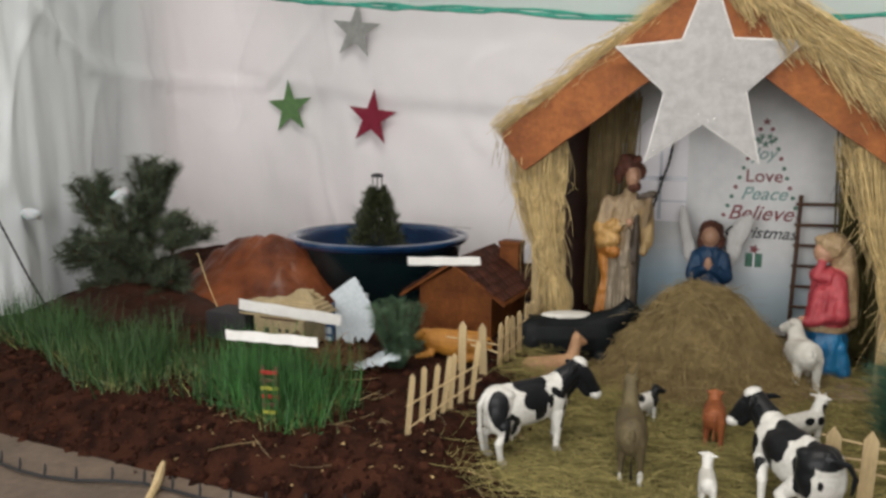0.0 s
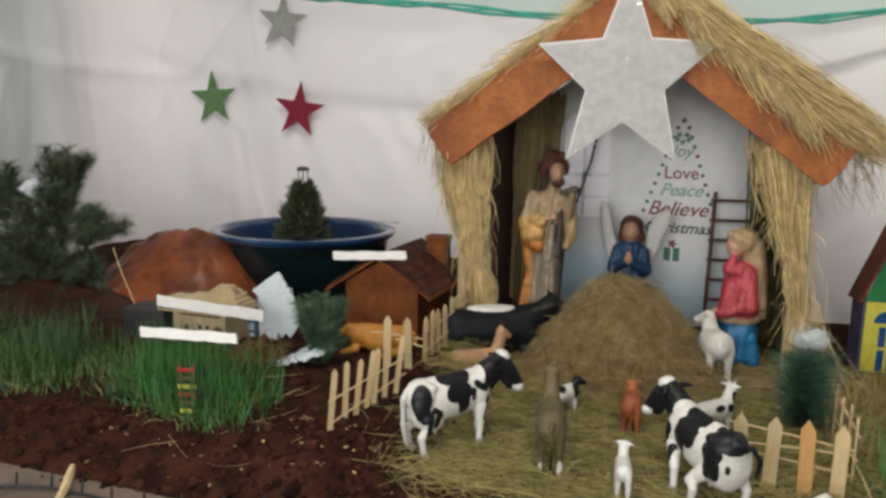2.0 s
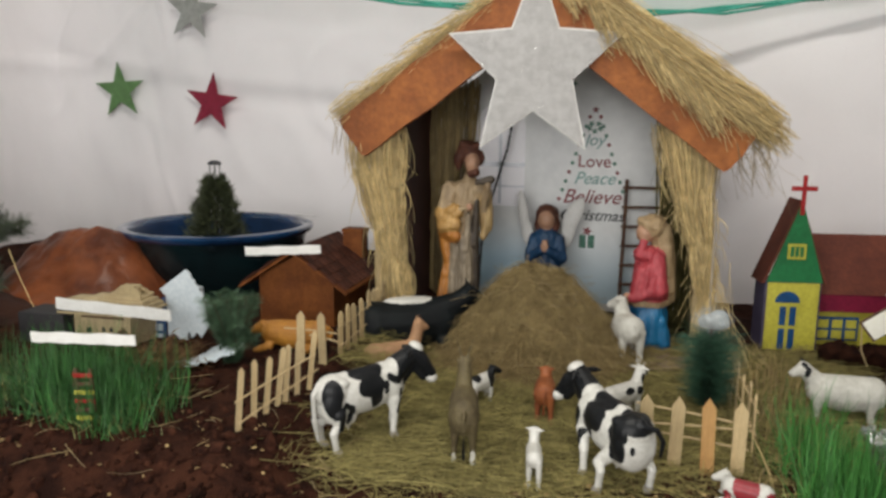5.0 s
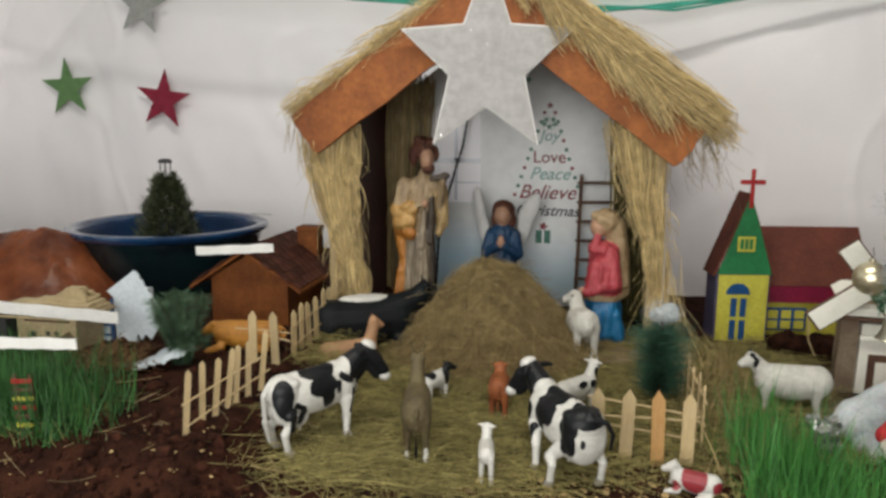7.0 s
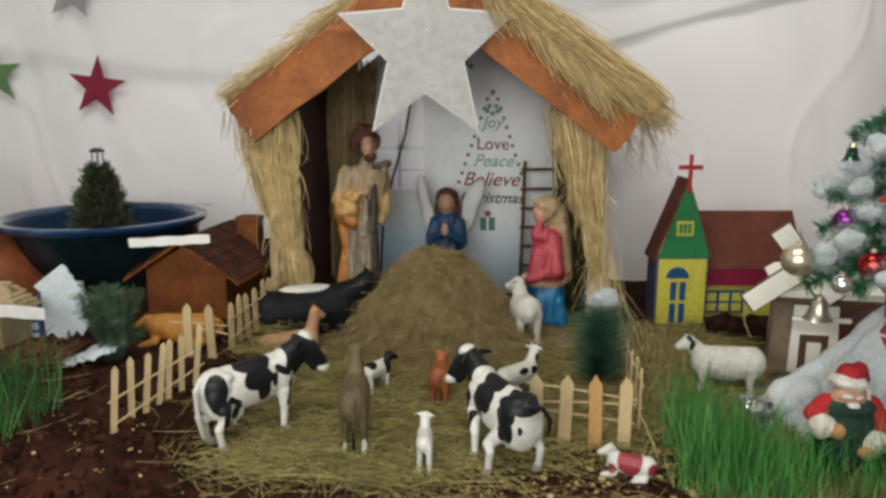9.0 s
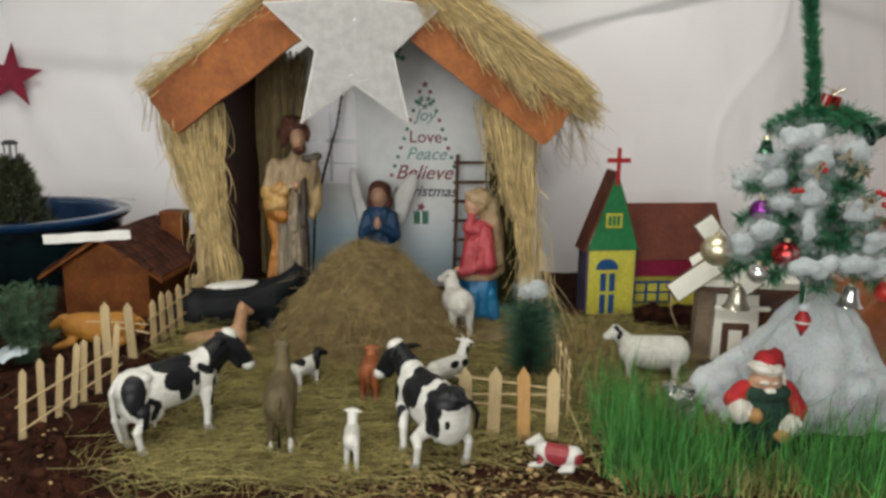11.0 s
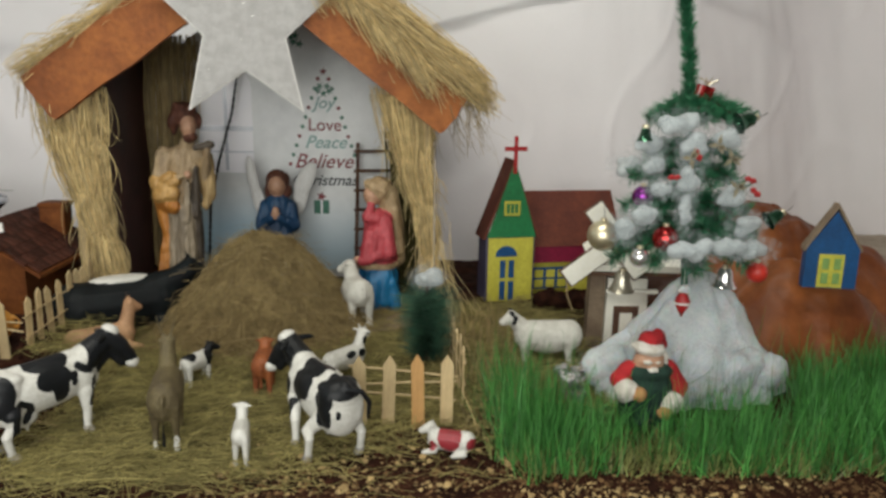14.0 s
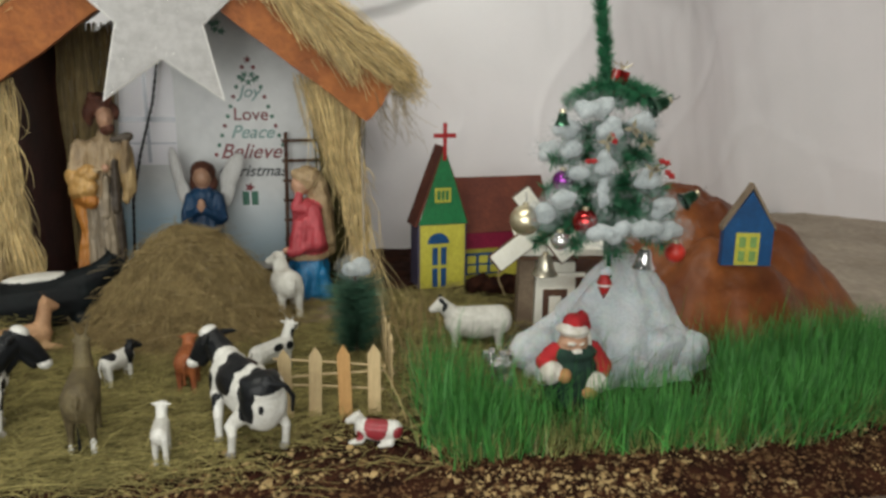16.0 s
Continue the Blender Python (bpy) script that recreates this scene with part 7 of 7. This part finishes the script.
for x in (-0.015, 0.002):
    for z in (0.008, 0.031):
        bm = bmesh.new()
        box(bm, x, x + 0.010, -0.005, -0.0037, z, z + 0.017)
        part("pane", bm, PALEGREEN, w)

# ---- Christmas tree ----
TX, TY = 0.662, -0.430
tree = thing("christmas_tree", pose(TX, TY, 0.0), "artificial green tinsel tree dressed with cotton and baubles", "christmas tree")
bm = bmesh.new()
tube(bm, [(0.055, 0.10, 0.0), (0.050, 0.09, 0.12), (0.022, 0.045, 0.20), (0, 0, 0.30), (-0.016, 0, 0.48), (-0.036, 0, 0.60), (-0.050, 0, 0.70)], [0.006, 0.006, 0.005, 0.004, 0.003, 0.002, 0.002], 8)
part("trunk", bm, TINSEL, tree, "green wrapped stem")
stalk = [(-0.008, 0, 0.41), (-0.016, 0, 0.48), (-0.036, 0, 0.60), (-0.050, 0, 0.70)]
needles("tinsel_stalk", [stalk], 0.0115, 16000, TINSEL, 101, tree, 0.6, 0.0008)
rr = random.Random(14)
br = []
for z, R, n in ((0.420, 0.070, 11), (0.410, 0.060, 7), (0.366, 0.066, 8), (0.335, 0.076, 9), (0.296, 0.084, 11), (0.262, 0.094, 12), (0.238, 0.098, 13)):
    for k in range(n):
        a = 2 * math.pi * k / n + rr.uniform(-0.25, 0.25)
        rad = R * rr.uniform(0.8, 1.05)
        c, s_ = math.cos(a), math.sin(a)
        br.append([(0, 0, z), (c * rad * 0.5, s_ * rad * 0.5 * 0.85, z + 0.006), (c * rad, s_ * rad * 0.85, z - 0.014 * rr.uniform(0, 1.5))])
bm = bmesh.new()
for b in br:
    tube(bm, b, [0.0018, 0.0014, 0.001], 5)
part("branch", bm, BARK, tree)
needles("tinsel", br, 0.0140, 5400, TINSEL, 102, tree, 0.5, 0.0008)
# cotton lying on the boughs
spots = ((-0.047, -0.066, 0.402, 0.036, 0.016, 0.019), (-0.030, -0.072, 0.372, 0.022, 0.014, 0.026), (-0.037, -0.078, 0.340, 0.016, 0.012, 0.024), (-0.040, -0.082, 0.306, 0.010, 0.009, 0.030), (-0.080, -0.060, 0.380, 0.019, 0.014, 0.016), (-0.078, -0.064, 0.356, 0.014, 0.012, 0.014),
         (-0.064, -0.066, 0.326, 0.019, 0.011, 0.011), (0.016, -0.060, 0.388, 0.020, 0.014, 0.017), (0.024, -0.070, 0.319, 0.020, 0.015, 0.019), (-0.087, -0.068, 0.294, 0.020, 0.015, 0.016), (-0.105, -0.060, 0.274, 0.018, 0.014, 0.018), (-0.032, -0.088, 0.256, 0.036, 0.016, 0.020),
         (0.020, -0.086, 0.258, 0.030, 0.015, 0.014), (0.054, -0.076, 0.254, 0.030, 0.015, 0.014), (0.042, -0.074, 0.283, 0.024, 0.014, 0.017), (0.05, 0.06, 0.28, 0.05, 0.03, 0.02), (-0.05, 0.06, 0.34, 0.04, 0.03, 0.02))
for k, sp in enumerate(spots):
    c = (sp[0], sp[1], sp[2] - 0.004)
    cotton("cotton_tuft", c, tuple(0.95 * v for v in sp[3:]), 110 + k, tree, "greyish white cotton tuft", 14, THINCOTTON)
    cotton_fuzz("cotton_fuzz", c, tuple(1.0 * v for v in sp[3:]), 420, 140 + k, tree)

# cotton snow heap at the foot of the tree
bm = bmesh.new()
n, m_ = 60, 26
rows = []
for j in range(m_ + 1):
    v = j / m_
    rad = 0.127 * (1 - v) ** 0.80 + 0.012
    row = []
    for i in range(n):
        a = 2 * math.pi * i / n
        q = rad * (1 + 0.22 * fbm(math.cos(a) * 2.4, math.sin(a) * 2.4, 1 + v * 1.6) + 0.10 * fbm(math.cos(a) * 5, math.sin(a) * 5, v * 2.6))
        z = 0.180 * v * (1 + 0.05 * fbm(math.cos(a) * 3, math.sin(a) * 3, v * 5 + 8)) - 0.004
        row.append(bm.verts.new((0.718 + 1.12 * q * math.cos(a) + 0.016 * v, -0.335 + q * 0.62 * math.sin(a), z)))
    rows.append(row)
for a, b in zip(rows, rows[1:]):
    for i in range(n):
        bm.faces.new((a[i], a[(i + 1) % n], b[(i + 1) % n], b[i]))
bm.faces.new(rows[-1])
heap = tagged(part("cotton_hill", bm, COTTON, soft=180), "white cotton wool heaped like a snow hill", "cotton heap")
for k, (c, rd) in enumerate((((0.605, -0.345, 0.026), (0.062, 0.042, 0.044)), ((0.66, -0.37, 0.05), (0.050, 0.034, 0.048)), ((0.815, -0.365, 0.022), (0.056, 0.040, 0.040)), ((0.715, -0.405, 0.016), (0.070, 0.030, 0.034)), ((0.775, -0.385, 0.040), (0.044, 0.032, 0.042)), ((0.735, -0.335, 0.165), (0.022, 0.018, 0.015)))):
    cotton("cotton_tuft", c, rd, 170 + k, heap)
    cotton_fuzz("cotton_fuzz", c, rd, 500, 180 + k, heap)

# ---- ornaments ----
def shiny(name, c, rough=0.12):
    return mat(name, c, tuple(v * 0.85 for v in c), 30, rough, 0.02, metal=0.85, coat=0.3)


GOLD, SILVER, REDSHINE, PURPLESHINE, GREENSHINE = shiny("gold_shine", (0.74, 0.66, 0.46), 0.32), shiny("silver_shine", (0.72, 0.72, 0.72)), shiny("red_shine", (0.45, 0.02, 0.02)), shiny("purple_shine", (0.22, 0.02, 0.26)), shiny("green_shine", (0.03, 0.11, 0.06))
REDMATT = mat("red_satin", (0.55, 0.035, 0.022), None, 30, 0.45, 0.05)


PEWTER = shiny("dull_pewter", (0.42, 0.39, 0.31), 0.3)


def hanger(ob, z, ln=0.014):
    bm = bmesh.new()
    lathe(bm, [(0, z), (0.0042, z), (0.0042, z + 0.004), (0, z + 0.0045)], 12)
    part("cap", bm, GOLD, ob)
    bm = bmesh.new()
    tube(bm, [(0, 0, z + 0.004), (0.001, 0, z + 0.004 + ln * 0.5), (0, 0.003, z + 0.004 + ln)], 0.0005, 5)
    part("loop", bm, WIRE, ob)


def bauble(x, y, z, r_, material, label):
    ob = thing("bauble", pose(x, y, z), label, "bauble", group="tree ornaments")
    bm = bmesh.new()
    bmesh.ops.create_uvsphere(bm, u_segments=28, v_segments=18, radius=r_)
    part("globe", bm, material, ob)
    hanger(ob, r_ - 0.001)


def bell(x, y, z, h, material, label, tilt=0):
    ob = thing("bell", pose(x, y, z, 0, tilt, 0), label, "bell", group="tree ornaments")
    bm = bmesh.new()
    lathe(bm, [(0.0, h), (h * 0.22, h * 0.97), (h * 0.36, h * 0.80), (h * 0.40, h * 0.45), (h * 0.50, h * 0.18), (h * 0.64, 0.0), (h * 0.60, 0.0), (h * 0.44, h * 0.2), (0, h * 0.7)], 24)
    part("shell", bm, material, ob)
    bm = bmesh.new()
    ball(bm, (0, 0, h * 0.02), h * 0.16)
    part("clapper", bm, material, ob)
    hanger(ob, h - 0.001)


bauble(0.592, -0.450, 0.306, 0.0142, PURPLESHINE, "shiny purple bauble hung on the tinsel tree")
bauble(0.610, -0.490, 0.259, 0.0165, REDSHINE, "shiny red glass bauble hung on the tinsel tree")
bauble(0.546, -0.440, 0.253, 0.0205, GOLD, "large pale gold bauble hung on the tinsel tree")
bauble(0.577, -0.494, 0.236, 0.0120, SILVER, "small silver bauble hung on the tinsel tree")
bauble(0.762, -0.440, 0.203, 0.0140, REDMATT, "satin red bauble hung on the tinsel tree")
bell(0.705, -0.465, 0.190, 0.026, SILVER, "silver bell hung on the tinsel tree")
bell(0.684, -0.500, 0.402, 0.022, GREENSHINE, "dark green shiny bell hung on the tinsel tree", 70)
bell(0.735, -0.500, 0.284, 0.020, GREENSHINE, "dark green shiny bell hung on the tinsel tree", 60)
bell(0.576, -0.440, 0.178, 0.028, PEWTER, "dull grey gold bell hung on the tinsel tree")
bell(0.572, -0.495, 0.380, 0.016, GREENSHINE, "small dark green bell hung on the tinsel tree")
gift = thing("gift_box", pose(0.661, -0.449, 0.4385, 10, 12, 20) @ Matrix.Scale(0.68, 4), "tiny shiny red gift box hung at the tree top", "ornament", group="tree ornaments")
bm = bmesh.new()
box(bm, -0.012, 0.012, -0.012, 0.012, -0.012, 0.012, 0.0015)
part("box", bm, REDSHINE, gift)
bm = bmesh.new()
box(bm, -0.0125, 0.0125, -0.002, 0.002, -0.0125, 0.0125)
part("ribbon", bm, SILVER, gift)
bm = bmesh.new()
rr = random.Random(2)
for k in range(10):
    a = rr.uniform(0, 6.28)
    tube(bm, [(0, 0, 0.012), (0.008 * math.cos(a), 0.006 * math.sin(a), 0.020), (0.020 * math.cos(a), 0.012 * math.sin(a), 0.018 + rr.uniform(0, 0.012))], 0.0008, 5)
part("bow", bm, GOLD, gift)
for k, (x, z) in enumerate(((0.602, 0.339), (0.696, 0.337), (0.704, 0.322), (0.628, 0.366))):
    b = thing("red_bow", pose(x, -0.520, z, 0, 20 * k, 0), "tiny red ribbon bow tied on the tree", "bow", group="tree bows")
    for sgn in (-1, 1):
        bm = bmesh.new()
        tube(bm, [(0, 0, 0), (sgn * 0.004, -0.001, 0.002), (sgn * 0.007, 0, 0.0), (sgn * 0.004, 0.001, -0.002), (0, 0, 0)], 0.0019, 6)
        part("loop", bm, RED, b)
for k, (x, z) in enumerate(((0.650, 0.378), (0.668, 0.362), (0.678, 0.328), (0.618, 0.362))):
    b = thing("gold_leaf", pose(x, -0.526, z, 0, 30 + 25 * k, 0) @ Matrix.Diagonal((1.05, 1, 0.95, 1)), "small gold foil leaf sprig on the tree", "ornament", group="tree sprigs")
    for j in range(4):
        bm = bmesh.new()
        a = j * 1.9 + k
        prism(bm, [(0, 0), (0.004 * math.cos(a) - 0.003 * math.sin(a), 0.004 * math.sin(a) + 0.003 * math.cos(a)), (0.013 * math.cos(a), 0.013 * math.sin(a)), (0.004 * math.cos(a) + 0.003 * math.sin(a), 0.004 * math.sin(a) - 0.003 * math.cos(a))], -0.0004, 0.0004)
        part("leaf", bm, GOLD, b)
# red diamond figure on a thread
orn = thing("hanging_ornament", pose(0.655, -0.455, 0.166), "small red and white hanging felt ornament", "ornament")
bm = bmesh.new()
lathe(bm, [(0, -0.021), (0.006, -0.010), (0.0105, 0.0), (0.009, 0.006), (0.004, 0.014), (0, 0.014)], 16)
part("body", bm, RED, orn)
bm = bmesh.new()
lathe(bm, [(0.0102, -0.002), (0.0112, -0.0005), (0.0102, 0.001)], 16)
part("band", bm, WHITE, orn)
cotton("fluff", (0.001, 0, 0.018), (0.011, 0.009, 0.008), 201, orn)
bm = bmesh.new()
tube(bm, [(0, 0, 0.02), (0, 0, 0.065)], 0.0006, 5)
part("thread", bm, WHITE, orn)

# ---- stuffed figurine with a red hat ----
DKGREEN = mat("dark_green_felt", (0.010, 0.040, 0.026), (0.006, 0.024, 0.016), 40, 0.9, 0.6)
FELTRED = mat("red_felt", (0.40, 0.016, 0.020), (0.30, 0.010, 0.014), 40, 0.9, 0.5)
FELTWHITE = mat("white_felt", (0.74, 0.71, 0.66), (0.62, 0.58, 0.50), 50, 0.95, 0.8)
HANDTAN = mat("tan_felt", (0.46, 0.25, 0.10), (0.36, 0.18, 0.07), 40, 0.9, 0.5)
figurine("stuffed_figurine", [
    ("c", (0, 0, 0.012), (0, 0, 0.066), 0.037, 0.030, 0), ("b", (0, -0.006, 0.050), (0.039, 0.030, 0.040), (0, 0, 0), 0), ("b", (0, -0.008, 0.078), (0.037, 0.026, 0.015), (0, 0, 0), 0),
    ("c", (-0.014, -0.018, 0.020), (-0.016, -0.030, 0.006), 0.015, 0.014, 0), ("c", (0.016, -0.018, 0.020), (0.022, -0.030, 0.006), 0.015, 0.014, 0),
    ("b", (-0.002, -0.010, 0.096), (0.0235, 0.019, 0.0145), (0, 0, 0), 3), ("b", (-0.012, -0.0265, 0.0985), (0.0065, 0.004, 0.0022), (0, 0, 0), 2), ("b", (0.004, -0.0275, 0.0975), (0.005, 0.004, 0.0020), (0, 0, 0), 2), ("b", (-0.003, -0.027, 0.0865), (0.009, 0.005, 0.0028), (0, 0, 0), 2),
    ("b", (-0.002, -0.006, 0.1135), (0.0265, 0.024, 0.0095), (0, 6, 0), 2), ("c", (0.002, 0, 0.120), (0.016, 0.002, 0.127), 0.018, 0.012, 1), ("c", (0.016, 0.002, 0.127), (0.025, 0.002, 0.114), 0.011, 0.007, 1), ("b", (0.024, -0.006, 0.097), (0.006, 0.010, 0.014), (0, 0, 0), 2),
    ("c", (-0.030, -0.004, 0.082), (-0.047, -0.012, 0.068), 0.012, 0.014, 1), ("b", (-0.043, -0.024, 0.055), (0.018, 0.016, 0.018), (0, 0, 0), 2), ("b", (-0.026, -0.037, 0.053), (0.0105, 0.009, 0.011), (0, 0, 0), 4),
    ("c", (0.034, -0.004, 0.080), (0.050, -0.010, 0.052), 0.013, 0.015, 1), ("c", (0.050, -0.010, 0.052), (0.046, -0.016, 0.042), 0.014, 0.012, 1), ("b", (0.030, -0.030, 0.034), (0.018, 0.016, 0.017), (0, 20, 0), 2), ("b", (0.015, -0.040, 0.022), (0.011, 0.009, 0.009), (0, 0, 0), 4)],
    [DKGREEN, FELTRED, FELTWHITE, SKIN, HANDTAN], pose(0.611, -0.460, 0.006, 0, 0, 6), "stuffed felt figurine in dark green with red hat and sleeves", "figurine", voxel=0.0019, smoothing=3, scale=0.89, folds=0.0022, plain=(3, 4))
bm = bmesh.new()
rr = random.Random(31)
for c, q in (((0.528, -0.395, 0.026), 0.017), ((0.541, -0.388, 0.042), 0.012), ((0.516, -0.388, 0.044), 0.010), ((0.534, -0.40, 0.012), 0.016)):
    for v in ball(bm, c, q, None, 0, 2):
        v.co += Vector((rr.gauss(0, 0.0022), rr.gauss(0, 0.0022), rr.gauss(0, 0.0022)))
tagged(part("foil_lump", bm, SILVER, soft=5), "crumpled silver foil lump half hidden in the grass", "foil")

# ---- green net along the top, wall stars, cords ----
def alpha_net():
    nt = NET.node_tree
    bs = nt.nodes["Principled BSDF"]
    bs.inputs["Alpha"].default_value = 0.24


alpha_net()
low = [(-1.36, 0.850), (-1.0, 0.797), (-0.75, 0.770), (-0.5, 0.750), (-0.21, 0.712), (0.1, 0.690), (0.4, 0.690), (0.667, 0.720), (1.0, 0.775), (1.3, 0.84)]
bm = bmesh.new()
cols = []
for k in range(len(low) - 1):
    for t in range(14):
        f = t / 14
        x = low[k][0] + (low[k + 1][0] - low[k][0]) * f
        z = low[k][1] + (low[k + 1][1] - low[k][1]) * f
        cols.append([bm.verts.new((x, 0.405 - 0.02 * v + 0.008 * fbm(x * 9, v * 3, 4), z + 0.45 * v + 0.006 * fbm(x * 5, v, 2))) for v in [j / 12 for j in range(13)]])
for a, b in zip(cols, cols[1:]):
    for j in range(12):
        bm.faces.new((a[j], b[j], b[j + 1], a[j + 1]))
net = tagged(part("green_net", bm, NET, soft=80), "sheer green net swag draped along the top of the cloth", "net")
for q in range(3):
    bm = bmesh.new()
    tube(bm, [(low[k][0] + (low[k + 1][0] - low[k][0]) * f, 0.400 + 0.003 * q, low[k][1] + (low[k + 1][1] - low[k][1]) * f + 0.004 * q + 0.004 * math.sin(7 * k + q * 2 + f * 5)) for k in range(len(low) - 1) for f in (0, 0.25, 0.5, 0.75)], [0.0022 + 0.0025 * abs(math.sin(i * 0.37 + q)) for i in range(4 * (len(low) - 1))], 8)
    part("hem", bm, NETEDGE, net, "gathered darker green hem")

SILVERGLIT = mat("grey_glitter", (0.52, 0.53, 0.51), (0.42, 0.43, 0.41), 60, 0.5, 0.9, fine=900, metal=0.2)
GREENGLIT = mat("green_glitter", (0.15, 0.31, 0.11), (0.11, 0.24, 0.08), 60, 0.5, 0.9, fine=900)
REDGLIT = mat("crimson_glitter", (0.34, 0.012, 0.050), (0.25, 0.008, 0.035), 60, 0.5, 0.9, fine=900)
for mt, x, z, rad, turn, lab in ((SILVERGLIT, -1.105, 0.768, 0.092, 0.12, "grey glitter paper star pinned to the cloth"), (GREENGLIT, -1.370, 0.528, 0.092, -0.05, "green glitter paper star pinned to the cloth"), (REDGLIT, -1.049, 0.492, 0.093, 0.12, "crimson glitter paper star pinned to the cloth")):
    bm = bmesh.new()
    prism(bm, star_outline(rad, 0.38, turn), -0.0012, 0.0012, pose(x, 0.690, z))
    tagged(part("paper_star", bm, mt), lab, "star", group="wall stars")


def cord(name, pts, rad, material, label, twist=True):
    bm = bmesh.new()
    P = [Vector(p) for p in pts]
    fine = []
    for a, b in zip(P, P[1:]):
        n = max(2, int((b - a).length / 0.004))
        fine += [a.lerp(b, k / n) for k in range(n)]
    fine.append(P[-1])
    for ph in (0, math.pi):
        off = [p + Vector((math.cos(i * 0.8 + ph), 0.3 * math.sin(i * 0.8 + ph), math.sin(i * 0.8 + ph) * 0.5)) * rad * 0.6 for i, p in enumerate(fine)]
        tube(bm, off, rad * 0.7, 5)
    return tagged(part(name, bm, material), label, "cord")


cord("light_cable", [(-0.050, 0.31, 0.60), (-0.052, 0.305, 0.47), (-0.066, 0.295, 0.38), (-0.098, 0.29, 0.27), (-0.12, 0.29, 0.17), (-0.13, 0.29, 0.0)], 0.0026, WIRE, "dark twisted light cable hanging in front of the poster")
cord("light_cable", [(-1.345, -0.46, 0.36), (-1.305, -0.42, 0.257), (-1.279, -0.412, 0.200), (-1.253, -0.405, 0.145), (-1.207, -0.384, 0.046)], 0.0026, WIRE, "dark twisted light cable hanging down the cloth")
cord("jute_string", [(-0.987, -0.20, 0.183), (-0.966, -0.20, 0.125), (-0.935, -0.205, 0.070)], 0.0009, STRAW_PALE, "thin pale jute string hanging over the paper hill")
bm = bmesh.new()
pts = [(-1.3 + 0.045 * k, -0.790 + 0.011 * math.sin(k * 0.9) + 0.20 * max(0.0, 0.045 * k - 0.62), -0.008 + 0.0015 * math.sin(k * 0.9) ** 2) for k in range(24)]
tube(bm, pts, 0.0022, 6)
garland = tagged(part("light_string", bm, WIRE), "dark light string lying along the cement kerb", "light string")
for k in range(1, 23, 1):
    bm = bmesh.new()
    p = Vector(pts[k])
    tube(bm, [p, p + Vector((0.001, 0.001, 0.010)), p + Vector((0.0, 0.002, 0.018))], [0.0015, 0.0018, 0.001], 6)
    part("bulb", bm, WIRE, garland)
bm = bmesh.new()
tube(bm, [(-0.546, -0.785, -0.009), (-0.558, -0.760, -0.004), (-0.572, -0.738, 0.002), (-0.583, -0.722, 0.005)], [0.0045, 0.0058, 0.0055, 0.0035], 8)
tagged(part("pale_stick", bm, PINEWOOD), "short pale peeled stick leaning on the kerb", "stick")
# added fixture for the unseen front light, then the tube lamp over the bed
panel = thing("added_panel_light", pose(-0.13, -2.01, 0.625), "added panel light before the crib, its real source unseen", "lamp")
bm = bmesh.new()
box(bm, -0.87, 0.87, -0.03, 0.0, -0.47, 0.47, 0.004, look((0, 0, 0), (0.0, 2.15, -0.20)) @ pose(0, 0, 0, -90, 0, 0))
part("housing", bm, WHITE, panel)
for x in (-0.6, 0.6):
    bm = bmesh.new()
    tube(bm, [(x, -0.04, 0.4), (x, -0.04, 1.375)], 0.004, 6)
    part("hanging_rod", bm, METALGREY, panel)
tube_lamp = thing("tube_light", pose(0.0, -0.95, 1.9), "plain tube light fixed below the ceiling", "lamp")
bm = bmesh.new()
box(bm, -0.68, 0.68, -0.03, 0.03, 0.04, 0.10, 0.004)
part("housing", bm, WHITE, tube_lamp)
